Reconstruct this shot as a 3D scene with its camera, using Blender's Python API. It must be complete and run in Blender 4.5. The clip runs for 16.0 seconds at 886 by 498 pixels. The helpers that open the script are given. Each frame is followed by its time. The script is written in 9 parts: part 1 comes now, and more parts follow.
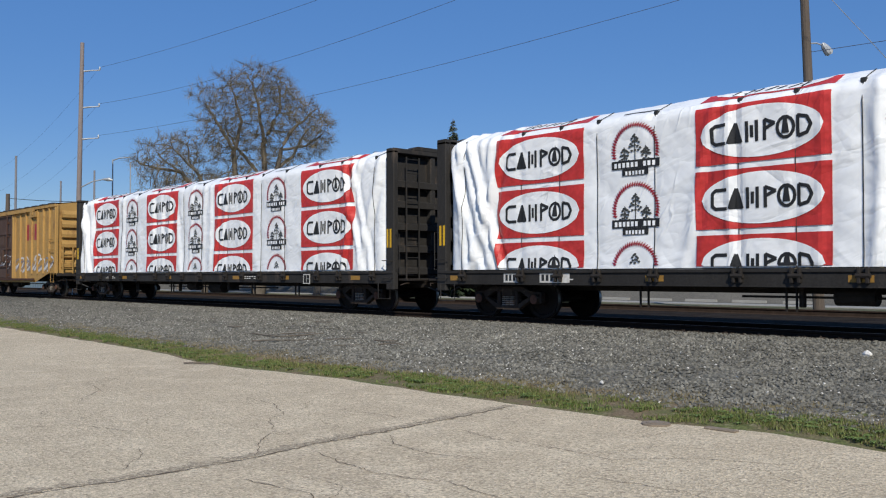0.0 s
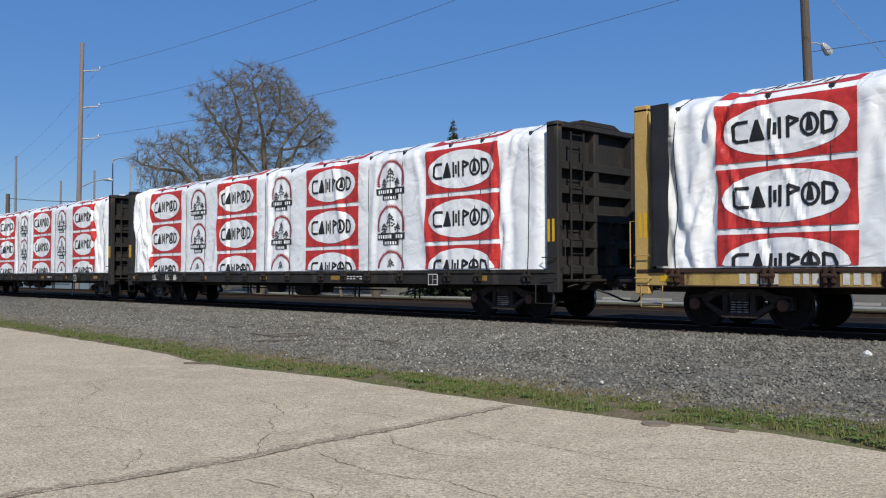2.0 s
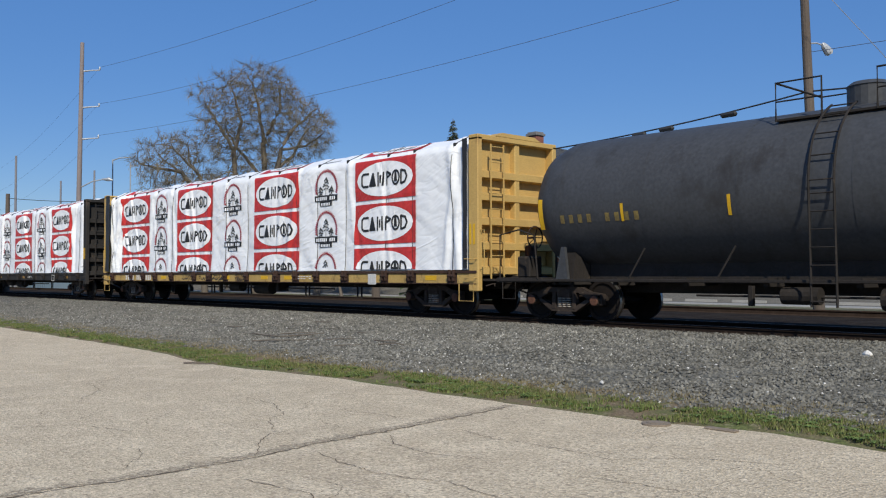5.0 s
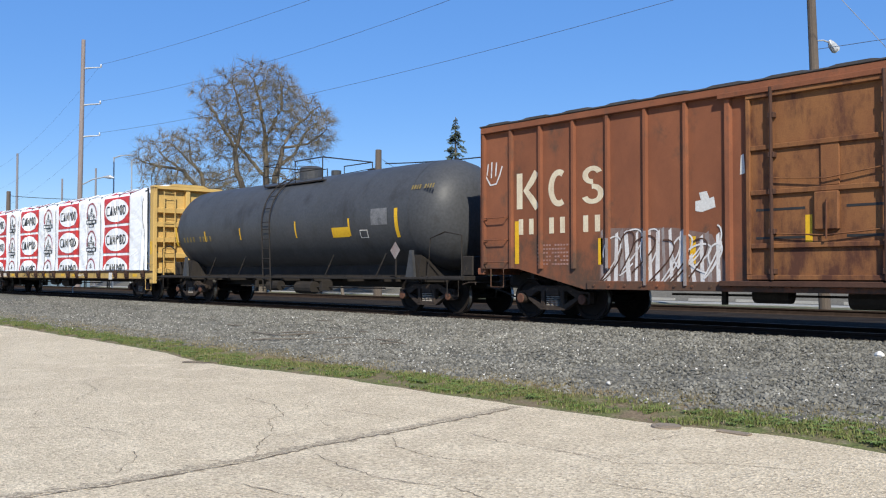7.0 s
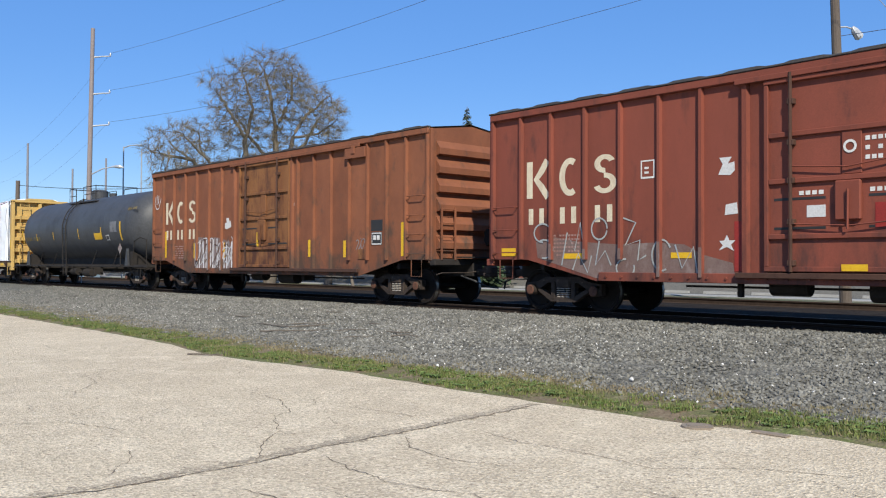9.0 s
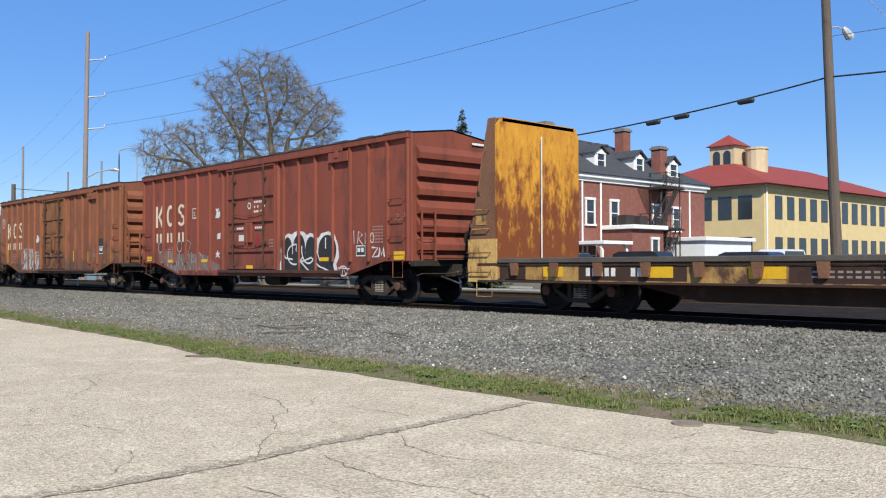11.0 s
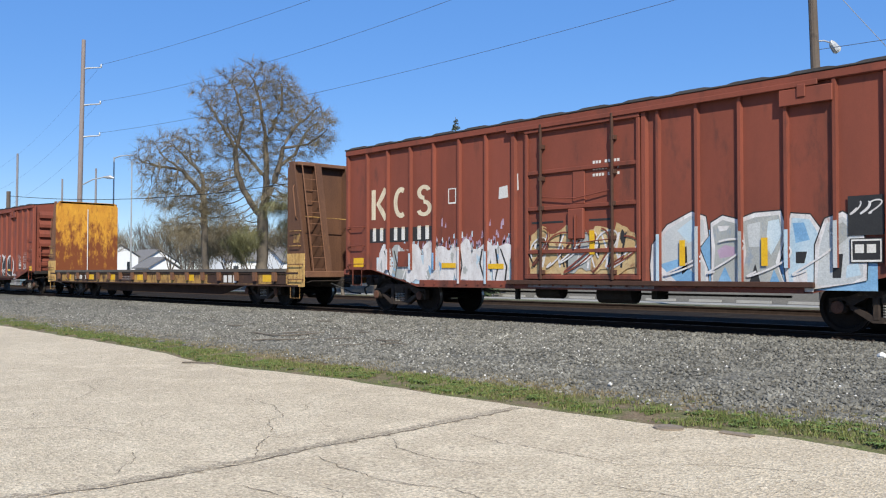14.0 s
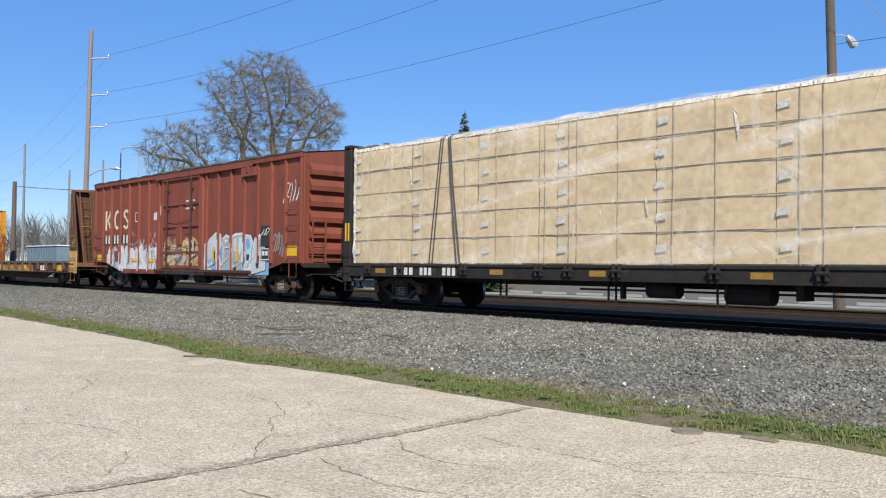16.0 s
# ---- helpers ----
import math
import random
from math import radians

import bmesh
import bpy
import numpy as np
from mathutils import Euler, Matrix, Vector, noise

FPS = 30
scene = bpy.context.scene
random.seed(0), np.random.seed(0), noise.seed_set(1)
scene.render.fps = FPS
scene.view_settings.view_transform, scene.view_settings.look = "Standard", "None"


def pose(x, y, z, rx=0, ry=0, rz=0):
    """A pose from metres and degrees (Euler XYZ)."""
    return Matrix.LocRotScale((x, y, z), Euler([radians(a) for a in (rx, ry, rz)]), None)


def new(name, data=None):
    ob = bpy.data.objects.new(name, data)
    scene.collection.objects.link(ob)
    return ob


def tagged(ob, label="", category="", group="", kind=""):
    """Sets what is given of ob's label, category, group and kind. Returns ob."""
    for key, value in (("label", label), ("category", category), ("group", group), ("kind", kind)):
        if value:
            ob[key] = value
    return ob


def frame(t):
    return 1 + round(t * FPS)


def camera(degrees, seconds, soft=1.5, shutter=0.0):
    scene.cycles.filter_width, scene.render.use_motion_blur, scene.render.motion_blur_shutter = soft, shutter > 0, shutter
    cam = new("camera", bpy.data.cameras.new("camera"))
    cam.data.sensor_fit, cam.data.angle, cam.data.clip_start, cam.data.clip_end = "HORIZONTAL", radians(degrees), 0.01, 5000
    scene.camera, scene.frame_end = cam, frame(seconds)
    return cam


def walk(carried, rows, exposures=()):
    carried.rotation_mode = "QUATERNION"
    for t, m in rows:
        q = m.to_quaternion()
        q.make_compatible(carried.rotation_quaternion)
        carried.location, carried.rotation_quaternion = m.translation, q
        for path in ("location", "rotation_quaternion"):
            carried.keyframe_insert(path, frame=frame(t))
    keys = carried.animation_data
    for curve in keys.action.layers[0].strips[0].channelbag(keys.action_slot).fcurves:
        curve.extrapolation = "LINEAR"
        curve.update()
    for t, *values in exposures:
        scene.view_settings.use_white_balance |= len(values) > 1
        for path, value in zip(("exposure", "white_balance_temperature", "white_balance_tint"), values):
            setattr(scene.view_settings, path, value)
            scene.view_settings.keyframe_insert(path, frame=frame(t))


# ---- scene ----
EV_A, EV_B = -0.3, 0.26  # the picture brightens between the two stretches
# metres: x along the track, y across it, z up; the car park is z = 0
cam = camera(53.21, 16.0, soft=1.15)
# seconds, eye x, y, z, turn, tilt, lean
PATH = [
    (0, 0.490, -0.346, 1.581, 47.280, 1.640, -0.140),
    (0.5, 0.490, -0.346, 1.581, 47.280, 1.640, -0.140),
    (1, 0.490, -0.346, 1.581, 47.280, 1.640, -0.140),
    (1.5, 0.490, -0.346, 1.581, 47.280, 1.640, -0.140),
    (2, 0.490, -0.346, 1.581, 47.280, 1.640, -0.140),
    (2.5, 0.490, -0.346, 1.581, 47.280, 1.640, -0.140),
    (3, 0.490, -0.346, 1.581, 47.280, 1.640, -0.140),
    (3.5, 0.490, -0.346, 1.581, 47.280, 1.640, -0.140),
    (4, 0.490, -0.346, 1.581, 47.280, 1.640, -0.140),
    (4.5, 0.490, -0.346, 1.581, 47.280, 1.640, -0.140),
    (7, 0.282, -0.192, 1.569, 47.387, 1.570, -0.003),
    (7.5, 0.161, -0.102, 1.566, 47.551, 1.446, 0.082),
    (8, 0.041, -0.014, 1.556, 47.756, 1.323, 0.229),
    (8.5, -0.090, 0.083, 1.546, 47.911, 1.183, 0.258),
    (9, -0.172, 0.136, 1.540, 48.031, 1.048, 0.237),
    (9.5, -0.170, 0.139, 1.544, 48.041, 0.966, 0.207),
    (10, -0.156, 0.129, 1.542, 48.005, 0.956, 0.030),
    (12.5, 0.182, -0.118, 1.569, 47.534, 1.342, -0.028),
    (13, 0.226, -0.149, 1.571, 47.467, 1.427, 0.019),
    (13.5, 0.278, -0.186, 1.568, 47.372, 1.518, -0.157),
    (14, 0.234, -0.160, 1.564, 47.395, 1.609, 0.047),
    (14.5, 0.345, -0.231, 1.577, 47.215, 1.652, 0.100),
    (15, -0.279, 0.238, 1.422, 48.119, 1.878, 0.667),
    (15.5, -0.158, 0.143, 1.488, 47.889, 1.528, 0.698),
    (16, -0.085, 0.085, 1.549, 47.815, 1.296, 0.653),
]
walk(cam, [(t, pose(x, y, z, 90 + tilt, 0, turn) @ pose(0, 0, 0, 0, 0, lean)) for t, x, y, z, turn, tilt, lean in PATH],
     exposures=[(0, EV_A), (4.6, EV_A), (6.8, EV_B), (16, EV_B)])

# ---- light ----
SUN_EL, SUN_AZ = 39.0, 55.0  # height; turn from straight behind the viewer (-y) towards +x
world = bpy.data.worlds.new("world")
scene.world = world
world.use_nodes = True
sky = world.node_tree.nodes.new("ShaderNodeTexSky")
sky.sky_type = "NISHITA"
sky.sun_disc = False
sky.sun_elevation = radians(SUN_EL)
sky.sun_rotation = radians(180 - SUN_AZ)
sky.air_density, sky.dust_density, sky.ozone_density = 1.0, 0.0, 3.0
back = world.node_tree.nodes["Background"]
deep = world.node_tree.nodes.new("ShaderNodeHueSaturation")
deep.inputs["Hue"].default_value, deep.inputs["Saturation"].default_value = 0.513, 1.3
world.node_tree.links.new(sky.outputs[0], deep.inputs["Color"])
even = world.node_tree.nodes.new("ShaderNodeMix")  # clear dry air: less pale haze low down
even.data_type = "RGBA"
even.inputs[0].default_value = 0.55
even.inputs[7].default_value = (1.1, 2.72, 6.2, 1)
world.node_tree.links.new(deep.outputs[0], even.inputs[6])
world.node_tree.links.new(even.outputs[2], back.inputs[0])
back.inputs[1].default_value = 0.116
sun = new("sun", bpy.data.lights.new("sun", "SUN"))
sun.data.energy, sun.data.angle, sun.data.color = 4.9, radians(0.55), (1.0, 0.945, 0.815)
sun_way = Vector((math.sin(radians(SUN_AZ)) * math.cos(radians(SUN_EL)), -math.cos(radians(SUN_AZ)) * math.cos(radians(SUN_EL)), math.sin(radians(SUN_EL))))
sun.rotation_euler = sun_way.to_track_quat("Z", "Y").to_euler()
sun.location = sun_way * 80

# ---- materials ----
def mat(name, a, b=None, rough=0.7, metal=0.0, scale=3.0, fine=40.0, bump=0.2, streak=1.0, dirt=None, dirt_at=0.62, spec=0.25, vary=0.0, low=None):
    """Paint, metal, wood or earth: two colours mixed by noise at two scales, dirt patches, fine relief. streak stretches the marks downwards."""
    m = bpy.data.materials.new(name)
    m.use_nodes = True
    n, l = m.node_tree.nodes, m.node_tree.links
    s = n["Principled BSDF"]
    b = b or tuple(c * 0.75 for c in a)
    co = n.new("ShaderNodeTexCoord")
    mp = n.new("ShaderNodeMapping")
    mp.inputs["Scale"].default_value = (1, 1, 1 / streak)
    l.new(co.outputs["Object"], mp.inputs[0])
    n1 = n.new("ShaderNodeTexNoise")
    n1.inputs["Scale"].default_value, n1.inputs["Detail"].default_value, n1.inputs["Roughness"].default_value = scale, 6, 0.65
    l.new(mp.outputs[0], n1.inputs["Vector"])
    n2 = n.new("ShaderNodeTexNoise")
    n2.inputs["Scale"].default_value, n2.inputs["Detail"].default_value = fine, 3
    l.new(co.outputs["Object"], n2.inputs["Vector"])
    r1 = n.new("ShaderNodeValToRGB")
    r1.color_ramp.elements[0].position, r1.color_ramp.elements[1].position = 0.32, 0.68
    r1.color_ramp.elements[0].color, r1.color_ramp.elements[1].color = (*a, 1), (*b, 1)
    l.new(n1.outputs["Fac"], r1.inputs[0])
    last = r1.outputs[0]
    mx = n.new("ShaderNodeMix")
    mx.data_type, mx.blend_type = "RGBA", "OVERLAY"
    mx.inputs[0].default_value = 0.35
    l.new(last, mx.inputs[6])
    l.new(n2.outputs["Fac"], mx.inputs[7])
    last = mx.outputs[2]
    if dirt:
        n3 = n.new("ShaderNodeTexNoise")
        n3.inputs["Scale"].default_value, n3.inputs["Detail"].default_value, n3.inputs["Roughness"].default_value = scale * 1.7, 8, 0.7
        off = n.new("ShaderNodeMapping")
        off.inputs["Location"].default_value = (7.3, 2.1, 4.4)
        off.inputs["Scale"].default_value = (1, 1, 1 / streak)
        l.new(co.outputs["Object"], off.inputs[0])
        l.new(off.outputs[0], n3.inputs["Vector"])
        r3 = n.new("ShaderNodeValToRGB")
        r3.color_ramp.elements[0].position, r3.color_ramp.elements[1].position = dirt_at - 0.07, dirt_at + 0.1
        mark = n3.outputs["Fac"]
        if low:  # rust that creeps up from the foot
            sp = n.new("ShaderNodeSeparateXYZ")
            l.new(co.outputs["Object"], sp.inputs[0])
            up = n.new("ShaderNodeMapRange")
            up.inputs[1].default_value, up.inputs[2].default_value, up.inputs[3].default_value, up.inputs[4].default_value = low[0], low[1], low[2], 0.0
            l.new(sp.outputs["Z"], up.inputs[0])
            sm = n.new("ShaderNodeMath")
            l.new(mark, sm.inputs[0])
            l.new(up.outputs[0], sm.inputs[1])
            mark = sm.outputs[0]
        l.new(mark, r3.inputs[0])
        m3 = n.new("ShaderNodeMix")
        m3.data_type = "RGBA"
        l.new(r3.outputs[0], m3.inputs[0])
        l.new(last, m3.inputs[6])
        m3.inputs[7].default_value = (*dirt, 1)
        last = m3.outputs[2]
    if vary:
        info = n.new("ShaderNodeObjectInfo")
        geo = n.new("ShaderNodeNewGeometry")
        add = n.new("ShaderNodeMath")
        l.new(info.outputs["Random"], add.inputs[0])
        l.new(geo.outputs["Random Per Island"], add.inputs[1])
        fr = n.new("ShaderNodeMath")
        fr.operation = "FRACT"
        l.new(add.outputs[0], fr.inputs[0])
        rg = n.new("ShaderNodeMapRange")
        rg.inputs[3].default_value, rg.inputs[4].default_value = 1 - vary, 1 + vary
        l.new(fr.outputs[0], rg.inputs[0])
        hv = n.new("ShaderNodeHueSaturation")
        l.new(rg.outputs[0], hv.inputs["Value"])
        l.new(last, hv.inputs["Color"])
        last = hv.outputs[0]
    l.new(last, s.inputs["Base Color"])
    rr = n.new("ShaderNodeMapRange")
    rr.inputs[3].default_value, rr.inputs[4].default_value = max(0.05, rough - 0.12), min(1, rough + 0.12)
    l.new(n1.outputs["Fac"], rr.inputs[0])
    l.new(rr.outputs[0], s.inputs["Roughness"])
    s.inputs["Metallic"].default_value = metal
    s.inputs["Specular IOR Level"].default_value = spec
    if bump:
        bp = n.new("ShaderNodeBump")
        bp.inputs["Strength"].default_value, bp.inputs["Distance"].default_value = bump, 0.02
        l.new(n2.outputs["Fac"], bp.inputs["Height"])
        l.new(bp.outputs[0], s.inputs["Normal"])
    return m


M = {
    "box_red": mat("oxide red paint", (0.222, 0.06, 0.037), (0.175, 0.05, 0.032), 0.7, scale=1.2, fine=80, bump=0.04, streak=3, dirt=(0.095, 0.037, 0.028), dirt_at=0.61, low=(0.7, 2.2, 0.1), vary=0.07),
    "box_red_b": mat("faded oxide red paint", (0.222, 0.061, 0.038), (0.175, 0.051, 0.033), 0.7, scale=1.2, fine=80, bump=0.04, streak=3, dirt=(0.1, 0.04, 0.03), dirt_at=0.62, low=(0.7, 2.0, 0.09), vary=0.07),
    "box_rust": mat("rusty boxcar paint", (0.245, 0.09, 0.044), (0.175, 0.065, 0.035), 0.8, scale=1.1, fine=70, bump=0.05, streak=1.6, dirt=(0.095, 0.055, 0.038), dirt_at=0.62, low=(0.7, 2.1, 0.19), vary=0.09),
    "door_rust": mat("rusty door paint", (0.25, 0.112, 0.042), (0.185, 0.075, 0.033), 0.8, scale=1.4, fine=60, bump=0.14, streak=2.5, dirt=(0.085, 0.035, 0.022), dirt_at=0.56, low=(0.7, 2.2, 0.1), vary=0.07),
    "box_yellow": mat("faded yellow boxcar paint", (0.44, 0.265, 0.085), (0.36, 0.21, 0.068), 0.65, scale=1.2, fine=26, bump=0.08, streak=3, dirt=(0.17, 0.085, 0.035), dirt_at=0.62),
    "brown_door": mat("dark brown door paint", (0.09, 0.055, 0.04), (0.07, 0.04, 0.03), 0.65, scale=1.2, streak=3, dirt=(0.2, 0.18, 0.16), dirt_at=0.7),
    "car_grey": mat("charcoal car paint", (0.038, 0.0355, 0.034), (0.026, 0.024, 0.0225), 0.7, scale=1.4, fine=22, bump=0.1, streak=3, dirt=(0.1, 0.075, 0.058), dirt_at=0.64, spec=0.15),
    "yellow_end": mat("yellow bulkhead paint", (0.54, 0.36, 0.12), (0.46, 0.295, 0.1), 0.6, scale=1.4, fine=40, bump=0.06, streak=3, dirt=(0.22, 0.12, 0.055), dirt_at=0.68),
    "spring": mat("dusty pale spring steel", (0.36, 0.33, 0.29), (0.24, 0.21, 0.18), 0.7, scale=6, bump=0.1),
    "bearing": mat("rusty red bearing cap", (0.13, 0.06, 0.038), (0.09, 0.042, 0.028), 0.8, scale=6, bump=0.1),
    "car_dark": mat("dirty dark frame", (0.032, 0.027, 0.024), (0.02, 0.017, 0.015), 0.8, scale=2, fine=22, bump=0.2, dirt=(0.11, 0.08, 0.055), dirt_at=0.68),
    "car_yellow": mat("yellow flat car paint", (0.5, 0.34, 0.115), (0.4, 0.26, 0.085), 0.65, scale=1.6, fine=22, bump=0.1, streak=2, dirt=(0.085, 0.045, 0.027), dirt_at=0.585),
    "flat_yellow": mat("worn yellow paint over rust", (0.45, 0.275, 0.085), (0.33, 0.18, 0.06), 0.75, scale=1.5, fine=20, bump=0.2, streak=1.5, dirt=(0.085, 0.044, 0.028), dirt_at=0.515),
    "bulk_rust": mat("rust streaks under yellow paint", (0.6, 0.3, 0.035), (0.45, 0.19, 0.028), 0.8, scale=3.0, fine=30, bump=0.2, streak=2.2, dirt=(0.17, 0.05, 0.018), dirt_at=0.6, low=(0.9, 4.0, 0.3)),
    "rust_mid": mat("dark brown rusted steel", (0.13, 0.064, 0.038), (0.085, 0.043, 0.028), 0.85, scale=1.2, fine=24, bump=0.25, streak=3, dirt=(0.2, 0.1, 0.045), dirt_at=0.66),
    "rust_brown": mat("brown rusted steel", (0.19, 0.095, 0.055), (0.135, 0.065, 0.04), 0.85, scale=1.2, fine=24, bump=0.25, streak=3, dirt=(0.26, 0.12, 0.04), dirt_at=0.64),
    "tank": mat("dull grey tank paint", (0.06, 0.062, 0.067), (0.05, 0.052, 0.056), 0.5, scale=0.7, fine=14, bump=0.04, streak=1.5, dirt=(0.036, 0.034, 0.033), dirt_at=0.6),
    "worn_amber": mat("worn dull yellow stencil", (0.26, 0.19, 0.06), (0.12, 0.09, 0.045), 0.75, scale=9, fine=40, bump=0.02),
    "tank_patch": mat("worn pale grey patch", (0.19, 0.19, 0.195), (0.14, 0.14, 0.145), 0.6, scale=4, bump=0.03, dirt=(0.1, 0.1, 0.105), dirt_at=0.55),
    "truck": mat("rusty dusty truck casting", (0.055, 0.04, 0.031), (0.027, 0.02, 0.017), 0.85, scale=4, fine=30, bump=0.3, dirt=(0.15, 0.115, 0.085), dirt_at=0.64),
    "wheel": mat("brown wheel steel", (0.02, 0.015, 0.0125), (0.013, 0.0105, 0.009), 0.8, scale=4, fine=30, bump=0.2, spec=0.15),
    "tread": mat("bright worn steel", (0.42, 0.41, 0.4), (0.3, 0.29, 0.28), 0.35, metal=0.9, scale=4, bump=0.05),
    "rail": mat("rusty rail web", (0.03, 0.022, 0.017), (0.024, 0.016, 0.013), 0.9, scale=6, bump=0.2, spec=0.05),
    "rail_old": mat("brown rusted rail", (0.06, 0.042, 0.033), (0.04, 0.028, 0.022), 0.9, scale=6, bump=0.2, spec=0.05),
    "tie": mat("weathered oak tie", (0.06, 0.045, 0.036), (0.035, 0.027, 0.022), 0.9, scale=3, fine=40, bump=0.4, vary=0.2),
    "wrap": mat("white woven lumber wrap", (0.88, 0.885, 0.89), (0.83, 0.84, 0.855), 0.45, scale=1.5, fine=9, bump=0.1, spec=0.4),
    "wrap_in": mat("black wrap lining", (0.03, 0.03, 0.033), (0.02, 0.02, 0.022), 0.5, scale=2),
    "print_red": mat("red print on wrap", (0.55, 0.045, 0.04), (0.48, 0.035, 0.035), 0.45, scale=2, fine=9, bump=0.08),
    "print_white": mat("white print on wrap", (0.88, 0.88, 0.88), (0.83, 0.835, 0.845), 0.45, scale=2, fine=9, bump=0.08),
    "print_black": mat("black print on wrap", (0.02, 0.02, 0.022), (0.03, 0.03, 0.03), 0.45, scale=2, bump=0),
    "print_maroon": mat("dark red print on wrap", (0.33, 0.025, 0.04), (0.28, 0.02, 0.035), 0.45, scale=2, bump=0),
    "print_grey": mat("dark grey print on wrap", (0.045, 0.048, 0.045), (0.07, 0.07, 0.068), 0.45, scale=2, bump=0),
    "cable": mat("black strap", (0.025, 0.025, 0.025), (0.04, 0.04, 0.04), 0.6, bump=0),
    "lumber": mat("tan lumber under clear film", (0.6, 0.455, 0.27), (0.52, 0.39, 0.225), 0.38, scale=0.9, fine=8, bump=0.05, spec=0.5, dirt=(0.66, 0.54, 0.37), dirt_at=0.64),
    "film": mat("crumpled clear film", (0.76, 0.7, 0.6), (0.62, 0.55, 0.45), 0.25, scale=3, bump=0.1, spec=0.6),
    "batten": mat("grey brown band", (0.3, 0.25, 0.19), (0.37, 0.31, 0.235), 0.6, bump=0),
    "strap_grey": mat("grey steel strap", (0.07, 0.068, 0.066), (0.05, 0.048, 0.046), 0.5, bump=0),
    "tag": mat("paper tag", (0.62, 0.61, 0.59), (0.5, 0.49, 0.47), 0.8, scale=25, bump=0),
    "pack_tag": mat("printed white pack tag", (0.66, 0.63, 0.57), (0.38, 0.35, 0.3), 0.7, scale=16, fine=60, bump=0),
    "cream": mat("cream lettering paint", (0.68, 0.6, 0.44), (0.55, 0.45, 0.32), 0.7, scale=5, streak=3, bump=0.05, dirt=(0.3, 0.12, 0.08), dirt_at=0.68),
    "white_paint": mat("white stencil paint", (0.7, 0.68, 0.64), (0.55, 0.52, 0.48), 0.7, scale=6, bump=0.03),
    "yellow_mark": mat("yellow reflector", (0.7, 0.42, 0.02), (0.62, 0.35, 0.02), 0.45, scale=8, bump=0),
    "black_paint": mat("black paint", (0.025, 0.025, 0.027), (0.035, 0.035, 0.035), 0.55, scale=3, bump=0.05),
    "spray_white": mat("white spray paint", (0.68, 0.66, 0.65), (0.5, 0.47, 0.46), 0.6, scale=5, streak=2, bump=0.03, dirt=(0.3, 0.2, 0.18), dirt_at=0.66),
    "spray_blue": mat("pale blue spray paint", (0.36, 0.49, 0.58), (0.54, 0.61, 0.64), 0.55, scale=1.8, streak=2, bump=0.03, dirt=(0.19, 0.3, 0.42), dirt_at=0.63),
    "spray_deep": mat("blue spray paint", (0.13, 0.28, 0.46), (0.24, 0.42, 0.6), 0.55, scale=2, bump=0.03),
    "spray_tan": mat("cream and gold spray paint", (0.55, 0.43, 0.24), (0.42, 0.27, 0.12), 0.6, scale=2.5, bump=0.03, dirt=(0.2, 0.09, 0.05), dirt_at=0.6),
    "spray_silver": mat("silver grey spray paint", (0.5, 0.51, 0.5), (0.42, 0.44, 0.45), 0.5, scale=2.5, streak=2, bump=0.03),
    "spray_lilac": mat("faded lilac spray paint", (0.42, 0.32, 0.42), (0.36, 0.24, 0.32), 0.6, scale=2, bump=0.03),
    "spray_pink": mat("worn pinkish spray paint", (0.36, 0.22, 0.19), (0.25, 0.13, 0.1), 0.6, scale=3, streak=2, bump=0.03),
    "spray_grey": mat("grey spray paint", (0.3, 0.27, 0.26), (0.2, 0.16, 0.15), 0.6, scale=3, streak=2, bump=0.03, dirt=(0.2, 0.08, 0.05), dirt_at=0.6),
    "roof_dark": mat("weathered dark roof sheet", (0.075, 0.068, 0.066), (0.05, 0.045, 0.044), 0.8, scale=1.5, bump=0.1),
    "roof_pale": mat("peeling pale roof coating", (0.4, 0.37, 0.34), (0.2, 0.13, 0.1), 0.7, scale=3, bump=0.15, dirt=(0.13, 0.06, 0.04), dirt_at=0.52),
    "fresh_red": mat("fresh red touch-up paint", (0.3, 0.03, 0.025), (0.24, 0.028, 0.022), 0.5, scale=3, bump=0.02),
    "snow_paint": mat("white roof coating", (0.75, 0.75, 0.75), (0.65, 0.65, 0.64), 0.6, scale=2),
    "deck": mat("grey weathered deck boards", (0.14, 0.122, 0.105), (0.095, 0.08, 0.068), 0.9, scale=2, fine=30, bump=0.4, vary=0.25),
    "brick": mat("red brick", (0.25, 0.105, 0.08), (0.19, 0.076, 0.06), 0.85, scale=2.5, fine=12, bump=0.3),
    "trim": mat("white painted trim", (0.78, 0.77, 0.74), (0.7, 0.69, 0.66), 0.55, scale=2, bump=0.05),
    "slate": mat("dark grey shingles", (0.07, 0.073, 0.078), (0.05, 0.052, 0.056), 0.8, scale=3, fine=25, bump=0.4),
    "tan_wall": mat("tan stucco", (0.56, 0.46, 0.3), (0.5, 0.4, 0.26), 0.85, scale=1.2, fine=25, bump=0.2),
    "yellow_wall": mat("pale yellow brick", (0.66, 0.52, 0.27), (0.58, 0.45, 0.23), 0.85, scale=1.2, fine=25, bump=0.2),
    "red_roof": mat("red tile roof", (0.3, 0.06, 0.045), (0.24, 0.05, 0.04), 0.75, scale=2, fine=20, bump=0.3),
    "siding": mat("white siding", (0.75, 0.75, 0.75), (0.68, 0.69, 0.7), 0.6, scale=1.5, bump=0.05),
    "window": mat("dark window glass", (0.02, 0.024, 0.03), (0.03, 0.035, 0.04), 0.1, scale=1, bump=0, spec=0.8),
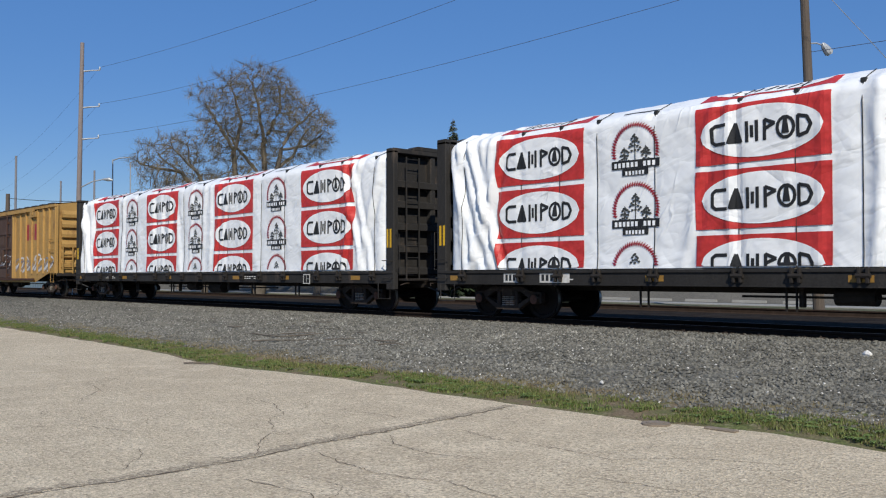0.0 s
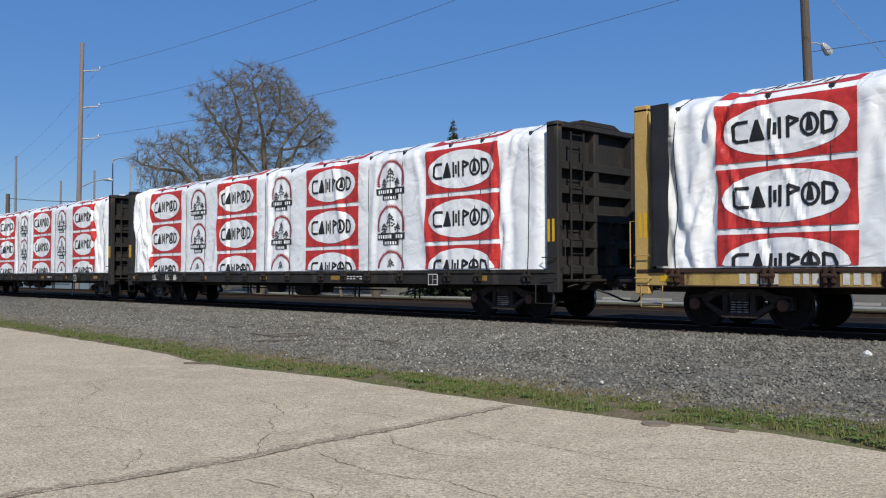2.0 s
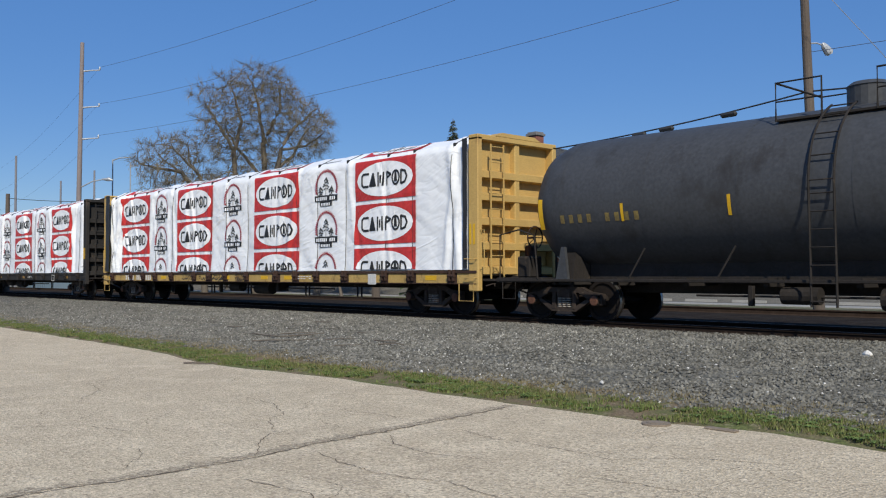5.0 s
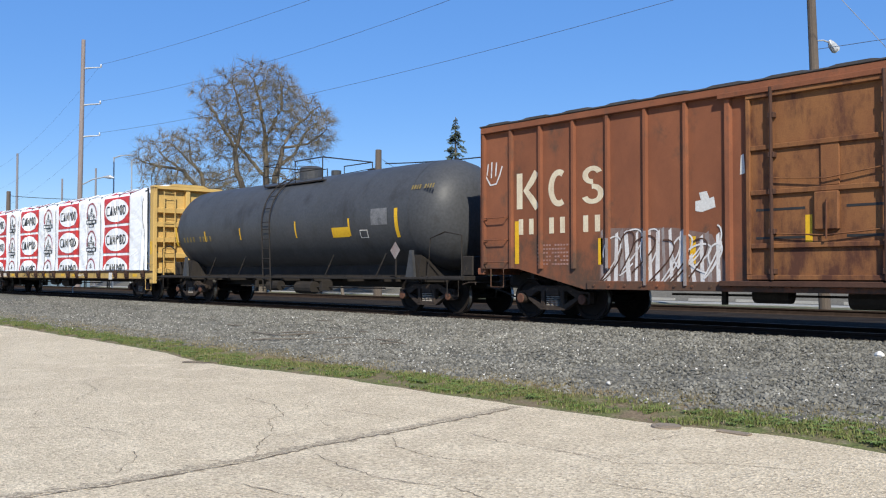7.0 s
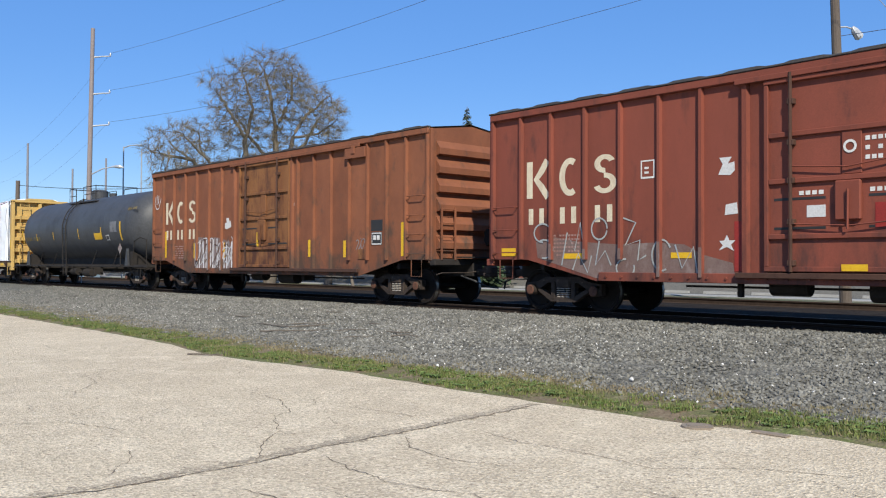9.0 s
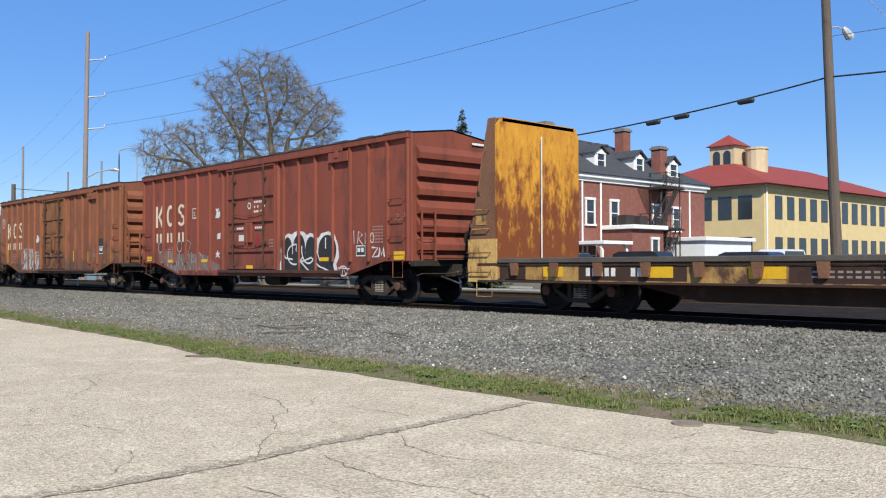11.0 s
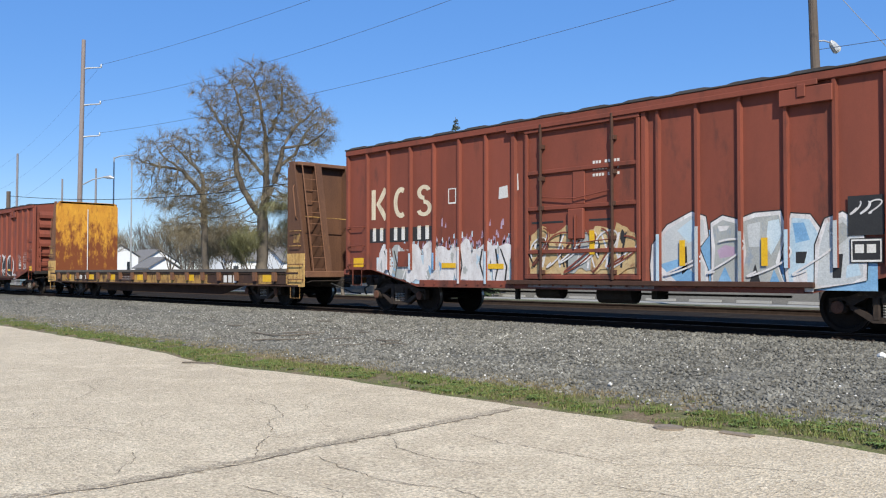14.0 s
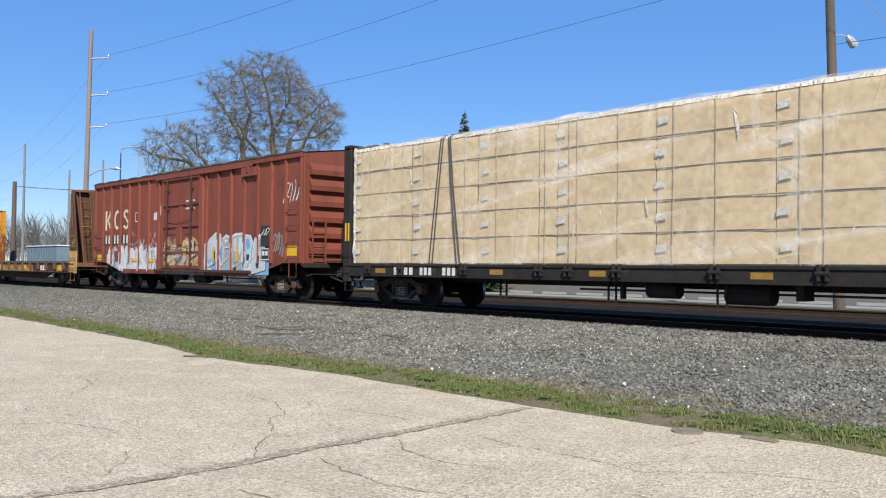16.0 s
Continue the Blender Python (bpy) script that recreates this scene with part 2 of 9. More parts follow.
    "iron": mat("dark iron", (0.04, 0.035, 0.033), (0.06, 0.045, 0.04), 0.6, metal=0.2, bump=0.05),
    "pole": mat("weathered pole wood", (0.15, 0.12, 0.098), (0.095, 0.075, 0.06), 0.9, scale=4, fine=30, streak=12, bump=0.4),
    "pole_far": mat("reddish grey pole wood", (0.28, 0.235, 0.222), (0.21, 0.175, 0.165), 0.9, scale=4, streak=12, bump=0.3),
    # far poles: distance haze mixed into the wood colour
    "pole_haze": mat("haze-paled pole wood", (0.24, 0.235, 0.25), (0.19, 0.185, 0.2), 0.9, scale=4, streak=12, bump=0.2),
    "galv": mat("galvanised steel", (0.45, 0.46, 0.47), (0.36, 0.37, 0.38), 0.5, metal=0.4, bump=0.05),
    "wire": mat("black cable", (0.03, 0.03, 0.032), (0.04, 0.04, 0.04), 0.6, bump=0),
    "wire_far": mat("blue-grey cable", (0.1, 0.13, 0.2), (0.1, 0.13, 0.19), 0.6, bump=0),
    "bark": mat("grey brown bark", (0.16, 0.135, 0.11), (0.11, 0.09, 0.072), 0.95, scale=3, fine=20, streak=4, bump=0.5),
    "bark_pale": mat("pale grey brown bark", (0.17, 0.143, 0.115), (0.115, 0.096, 0.077), 0.95, scale=3, fine=20, streak=4, bump=0.5),
    "rail_top": mat("dull worn rail top", (0.13, 0.105, 0.09), (0.09, 0.07, 0.06), 0.5, metal=0.4, scale=4, bump=0.05),
    "kerb": mat("grey weathered kerb", (0.17, 0.162, 0.145), (0.13, 0.125, 0.11), 0.9, scale=1.5, bump=0.2),
    "amber": mat("dirty amber reflector", (0.36, 0.2, 0.04), (0.26, 0.14, 0.04), 0.6, scale=8, bump=0),
    "roof_grey": mat("grey shingle roof", (0.2, 0.19, 0.185), (0.15, 0.145, 0.14), 0.85, scale=2, bump=0.2),
    "peel": mat("peeling cream-yellow paint", (0.56, 0.36, 0.13), (0.44, 0.26, 0.085), 0.75, scale=2.6, fine=20, bump=0.25, streak=2.5, dirt=(0.12, 0.052, 0.025), dirt_at=0.57),
    "rust_deep": mat("very dark rust", (0.06, 0.033, 0.024), (0.04, 0.023, 0.018), 0.9, scale=1.5, bump=0.2, dirt=(0.1, 0.05, 0.03), dirt_at=0.64),
    "spray_worn": mat("worn grey brown spray paint", (0.2, 0.14, 0.12), (0.15, 0.09, 0.075), 0.65, scale=2.5, streak=2, bump=0.03, dirt=(0.26, 0.2, 0.18), dirt_at=0.62),
    "rod": mat("rust-brown rod steel", (0.085, 0.042, 0.028), (0.055, 0.028, 0.02), 0.75, scale=3, bump=0.15),
    "spray_pale": mat("pale grey spray paint", (0.4, 0.4, 0.37), (0.3, 0.31, 0.3), 0.55, scale=3, streak=2, bump=0.03, dirt=(0.2, 0.26, 0.34), dirt_at=0.62),
    "twig": mat("budding tan twigs", (0.29, 0.235, 0.145), (0.21, 0.172, 0.11), 0.9, scale=0.6, bump=0),
    "twig_green": mat("budding green twigs", (0.24, 0.24, 0.12), (0.2, 0.19, 0.1), 0.9, scale=0.6, bump=0),
    "needles": mat("dark spruce needles", (0.058, 0.082, 0.04), (0.034, 0.052, 0.027), 0.85, scale=1.0, bump=0, vary=0.35),
    "needles_grey": mat("grey-green spruce needles", (0.085, 0.1, 0.068), (0.055, 0.068, 0.046), 0.85, scale=1.0, bump=0, vary=0.35),
    "blossom": mat("pale pink blossom", (0.58, 0.45, 0.44), (0.46, 0.34, 0.34), 0.85, scale=1.0, bump=0, vary=0.25),
    "grass": mat("spring grass", (0.105, 0.148, 0.036), (0.165, 0.168, 0.06), 0.85, scale=0.7, bump=0, vary=0.45),
    "weed": mat("weed leaves", (0.115, 0.165, 0.045), (0.085, 0.125, 0.036), 0.7, scale=2, bump=0, vary=0.4),
    "dry_grass": mat("dry grass", (0.24, 0.2, 0.115), (0.19, 0.155, 0.09), 0.9, scale=1.2, bump=0, vary=0.3),
    "stone": mat("grey crushed stone", (0.195, 0.185, 0.158), (0.122, 0.116, 0.1), 0.9, scale=2, fine=30, bump=0.2, vary=0.45),
    "stone_pale": mat("light grey crushed stone", (0.36, 0.345, 0.3), (0.26, 0.25, 0.215), 0.9, scale=2, fine=30, bump=0.2, vary=0.4),
    "stone_white": mat("pale stone", (0.66, 0.64, 0.6), (0.55, 0.53, 0.5), 0.8, scale=5, bump=0.1, vary=0.2),
    "tyre": mat("tyre rubber", (0.025, 0.025, 0.026), (0.035, 0.034, 0.033), 0.8, bump=0.05),
    "car_black": mat("dark car paint", (0.018, 0.02, 0.024), (0.022, 0.024, 0.028), 0.25, scale=1, bump=0, spec=0.6),
    "car_blue": mat("navy car paint", (0.02, 0.03, 0.06), (0.025, 0.035, 0.06), 0.25, scale=1, bump=0, spec=0.6),
    "car_white": mat("white car paint", (0.7, 0.7, 0.7), (0.66, 0.66, 0.67), 0.3, scale=1, bump=0, spec=0.6),
    "car_blue_box": mat("blue-grey painted steel", (0.17, 0.23, 0.28), (0.14, 0.19, 0.24), 0.6, scale=1),
    "sign_red": mat("red sign sheet", (0.5, 0.03, 0.04), (0.46, 0.03, 0.04), 0.5, bump=0),
    "crack": mat("dark crack filling", (0.13, 0.1, 0.07), (0.2, 0.16, 0.115), 0.95, scale=8, bump=0.3),
    "iron_cover": mat("rusty cast iron", (0.27, 0.22, 0.17), (0.2, 0.16, 0.12), 0.8, scale=8, bump=0.4),
    "concrete": mat("pale concrete", (0.36, 0.345, 0.31), (0.28, 0.27, 0.245), 0.9, scale=1.5, fine=20, bump=0.2),
    "far_wood": mat("hazy bare woods", (0.135, 0.122, 0.108), (0.105, 0.095, 0.085), 0.95, scale=0.3, bump=0),
}


def crumple(m, strength, dist, sizes, sharp=0.0):
    """Adds creases of cloth: ridged noise at the given sizes, drawn out on a slant; sharp: a few hard fold lines besides."""
    n, l = m.node_tree.nodes, m.node_tree.links
    s = n["Principled BSDF"]
    co = n.new("ShaderNodeTexCoord")

    def ridge(size, turn, stretch, shift=0.0):
        mp = n.new("ShaderNodeMapping")
        mp.vector_type = "TEXTURE"
        mp.inputs["Location"].default_value = (shift, shift, 0)
        mp.inputs["Rotation"].default_value = (0, radians(turn), 0)
        mp.inputs["Scale"].default_value = (size, size, size * stretch)
        l.new(co.outputs["Object"], mp.inputs[0])
        t = n.new("ShaderNodeTexNoise")
        t.inputs["Scale"].default_value, t.inputs["Detail"].default_value, t.inputs["Distortion"].default_value = 1, 2.5, 0.5
        l.new(mp.outputs[0], t.inputs["Vector"])
        a = n.new("ShaderNodeMath")
        a.operation = "SUBTRACT"
        a.inputs[1].default_value = 0.5
        l.new(t.outputs["Fac"], a.inputs[0])
        b = n.new("ShaderNodeMath")
        b.operation = "ABSOLUTE"
        l.new(a.outputs[0], b.inputs[0])
        return b.outputs[0], t.outputs["Fac"]

    def join(a, b, how="ADD"):
        c = n.new("ShaderNodeMath")
        c.operation = how
        l.new(a, c.inputs[0])
        l.new(b, c.inputs[1])
        return c.outputs[0]
    total = None
    for size, turn, stretch in sizes:
        r = ridge(size, turn, stretch)[0]
        total = r if total is None else join(total, r)
    if sharp:
        for size, turn, stretch, shift in ((0.8, 68, 3.5, 3.0), (0.55, 28, 4.0, 8.0)):
            line = n.new("ShaderNodeMapRange")
            line.inputs[1].default_value, line.inputs[2].default_value, line.inputs[3].default_value, line.inputs[4].default_value = 0.0, 0.035, sharp, 0.0
            l.new(ridge(size, turn, stretch, shift)[0], line.inputs[0])
            some = n.new("ShaderNodeMapRange")
            some.inputs[1].default_value, some.inputs[2].default_value = 0.5, 0.62
            l.new(ridge(1.9, 0, 1.0, shift + 5)[1], some.inputs[0])
            total = join(total, join(line.outputs[0], some.outputs[0], "MULTIPLY"))
    bp = n.new("ShaderNodeBump")
    bp.inputs["Strength"].default_value, bp.inputs["Distance"].default_value = strength, dist
    l.new(total, bp.inputs["Height"])
    l.new(bp.outputs[0], s.inputs["Normal"])


for key in ("wrap", "print_red", "print_white"):
    crumple(M[key], 0.5, 0.13, ((1.3, 62, 3.0), (0.9, -50, 2.4), (0.45, 70, 2.5)), 0.16)
crumple(M["lumber"], 0.4, 0.06, ((0.9, 62, 2.5), (0.5, -55, 2.5)), 0.2)
crumple(M["film"], 0.9, 0.08, ((0.25, 30, 2.0), (0.15, -35, 2.0)))


def clear_film(name):
    """Thin cloudy wrapping film: mostly see-through; milky streaks along its creases also stand in for glare."""
    m = bpy.data.materials.new(name)
    m.use_nodes = True
    n, l = m.node_tree.nodes, m.node_tree.links
    s = n["Principled BSDF"]
    s.inputs["Base Color"].default_value = (0.76, 0.7, 0.6, 1)
    s.inputs["Roughness"].default_value = 0.22
    co = n.new("ShaderNodeTexCoord")
    last = None
    for size, turn, stretch, lo, hi, top in ((0.5, 80, 14.0, 0.52, 0.68, 0.5), (0.35, 8, 7.0, 0.55, 0.68, 0.3), (0.3, 50, 4.0, 0.56, 0.68, 0.24)):
        mp = n.new("ShaderNodeMapping")
        mp.vector_type = "TEXTURE"
        mp.inputs["Rotation"].default_value = (0, radians(turn), 0)
        mp.inputs["Scale"].default_value = (size, size, size * stretch)
        l.new(co.outputs["Object"], mp.inputs[0])
        t = n.new("ShaderNodeTexNoise")
        t.inputs["Scale"].default_value, t.inputs["Detail"].default_value, t.inputs["Distortion"].default_value = 1, 4, 0.4
        l.new(mp.outputs[0], t.inputs["Vector"])
        r = n.new("ShaderNodeMapRange")
        r.inputs[1].default_value, r.inputs[2].default_value, r.inputs[3].default_value, r.inputs[4].default_value = lo, hi, 0.03, top
        l.new(t.outputs["Fac"], r.inputs[0])
        if last is None:
            last = r.outputs[0]
        else:
            c = n.new("ShaderNodeMath")
            l.new(last, c.inputs[0])
            l.new(r.outputs[0], c.inputs[1])
            last = c.outputs[0]
    l.new(last, s.inputs["Alpha"])
    return m


M["clear_film"] = clear_film("cloudy clear film")
crumple(M["clear_film"], 0.8, 0.08, ((0.6, 70, 3.0), (0.4, -50, 2.0)))


def earth(name, layers, fine, bump, rough=0.95, spec=0.2):
    """Ground: colours mixed by noise at several sizes, with grain."""
    m = bpy.data.materials.new(name)
    m.use_nodes = True
    n, l = m.node_tree.nodes, m.node_tree.links
    s = n["Principled BSDF"]
    s.inputs["Roughness"].default_value = rough
    s.inputs["Specular IOR Level"].default_value = spec
    co = n.new("ShaderNodeTexCoord")
    last = None
    for i, (size, colour, at, soft) in enumerate(layers):
        if last is None:
            rgb = n.new("ShaderNodeRGB")
            rgb.outputs[0].default_value = (*colour, 1)
            last = rgb.outputs[0]
            continue
        t = n.new("ShaderNodeTexNoise")
        t.inputs["Scale"].default_value, t.inputs["Detail"].default_value, t.inputs["Roughness"].default_value = 1 / size, 5, 0.6
        mp = n.new("ShaderNodeMapping")
        mp.inputs["Location"].default_value = (3.1 * i, 1.7 * i, 0.9 * i)
        l.new(co.outputs["Object"], mp.inputs[0])
        l.new(mp.outputs[0], t.inputs["Vector"])
        r = n.new("ShaderNodeValToRGB")
        r.color_ramp.elements[0].position, r.color_ramp.elements[1].position = at - soft, at + soft
        l.new(t.outputs["Fac"], r.inputs[0])
        x = n.new("ShaderNodeMix")
        x.data_type = "RGBA"
        l.new(r.outputs[0], x.inputs[0])
        l.new(last, x.inputs[6])
        x.inputs[7].default_value = (*colour, 1)
        last = x.outputs[2]
    v = n.new("ShaderNodeTexVoronoi")
    v.inputs["Scale"].default_value = fine
    l.new(co.outputs["Object"], v.inputs["Vector"])
    hs = n.new("ShaderNodeHueSaturation")
    rg = n.new("ShaderNodeMapRange")
    rg.inputs[3].default_value, rg.inputs[4].default_value = 0.72, 1.28
    sep = n.new("ShaderNodeSeparateColor")
    l.new(v.outputs["Color"], sep.inputs[0])
    l.new(sep.outputs[0], rg.inputs[0])
    l.new(rg.outputs[0], hs.inputs["Value"])
    l.new(last, hs.inputs["Color"])
    l.new(hs.outputs[0], s.inputs["Base Color"])
    bp = n.new("ShaderNodeBump")
    bp.inputs["Strength"].default_value, bp.inputs["Distance"].default_value = bump, 0.015
    l.new(v.outputs["Distance"], bp.inputs["Height"])
    l.new(bp.outputs[0], s.inputs["Normal"])
    return m


M["pavement"] = earth("worn chip-seal paving", [(1, (0.565, 0.47, 0.334), 0, 0), (2.2, (0.5, 0.411, 0.29), 0.55, 0.15), (0.5, (0.63, 0.53, 0.383), 0.56, 0.1), (0.05, (0.365, 0.292, 0.208), 0.6, 0.07), (0.035, (0.725, 0.625, 0.485), 0.64, 0.04)], 55, 0.7)
M["seal"] = earth("worn joint sealant", [(1, (0.41, 0.338, 0.245), 0, 0), (0.6, (0.33, 0.27, 0.195), 0.52, 0.12), (0.045, (0.55, 0.465, 0.335), 0.54, 0.06), (0.03, (0.25, 0.2, 0.145), 0.6, 0.05)], 60, 0.8)
M["ballast"] = earth("grey ballast", [(1, (0.165, 0.16, 0.138), 0, 0), (1.8, (0.22, 0.203, 0.165), 0.56, 0.14), (0.07, (0.07, 0.067, 0.058), 0.52, 0.08), (0.06, (0.46, 0.44, 0.4), 0.72, 0.03)], 26, 1.0)
M["dirt"] = earth("brown verge soil", [(1, (0.185, 0.138, 0.088), 0, 0), (0.5, (0.115, 0.13, 0.045), 0.5, 0.1), (0.12, (0.24, 0.2, 0.13), 0.64, 0.08)], 40, 0.6)
M["meadow"] = earth("rough grass land", [(1, (0.1, 0.105, 0.055), 0, 0), (3, (0.14, 0.125, 0.08), 0.52, 0.12), (0.5, (0.08, 0.085, 0.042), 0.55, 0.1)], 25, 0.5)
M["asphalt"] = earth("grey asphalt road", [(1, (0.125, 0.117, 0.102), 0, 0), (3, (0.155, 0.144, 0.124), 0.55, 0.15), (0.3, (0.12, 0.114, 0.1), 0.6, 0.08)], 60, 0.4, spec=0.06)
# near-black: oil stain plus the train's shade put into the colour
M["oily_shade"] = earth("stained track bed darkened for shade", [(1, (0.032, 0.027, 0.023), 0, 0), (0.6, (0.022, 0.018, 0.016), 0.5, 0.1), (0.08, (0.06, 0.052, 0.045), 0.7, 0.05)], 17, 1.0, spec=0.03)

# ---- building helpers ----
class Shape:
    """Collects corners and faces of one mesh."""

    def __init__(self):
        self.v, self.f = [], []

    def add(self, verts, faces):
        k = len(self.v)
        self.v += [tuple(p) for p in verts]
        self.f += [tuple(i + k for i in q) for q in faces]
        return self

    def box(self, x0, y0, z0, x1, y1, z1, c=0.0):
        """A box with chamfered edges."""
        c = min(c, (x1 - x0) * 0.45, (y1 - y0) * 0.45, (z1 - z0) * 0.45)
        if c <= 0:
            v = [(x, y, z) for x in (x0, x1) for y in (y0, y1) for z in (z0, z1)]
            return self.add(v, [(0, 1, 3, 2), (4, 6, 7, 5), (0, 4, 5, 1), (2, 3, 7, 6), (0, 2, 6, 4), (1, 5, 7, 3)])
        lo, hi, v, at = (x0, y0, z0), (x1, y1, z1), [], {}
        for sx in (0, 1):
            for sy in (0, 1):
                for sz in (0, 1):
                    s = (sx, sy, sz)
                    for a in range(3):
                        p = [(hi[i] if s[i] else lo[i]) if i == a else ((hi[i] - c) if s[i] else (lo[i] + c)) for i in range(3)]
                        at[s, a] = len(v)
                        v.append(p)
        f = []
        for a in range(3):
            b, d = (a + 1) % 3, (a + 2) % 3
            for sa in (0, 1):
                q = []
                for sb, sd in ((0, 0), (1, 0), (1, 1), (0, 1)):
                    s = [0, 0, 0]
                    s[a], s[b], s[d] = sa, sb, sd
                    q.append(at[tuple(s), a])
                f.append(tuple(q) if sa else tuple(reversed(q)))
            for sb in (0, 1):
                for sd in (0, 1):
                    s, t = [0, 0, 0], [0, 0, 0]
                    s[b] = t[b] = sb
                    s[d] = t[d] = sd
                    t[a] = 1
                    s, t = tuple(s), tuple(t)
                    q = (at[s, b], at[t, b], at[t, d], at[s, d])
                    f.append(q if sb == sd else tuple(reversed(q)))
        for s in {k[0] for k in at}:
            q = (at[s, 0], at[s, 1], at[s, 2])
            f.append(q if sum(s) % 2 else tuple(reversed(q)))
        return self.add(v, f)

    def tube(self, pts, r, n=8, cap=True):
        """A round bar along points; r is one radius or one for each point."""
        pts = [Vector(p) for p in pts]
        rs = r if isinstance(r, (list, tuple)) else [r] * len(pts)
        v, f = [], []
        for i, p in enumerate(pts):
            d = (pts[min(i + 1, len(pts) - 1)] - pts[max(i - 1, 0)]).normalized()
            u = d.cross(Vector((0, 0, 1)) if abs(d.z) < 0.9 else Vector((1, 0, 0))).normalized()
            w = d.cross(u)
            v += [p + (u * math.cos(2 * math.pi * k / n) + w * math.sin(2 * math.pi * k / n)) * rs[i] for k in range(n)]
        for i in range(len(pts) - 1):
            f += [(i * n + k, i * n + (k + 1) % n, (i + 1) * n + (k + 1) % n, (i + 1) * n + k) for k in range(n)]
        if cap:
            f += [tuple(reversed(range(n))), tuple((len(pts) - 1) * n + k for k in range(n))]
        return self.add(v, f)

    def prism(self, outline, y0, y1, axes="xz"):
        """A flat outline pushed out along the third axis."""
        n = len(outline)
        put = {"xz": lambda a, b, h: (a, h, b), "yz": lambda a, b, h: (h, a, b), "xy": lambda a, b, h: (a, b, h)}[axes]
        v = [put(a, b, h) for h in (y0, y1) for a, b in outline]
        f = [tuple(range(n)), tuple(reversed(range(n, 2 * n)))]
        f += [(i, n + i, n + (i + 1) % n, (i + 1) % n) for i in range(n)]
        return self.add(v, f)

    def grid(self, us, vs, at):
        """A sheet over the values us and vs; at(u, v) gives its points."""
        n = len(vs)
        v = [at(a, b) for a in us for b in vs]
        f = [(i * n + j, (i + 1) * n + j, (i + 1) * n + j + 1, i * n + j + 1) for i in range(len(us) - 1) for j in range(n - 1)]
        return self.add(v, f)

    def mesh(self, name, m, smooth=False):
        me = bpy.data.meshes.new(name)
        me.from_pydata(self.v, [], self.f)
        me.update()
        bm = bmesh.new()
        bm.from_mesh(me)
        bmesh.ops.recalc_face_normals(bm, faces=bm.faces)
        bm.to_mesh(me)
        bm.free()
        me.materials.append(m)
        if smooth:
            me.polygons.foreach_set("use_smooth", [True] * len(me.polygons))
        return me


JOINED = {"mark", "emblem", "lettering_print", "number_print", "stencil_print", "running_surface", "painted_line", "foliage_print", "film_fold", "springs"}  # marks too small to pick apart


def part(name, shape, m, parent=None, label="", smooth=False, at=None):
    """One mesh object, under a thing or a part."""
    ob = new(name, shape.mesh(name, m, smooth) if isinstance(shape, Shape) else shape)
    if parent:
        ob.parent = parent
    if at:
        ob.location = at
    return tagged(ob, label=label, kind="stuff" if name in JOINED else "")


def thing(name, label, category, at=(0, 0, 0), group="", turn=0):
    """An empty at a thing's base, to carry its parts."""
    ob = new(name)
    ob.location = at
    ob.rotation_euler = (0, 0, radians(turn))
    ob.empty_display_size = 0.2
    return tagged(ob, label, category, group)


def span(a, b, n):
    return [a + (b - a) * i / n for i in range(n + 1)]


def hill(x, y, seed=0):
    """Smooth noise from -1 to 1."""
    return noise.noise(Vector((x, y, seed * 13.7)))


# ---- ground and track ----
YC, RAIL = 16.1, 0.55  # middle line of the track, top of the rails


def ground_z(y):
    """Height of the land across the track."""
    prof = [(-60, -0.05), (7.0, -0.05), (8.6, 0.02), (10.5, 0.1), (12.6, 0.26), (13.9, 0.37), (14.5, 0.4), (17.9, 0.4), (19.2, 0.36), (22.0, 0.4), (23.6, 0.4), (25.0, 0.02), (27.0, 0.0), (60, 0.0), (4000, -2)]
    for (a, p), (b, q) in zip(prof, prof[1:]):
        if y <= b:
            return p + (q - p) * max(0, (y - a) / (b - a))
    return prof[-1][1]


gx = [-4000, -1500, -600, -250, -120] + span(-80, 40, 120) + [80, 250, 900, 3000]
gy = [-3000, -600, -100, -30, 0, 6.6, 7.0] + span(7.4, 15, 30) + span(15.4, 20, 10) + [20.4, 22, 24, 26.6, 27, 30, 34, 38, 45, 60, 100, 250, 700, 1800, 4000]
ground = part("ground", Shape().grid(gx, gy, lambda x, y: (x, y, ground_z(y) + (0.02 * hill(x, y) if 7.4 < y < 14 and -80 <= x <= 40 else 0))), M["meadow"], smooth=True)
tagged(ground, "rough spring grass land beside the railway line", "ground", kind="structure")


def edge(x):
    """The uneven border of the paved car park."""
    return 7.62 + 0.028 * max(0, -x - 14) ** 1.05 + 0.35 * math.exp(-((x + 3.5) / 1.6) ** 2) + 0.5 * max(0, x + 3) * 0.2 - 0.35 * math.exp(-((x + 14) / 2.0) ** 2) + 0.1 * hill(x * 0.9, 3) + 0.05 * hill(x * 3.1, 8)


ex = [-70, -60] + span(-50, 6, 224) + [12, 25]
s = Shape()
ys = [-30, -8, 0, 3, 5.5]
n = len(ys) + 2
s.grid(ex, range(n), lambda x, j: (x, ys[j], 0.0) if j < len(ys) else (x, edge(x) + (0 if j == len(ys) else 0.03), 0.0 if j == len(ys) else -0.06))
pavement = tagged(part("pavement", s, M["pavement"]), "worn tan chip-seal car park with long cracks", "pavement", kind="structure")

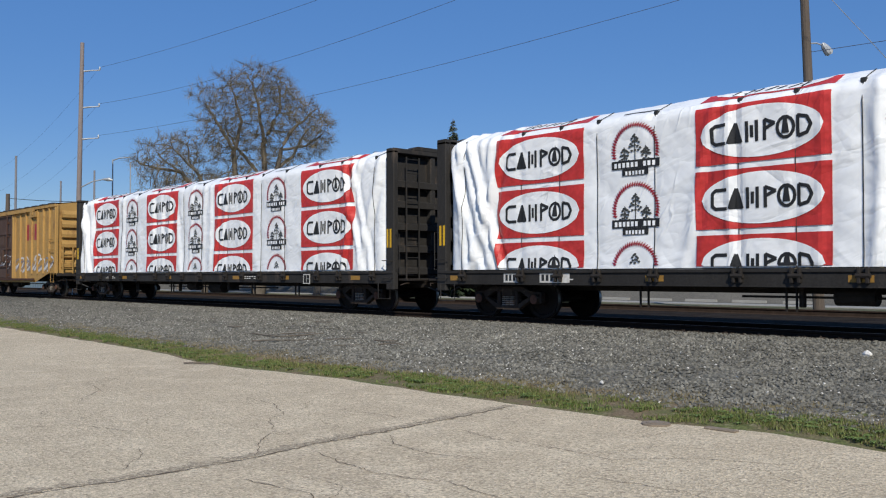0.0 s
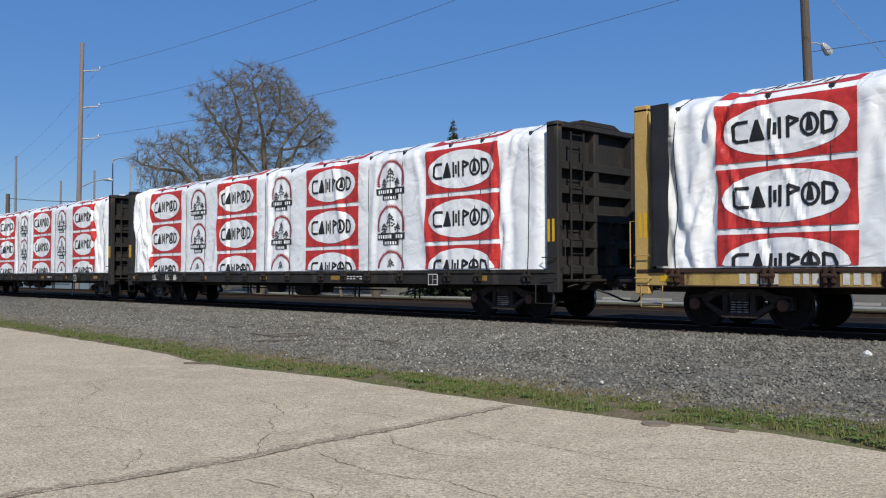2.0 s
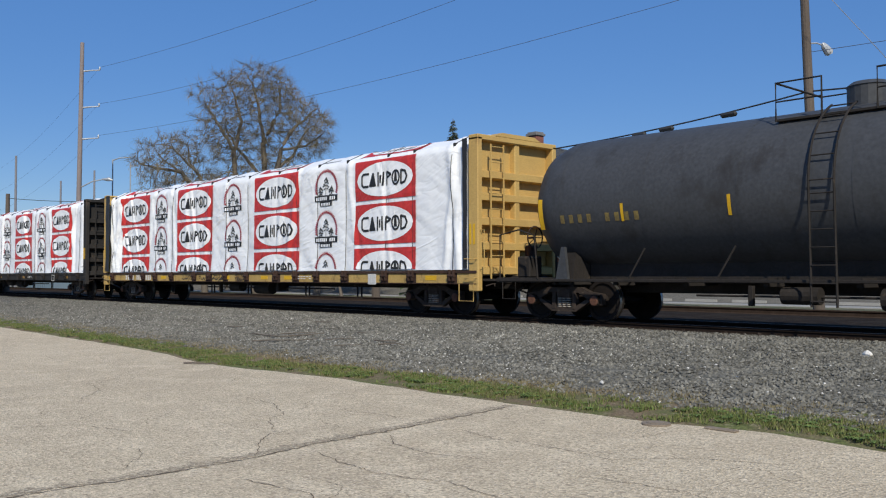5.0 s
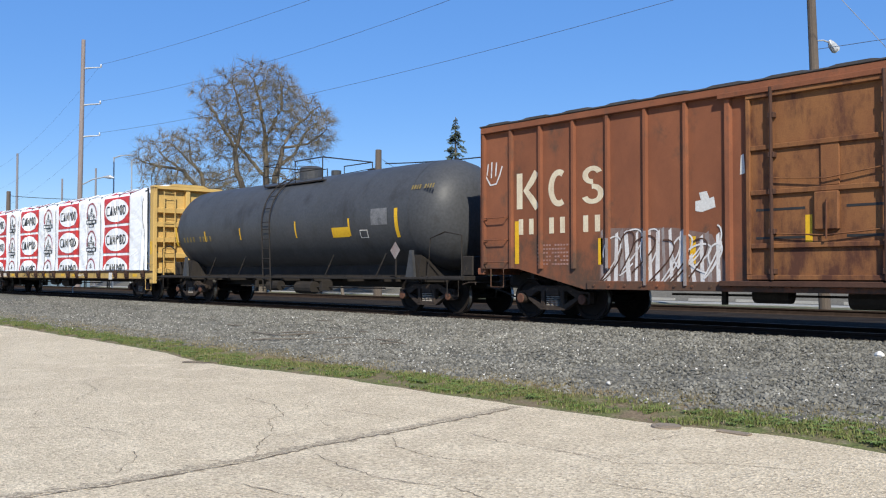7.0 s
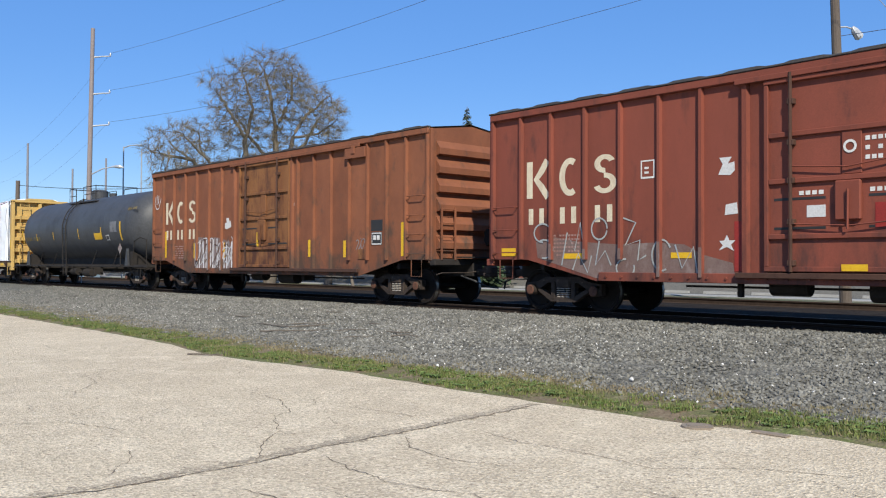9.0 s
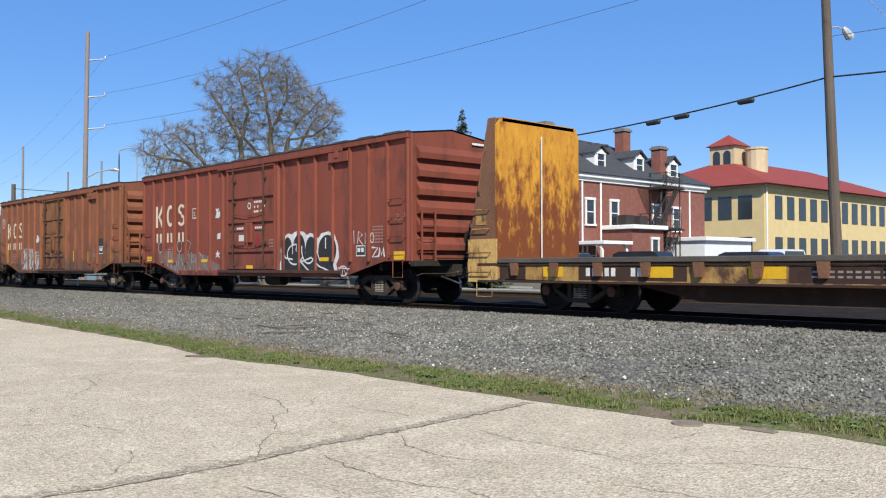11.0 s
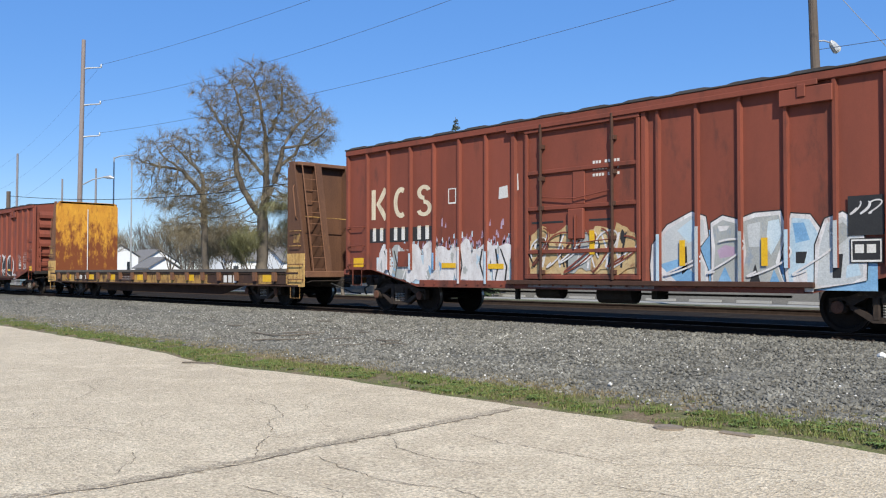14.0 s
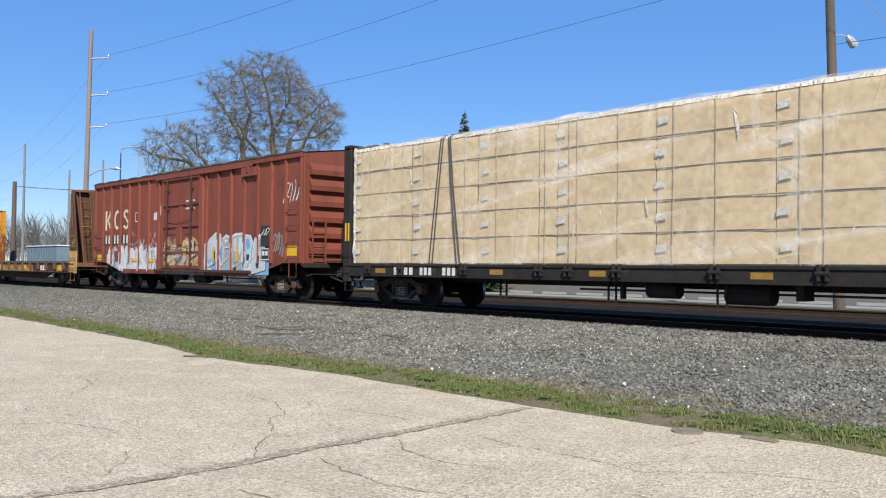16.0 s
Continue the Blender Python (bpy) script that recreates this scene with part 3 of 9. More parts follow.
s = Shape().grid(span(-75, 30, 210), span(8.45, 19.3, 24), lambda x, y: (x, y, ground_z(y) + 0.022 + 0.025 * hill(x * 1.4, y * 1.4, 2) + (0.12 * hill(x * 0.5, 5) * (y < 8.6) - (0.05 if y < 8.5 or y > 19.2 else 0))))
ballast_bed = tagged(part("ballast_bed", s, M["ballast"], smooth=True), "grey crushed stone track bed", "ballast", kind="structure")
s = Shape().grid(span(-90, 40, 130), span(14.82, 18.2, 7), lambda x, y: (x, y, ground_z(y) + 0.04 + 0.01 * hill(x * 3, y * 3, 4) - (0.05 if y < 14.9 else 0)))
tagged(part("track_bed", s, M["oily_shade"]), "oil-stained stone between the ties, darkened for the train's shade", "ballast", kind="structure")
s = Shape().grid(span(-60, 8, 272), span(0, 1.5, 8), lambda x, y: (x, edge(x) - 0.03 + y, (-0.012 if y < 0.05 else max(ground_z(edge(x) + y), -0.01) + 0.016 + 0.02 * hill(x * 1.7, y * 1.7, 6))))
tagged(part("verge", s, M["dirt"], smooth=True), "narrow strip of soil and weeds between paving and ballast", "verge", kind="structure")

# sealed joint and cracks in the paving
def crack(pts, w, name="crack", lab="", m="crack"):
    s = Shape()
    fine = []
    for (a, b), (c, d) in zip(pts, pts[1:]):
        k = max(2, int(math.hypot(c - a, d - b) / 0.035))
        fine += [(a + (c - a) * i / k, b + (d - b) * i / k) for i in range(k)]
    fine.append(pts[-1])
    v = []
    for i, (a, b) in enumerate(fine):
        p, q = fine[max(0, i - 1)], fine[min(len(fine) - 1, i + 1)]
        h = math.hypot(q[0] - p[0], q[1] - p[1]) or 1
        nx, ny = -(q[1] - p[1]) / h, (q[0] - p[0]) / h
        j = 0.03 * hill(a * 6, b * 6, 3) + 0.02 * hill(a * 19, b * 19, 5) + (0.016 * hill(a * 45, b * 45, 7) if m == "seal" else 0)
        ww = w * (0.35 + abs(hill(a * 9, b * 9, 9)) * 1.3) * (1 if m != "seal" else 0.75 + 0.45 * hill(a * 31, b * 31, 8))
        v += [(a + nx * (j + ww), b + ny * (j + ww), 0.003 if m == "seal" else 0.0055), (a + nx * (j - ww), b + ny * (j - ww), 0.003 if m == "seal" else 0.0055)]
    s.add(v, [(2 * i, 2 * i + 2, 2 * i + 3, 2 * i + 1) for i in range(len(fine) - 1)])
    return part(name, s, M[m], pavement, lab)


crack([(-6.83, 7.5), (-6.57, 5.45), (-6.5, 4.39), (-6.37, 3.69), (-6.3, 2.52), (-6.36, 1.99), (-6.46, -3)], 0.14, "sealed_joint", "dark sealed paving joint", "seal")
crack([(-6.76, 7.5), (-6.49, 5.45), (-6.405, 4.39), (-6.275, 3.69), (-6.2, 2.52), (-6.26, 1.99), (-6.36, -3)], 0.011)
for line in ([(-6.36, 3.74), (-6.89, 4.11), (-7.2, 4.41), (-7.0, 4.6)], [(-7.35, 4.52), (-7.5, 4.62), (-8.03, 4.89), (-8.07, 5.13), (-8.9, 5.5), (-9.6, 5.55)],
             [(-3.0, 6.7), (-3.62, 6.41), (-3.9, 6.1), (-4.11, 5.83), (-4.6, 5.9), (-5.48, 5.81), (-6.0, 5.9)], [(-6.3, 5.2), (-5.92, 4.95), (-5.33, 4.89), (-4.9, 5.05)],
             [(-6.1, 4.2), (-5.63, 4.11), (-5.0, 4.05), (-4.48, 4.28), (-3.8, 4.2), (-3.0, 4.4)], [(-10.9, 3.9), (-11.15, 4.06), (-11.65, 4.47), (-12.3, 4.6)],
             [(-8.0, 5.8), (-7.3, 5.95), (-6.6, 5.9)], [(-2.2, 5.2), (-3.2, 5.3), (-3.9, 5.15)], [(-18, 5.8), (-16.9, 5.6), (-16.0, 5.7)], [(-9.3, 2.6), (-9.0, 3.2), (-8.3, 3.4)],
             [(-4.2, 3.1), (-4.9, 3.3), (-5.6, 3.2)]):
    crack(line, 0.0055)
rng_c = random.Random(4)
for i in range(46):  # short hair cracks
    x, y = rng_c.uniform(-17, -1.5), rng_c.uniform(2.4, 6.9)
    a = rng_c.choice((0.2, 0.3, 2.9, 1.4, 1.7)) + rng_c.gauss(0, 0.3)
    line = [(x, y)]
    for j in range(rng_c.randint(2, 5)):
        a += rng_c.gauss(0, 0.5)
        x, y = x + 0.22 * math.cos(a), y + 0.22 * math.sin(a)
        line.append((x, y))
    crack(line, 0.0035)

# rails, plates and ties
for name, y in (("rail", YC - 0.755), ("rail", YC + 0.755)):
    prof = [(-0.075, -0.18), (0.075, -0.18), (0.07, -0.165), (0.012, -0.145), (0.01, -0.05), (0.036, -0.035), (0.037, -0.004), (0.03, 0), (-0.03, 0), (-0.037, -0.004), (-0.036, -0.035), (-0.01, -0.05), (-0.012, -0.145), (-0.07, -0.165)]
    r = part(name, Shape().prism([(y + a, RAIL + b) for a, b in prof], -400, 200, "yz"), M["rail"])
    tagged(r, "rusty steel rail on wooden ties", "rail", "rails of the track", "structure")
    part("rail_head", Shape().box(-400, y - 0.028, RAIL - 0.001, 200, y + 0.028, RAIL + 0.003), M["rail_top"], r, "bright worn running surface")
s = Shape().prism([(22.9 + a, 0.62 + b) for a, b in prof], -400, 200, "yz")
tagged(part("rail", s, M["rail_old"]), "rusty rail of the unused track behind", "rail", kind="structure")
tie_me = Shape().box(-0.115, -1.3, -0.18, 0.115, 1.3, 0, 0.012).mesh("tie", M["tie"])
ties = tagged(new("track_ties"), "weathered wooden ties under the rails", "railway ties", kind="structure")
for i in range(170):
    t = part("tie", tie_me, None, ties)
    t.location = (-78 + 0.54 * i + random.uniform(-0.02, 0.02), YC + random.uniform(-0.05, 0.05), RAIL - 0.185)
    t.rotation_euler = (0, 0, random.uniform(-0.02, 0.02))


def scatter(name, count, base, faces, place, size, m, label, category, flat=0.8):
    """Many small pieces in one mesh."""
    rng = np.random.default_rng(len(name) * 7 + count)
    base = np.array(base, float)
    pts = np.array(place(rng, count))
    count = len(pts)
    k = len(base)
    a, b = rng.uniform(0, 6.283, count), rng.uniform(-0.9, 0.9, count)
    sc = rng.uniform(*size, count)[:, None, None] * rng.uniform(0.7, 1.3, (count, 1, 3))
    v = base[None] * sc * (1 + rng.uniform(-0.25, 0.25, (count, k, 1)))
    v[:, :, 2] *= flat
    ca, sa, cb, sb = np.cos(a)[:, None], np.sin(a)[:, None], np.cos(b)[:, None], np.sin(b)[:, None]
    x, y, z = v[..., 0], v[..., 1] * cb - v[..., 2] * sb, v[..., 1] * sb + v[..., 2] * cb
    v = np.stack([x * ca - y * sa, x * sa + y * ca, z], -1) + pts[:, None, :]
    f = np.array(faces)[None] + (np.arange(count) * k)[:, None, None]
    me = bpy.data.meshes.new(name)
    me.from_pydata(v.reshape(-1, 3).tolist(), [], f.reshape(-1, len(faces[0])).tolist())
    me.update()
    me.materials.append(m)
    return tagged(new(name, me), label, category, kind="stuff")


OCTA = [(1, 0, 0), (-1, 0, 0), (0, 1, 0), (0, -1, 0), (0, 0, 1), (0, 0, -1)]
OCTA_F = [(0, 2, 4), (2, 1, 4), (1, 3, 4), (3, 0, 4), (2, 0, 5), (1, 2, 5), (3, 1, 5), (0, 3, 5)]


def on_bed(rng, n, x0=-46, x1=2, y0=8.5, y1=15.1):
    x, y = x0 + (x1 - x0) * rng.beta(1.6, 1.0, n), rng.uniform(y0, y1, n)
    keep = rng.uniform(0, 1, n) < np.clip((y - 8.3) / 0.9, 0.12, 1) * np.array([min(1, max(0.3, 0.85 + 0.8 * hill(a * 0.35, b * 0.8, 13))) for a, b in zip(x, y)])
    return [(a, b, ground_z(b) + 0.028) for a, b in zip(x[keep], y[keep])]


def pale_patch(rng, n):
    return [p for p in on_bed(rng, n, x0=-34, x1=-8, y0=9.8, y1=14.2) if hill(p[0] * 0.4, p[1] * 0.9, 21) + 0.6 > rng.uniform(0, 1)]


scatter("ballast_stones", 95000, OCTA, OCTA_F, on_bed, (0.015, 0.038), M["stone"], "loose grey crushed stones of the track bed", "ballast stones")
scatter("pale_stones", 9000, OCTA, OCTA_F, pale_patch, (0.012, 0.03), M["stone_pale"], "light grey crushed stones in patches of the ballast", "ballast stones")
scatter("pale_stones", 1500, OCTA, OCTA_F, lambda r, n: on_bed(r, n, y0=8.6, y1=13.5), (0.01, 0.024), M["stone_white"], "scattered pale limestone pieces in the ballast", "ballast stones")
scatter("ballast_stones", 6000, OCTA, OCTA_F, lambda r, n: on_bed(r, n, y0=15.0, y1=17.8), (0.025, 0.05), M["truck"], "dark brown stones between the ties", "ballast stones")


def blades(name, count, m, place, h, label):
    rng = np.random.default_rng(count)
    p = np.array(place(rng, count))
    n = len(p)
    a, lean = rng.uniform(0, 6.283, n), rng.uniform(0.0, 0.7, n)
    hh = rng.uniform(*h, n)
    w = rng.uniform(0.004, 0.01, n)
    dx, dy = np.cos(a), np.sin(a)
    v0 = p + np.stack([-dy * w, dx * w, 0 * w], -1)
    v1 = p - np.stack([-dy * w, dx * w, 0 * w], -1)
    v2 = p + np.stack([dx * lean * hh, dy * lean * hh, hh], -1)
    me = bpy.data.meshes.new(name)
    v = np.stack([v0, v1, v2], 1).reshape(-1, 3)
    me.from_pydata(v.tolist(), [], np.arange(3 * n).reshape(-1, 3).tolist())
    me.update()
    me.materials.append(m)
    return tagged(new(name, me), label, "grass", kind="stuff")


def on_verge(rng, n, spread=1.0):
    x = -50 + 53 * rng.beta(1.5, 1.0, n)
    out = []
    for a, b, k in zip(x, rng.beta(1.5, 1.7, n), rng.uniform(0, 1, n)):
        e = edge(a)
        y = e + 0.05 + 0.2 * max(0, hill(a * 1.1, 9) + 0.15) + b * (0.95 + 0.45 * hill(a * 0.8, 2)) * spread
        clump = 0.5 + 0.5 * hill(a * 1.9, y * 2.3, 11) + 0.25 * hill(a * 6, y * 6, 4)
        if k < clump * 2.2 - 0.66:
            out.append((a, y, max(ground_z(y), -0.02) + 0.02))
    return out


blades("grass_blades", 170000, M["grass"], on_verge, (0.015, 0.06), "green spring grass and weeds along the paving")
blades("dry_grass_blades", 110000, M["dry_grass"], lambda r, n: on_verge(r, n, 1.9), (0.012, 0.05), "dry straw-coloured grass along the paving")

def weeds(name, count, m, label):
    """Low rosettes of broad leaves."""
    rng = np.random.default_rng(77)
    s_v, s_f = [], []
    for x, y, z in on_verge(rng, count, 0.9):
        r = rng.uniform(0.025, 0.06)
        for k in range(6):
            a = k * 1.047 + rng.uniform(-0.3, 0.3)
            c, d = math.cos(a), math.sin(a)
            n = len(s_v)
            s_v += [(x, y, z), (x + c * r * 0.6 - d * r * 0.3, y + d * r * 0.6 + c * r * 0.3, z + r * 0.7), (x + c * r * 1.2, y + d * r * 1.2, z + r * 0.5), (x + c * r * 0.6 + d * r * 0.3, y + d * r * 0.6 - c * r * 0.3, z + r * 0.7)]
            s_f.append((n, n + 1, n + 2, n + 3))
    me = bpy.data.meshes.new(name)
    me.from_pydata(s_v, [], s_f)
    me.materials.append(m)
    return tagged(new(name, me), label, "weeds", kind="stuff")


weeds("verge_weeds", 3200, M["weed"], "low broad-leaved green weeds among the grass")

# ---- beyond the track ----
# shoulder wears the same near-black, standing for shade behind the train
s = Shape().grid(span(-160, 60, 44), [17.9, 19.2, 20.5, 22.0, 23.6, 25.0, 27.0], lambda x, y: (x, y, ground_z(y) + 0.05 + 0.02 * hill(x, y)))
tagged(part("gravel_shoulder", s, M["oily_shade"]), "gravel shoulder behind the track, coloured dark for the train's shade", "gravel", kind="structure")
tagged(part("kerb", Shape().box(-160, 27.0, -0.5, 60, 27.3, 0.1, 0.02), M["kerb"]), "low pale concrete kerb wall behind the track", "kerb", kind="structure")
tagged(part("lawn_strip", Shape().grid(span(-160, 60, 22), [27.3, 32, 36], lambda x, y: (x, y, 0.07 + (y - 27.3) * 0.01)), M["meadow"]), "strip of short spring grass", "lawn", kind="structure")
tagged(part("pavement", Shape().box(-160, 36.0, -0.1, 60, 37.6, 0.2, 0.01), M["concrete"]), "pale concrete footpath beside the lot", "pavement", kind="structure")
tagged(part("parking_lot", Shape().grid((-160, 60), (37.6, 41.6, 42.6, 74), lambda x, y: (x, y, 0.12 if y < 42 else 0.6)), M["asphalt"]), "grey asphalt parking lot round the brick house", "parking lot", kind="structure")
stop_me = Shape().prism([(-0.1, 0), (0.1, 0), (0.07, 0.13), (-0.07, 0.13)], -0.9, 0.9, "yz").mesh("wheel_stop", M["concrete"])
for i in range(13):
    tagged(part("wheel_stop", stop_me, None, at=(-46 + i * 2.7, 41.0, 0.12)), "pale concrete wheel stop on the asphalt", "wheel stop", "wheel stops in the lot")


def pole(label, base, top, r, m, group="", name="utility_pole"):
    p = thing(name, label, "utility pole", base, group)
    d = Vector(top) - Vector(base)
    part("shaft", Shape().tube([d * q for q in span(0, 1, 6)], [r * (1 - 0.32 * q) for q in span(0, 1, 6)], 12), m, p)
    return p, d


# tall pole with three davit arms and a street lamp
P1 = Vector((-63.1, 23.1, 0))
p, d = pole("tall reddish wooden pole with three davit arms", P1, (-62.75, 23.2, 18.1), 0.2, M["pole_far"])
ARMS = []
for z in (16.05, 13.45, 11.2):
    q = Vector((0.33 * z / 18.1, 0.1 * z / 18.1, z))
    e = q + Vector((0.75, 1.0, 0.12))
    part("davit_arm", Shape().tube([q, q.lerp(e, 0.5) + Vector((0, 0, 0.02)), e], [0.07, 0.05, 0.04], 8), M["galv"], p)
    part("insulator", Shape().tube([e, e + Vector((0, 0, 0.12)), e + Vector((0, 0, 0.24))], [0.05, 0.07, 0.04], 8), M["galv"], p)
    ARMS.append(P1 + e + Vector((0, 0, 0.2)))
q = Vector((0.15, 0.05, 7.75))
part("lamp_arm", Shape().tube([q, q + Vector((0.6, 0.65, 0.45)), q + Vector((1.15, 1.25, 0.62))], 0.045, 6), M["galv"], p)
part("lamp_head", Shape().tube([q + Vector((1.1, 1.2, 0.62)), q + Vector((1.45, 1.55, 0.62)), q + Vector((1.65, 1.75, 0.55))], [0.06, 0.14, 0.04], 8), M["galv"], p)

# weathered pole with a flood lamp, close behind the track
P2 = Vector((-12.7, 28.9, 0.05))
p, d = pole("weathered grey wooden pole with a small flood lamp", P2, (-12.85, 28.35, 12.2), 0.19, M["pole"])
q = Vector((-0.11, -0.4, 9.2))
part("lamp_arm", Shape().tube([q, q + Vector((0.22, 0.24, 0.02)), q + Vector((0.38, 0.42, -0.06))], 0.025, 6), M["galv"], p)
part("lamp_head", Shape().tube([q + Vector((0.36, 0.38, 0.02)), q + Vector((0.4, 0.44, -0.1)), q + Vector((0.5, 0.55, -0.3))], [0.05, 0.12, 0.15], 10), M["galv"], p)
part("lamp_lens", Shape().tube([q + Vector((0.5, 0.55, -0.3)), q + Vector((0.53, 0.58, -0.36))], [0.15, 0.08], 10), M["trim"], p)
# square-topped pole before the house
P3 = Vector((-35.3, 28.0, 0))
p, d = pole("grey wooden pole cut flat at its top", P3, (-35.25, 28.0, 7.9), 0.23, M["pole"])
part("bracket", Shape().box(-0.75, -0.1, 6.75, -0.2, 0.1, 6.95, 0.02).tube([(-0.6, 0, 6.75), (-0.6, 0, 6.4)], 0.05, 6), M["iron"], p)
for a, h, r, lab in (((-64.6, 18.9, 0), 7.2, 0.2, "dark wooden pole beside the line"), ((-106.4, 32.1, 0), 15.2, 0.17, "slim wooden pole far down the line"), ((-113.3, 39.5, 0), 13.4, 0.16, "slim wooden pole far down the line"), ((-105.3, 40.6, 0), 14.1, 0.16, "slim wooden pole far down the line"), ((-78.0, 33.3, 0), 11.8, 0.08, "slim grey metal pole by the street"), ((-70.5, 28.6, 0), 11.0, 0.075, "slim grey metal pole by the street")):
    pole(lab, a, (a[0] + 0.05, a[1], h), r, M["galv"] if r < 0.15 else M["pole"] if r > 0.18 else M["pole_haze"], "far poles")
part("lamp_arm", Shape().tube([(0, 0, 10.9), (0.4, 0.4, 11.1), (1.1, 1.1, 11.15)], 0.05, 6), M["galv"], bpy.data.objects["utility_pole.008"])


def cable(name, a, b, sag, r, m, label, n=24):
    a, b = Vector(a), Vector(b)
    pts = [a.lerp(b, q) - Vector((0, 0, 4 * sag * q * (1 - q))) for q in span(0, 1, n)]
    return tagged(part(name, Shape().tube(pts, r, 5), m), label, "cable", "overhead cables")


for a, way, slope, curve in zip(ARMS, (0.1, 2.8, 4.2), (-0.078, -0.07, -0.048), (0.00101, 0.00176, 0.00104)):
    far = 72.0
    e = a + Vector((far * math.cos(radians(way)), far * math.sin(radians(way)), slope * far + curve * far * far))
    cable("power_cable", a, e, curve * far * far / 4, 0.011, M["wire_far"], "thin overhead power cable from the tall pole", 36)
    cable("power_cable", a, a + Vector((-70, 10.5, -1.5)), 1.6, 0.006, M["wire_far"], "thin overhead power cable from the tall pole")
C3, C2 = P3 + Vector((0.25, 0.3, 7.2)), P2 + Vector((-0.1, -0.35, 7.6))
cable("telephone_cable", C3, C2, 0.55, 0.03, M["wire"], "black telephone cable with splice boxes")
cable("telephone_cable", C2, (14, 29.5, 8.0), 0.5, 0.03, M["wire"], "black telephone cable along the track")
cable("telephone_cable", P3 + Vector((0, 0, 7.0)), (-64.6, 18.9, 6.9), 0.8, 0.02, M["wire"], "black telephone cable along the track")
cable("service_cable", P3 + Vector((0.1, 0, 7.5)), (-47.5, 48.6, 6.8), 0.5, 0.012, M["wire"], "thin service cable to the house")
cable("service_cable", P2 + Vector((0, -0.4, 8.9)), (12, 30.5, 9.6), 0.3, 0.012, M["wire_far"], "thin pale service cable")
cable("guy_cable", P2 + Vector((-0.14, -0.53, 11.7)), (-5.7, 36.2, 0.2), 0.02, 0.012, M["galv"], "pale steel guy cable down to the ground")
for q in (0.7, 0.755, 0.87):
    c = C3.lerp(C2, q) - Vector((0, 0, 4 * 0.55 * q * (1 - q) + 0.08))
    way = (C2 - C3).normalized()
    tagged(part("splice_box", Shape().tube([c - way * 0.32, c - way * 0.26, c + way * 0.26, c + way * 0.32], [0.03, 0.1, 0.1, 0.03], 8), M["wire"]), "black splice box hung on the telephone cable", "splice box", "splice boxes")


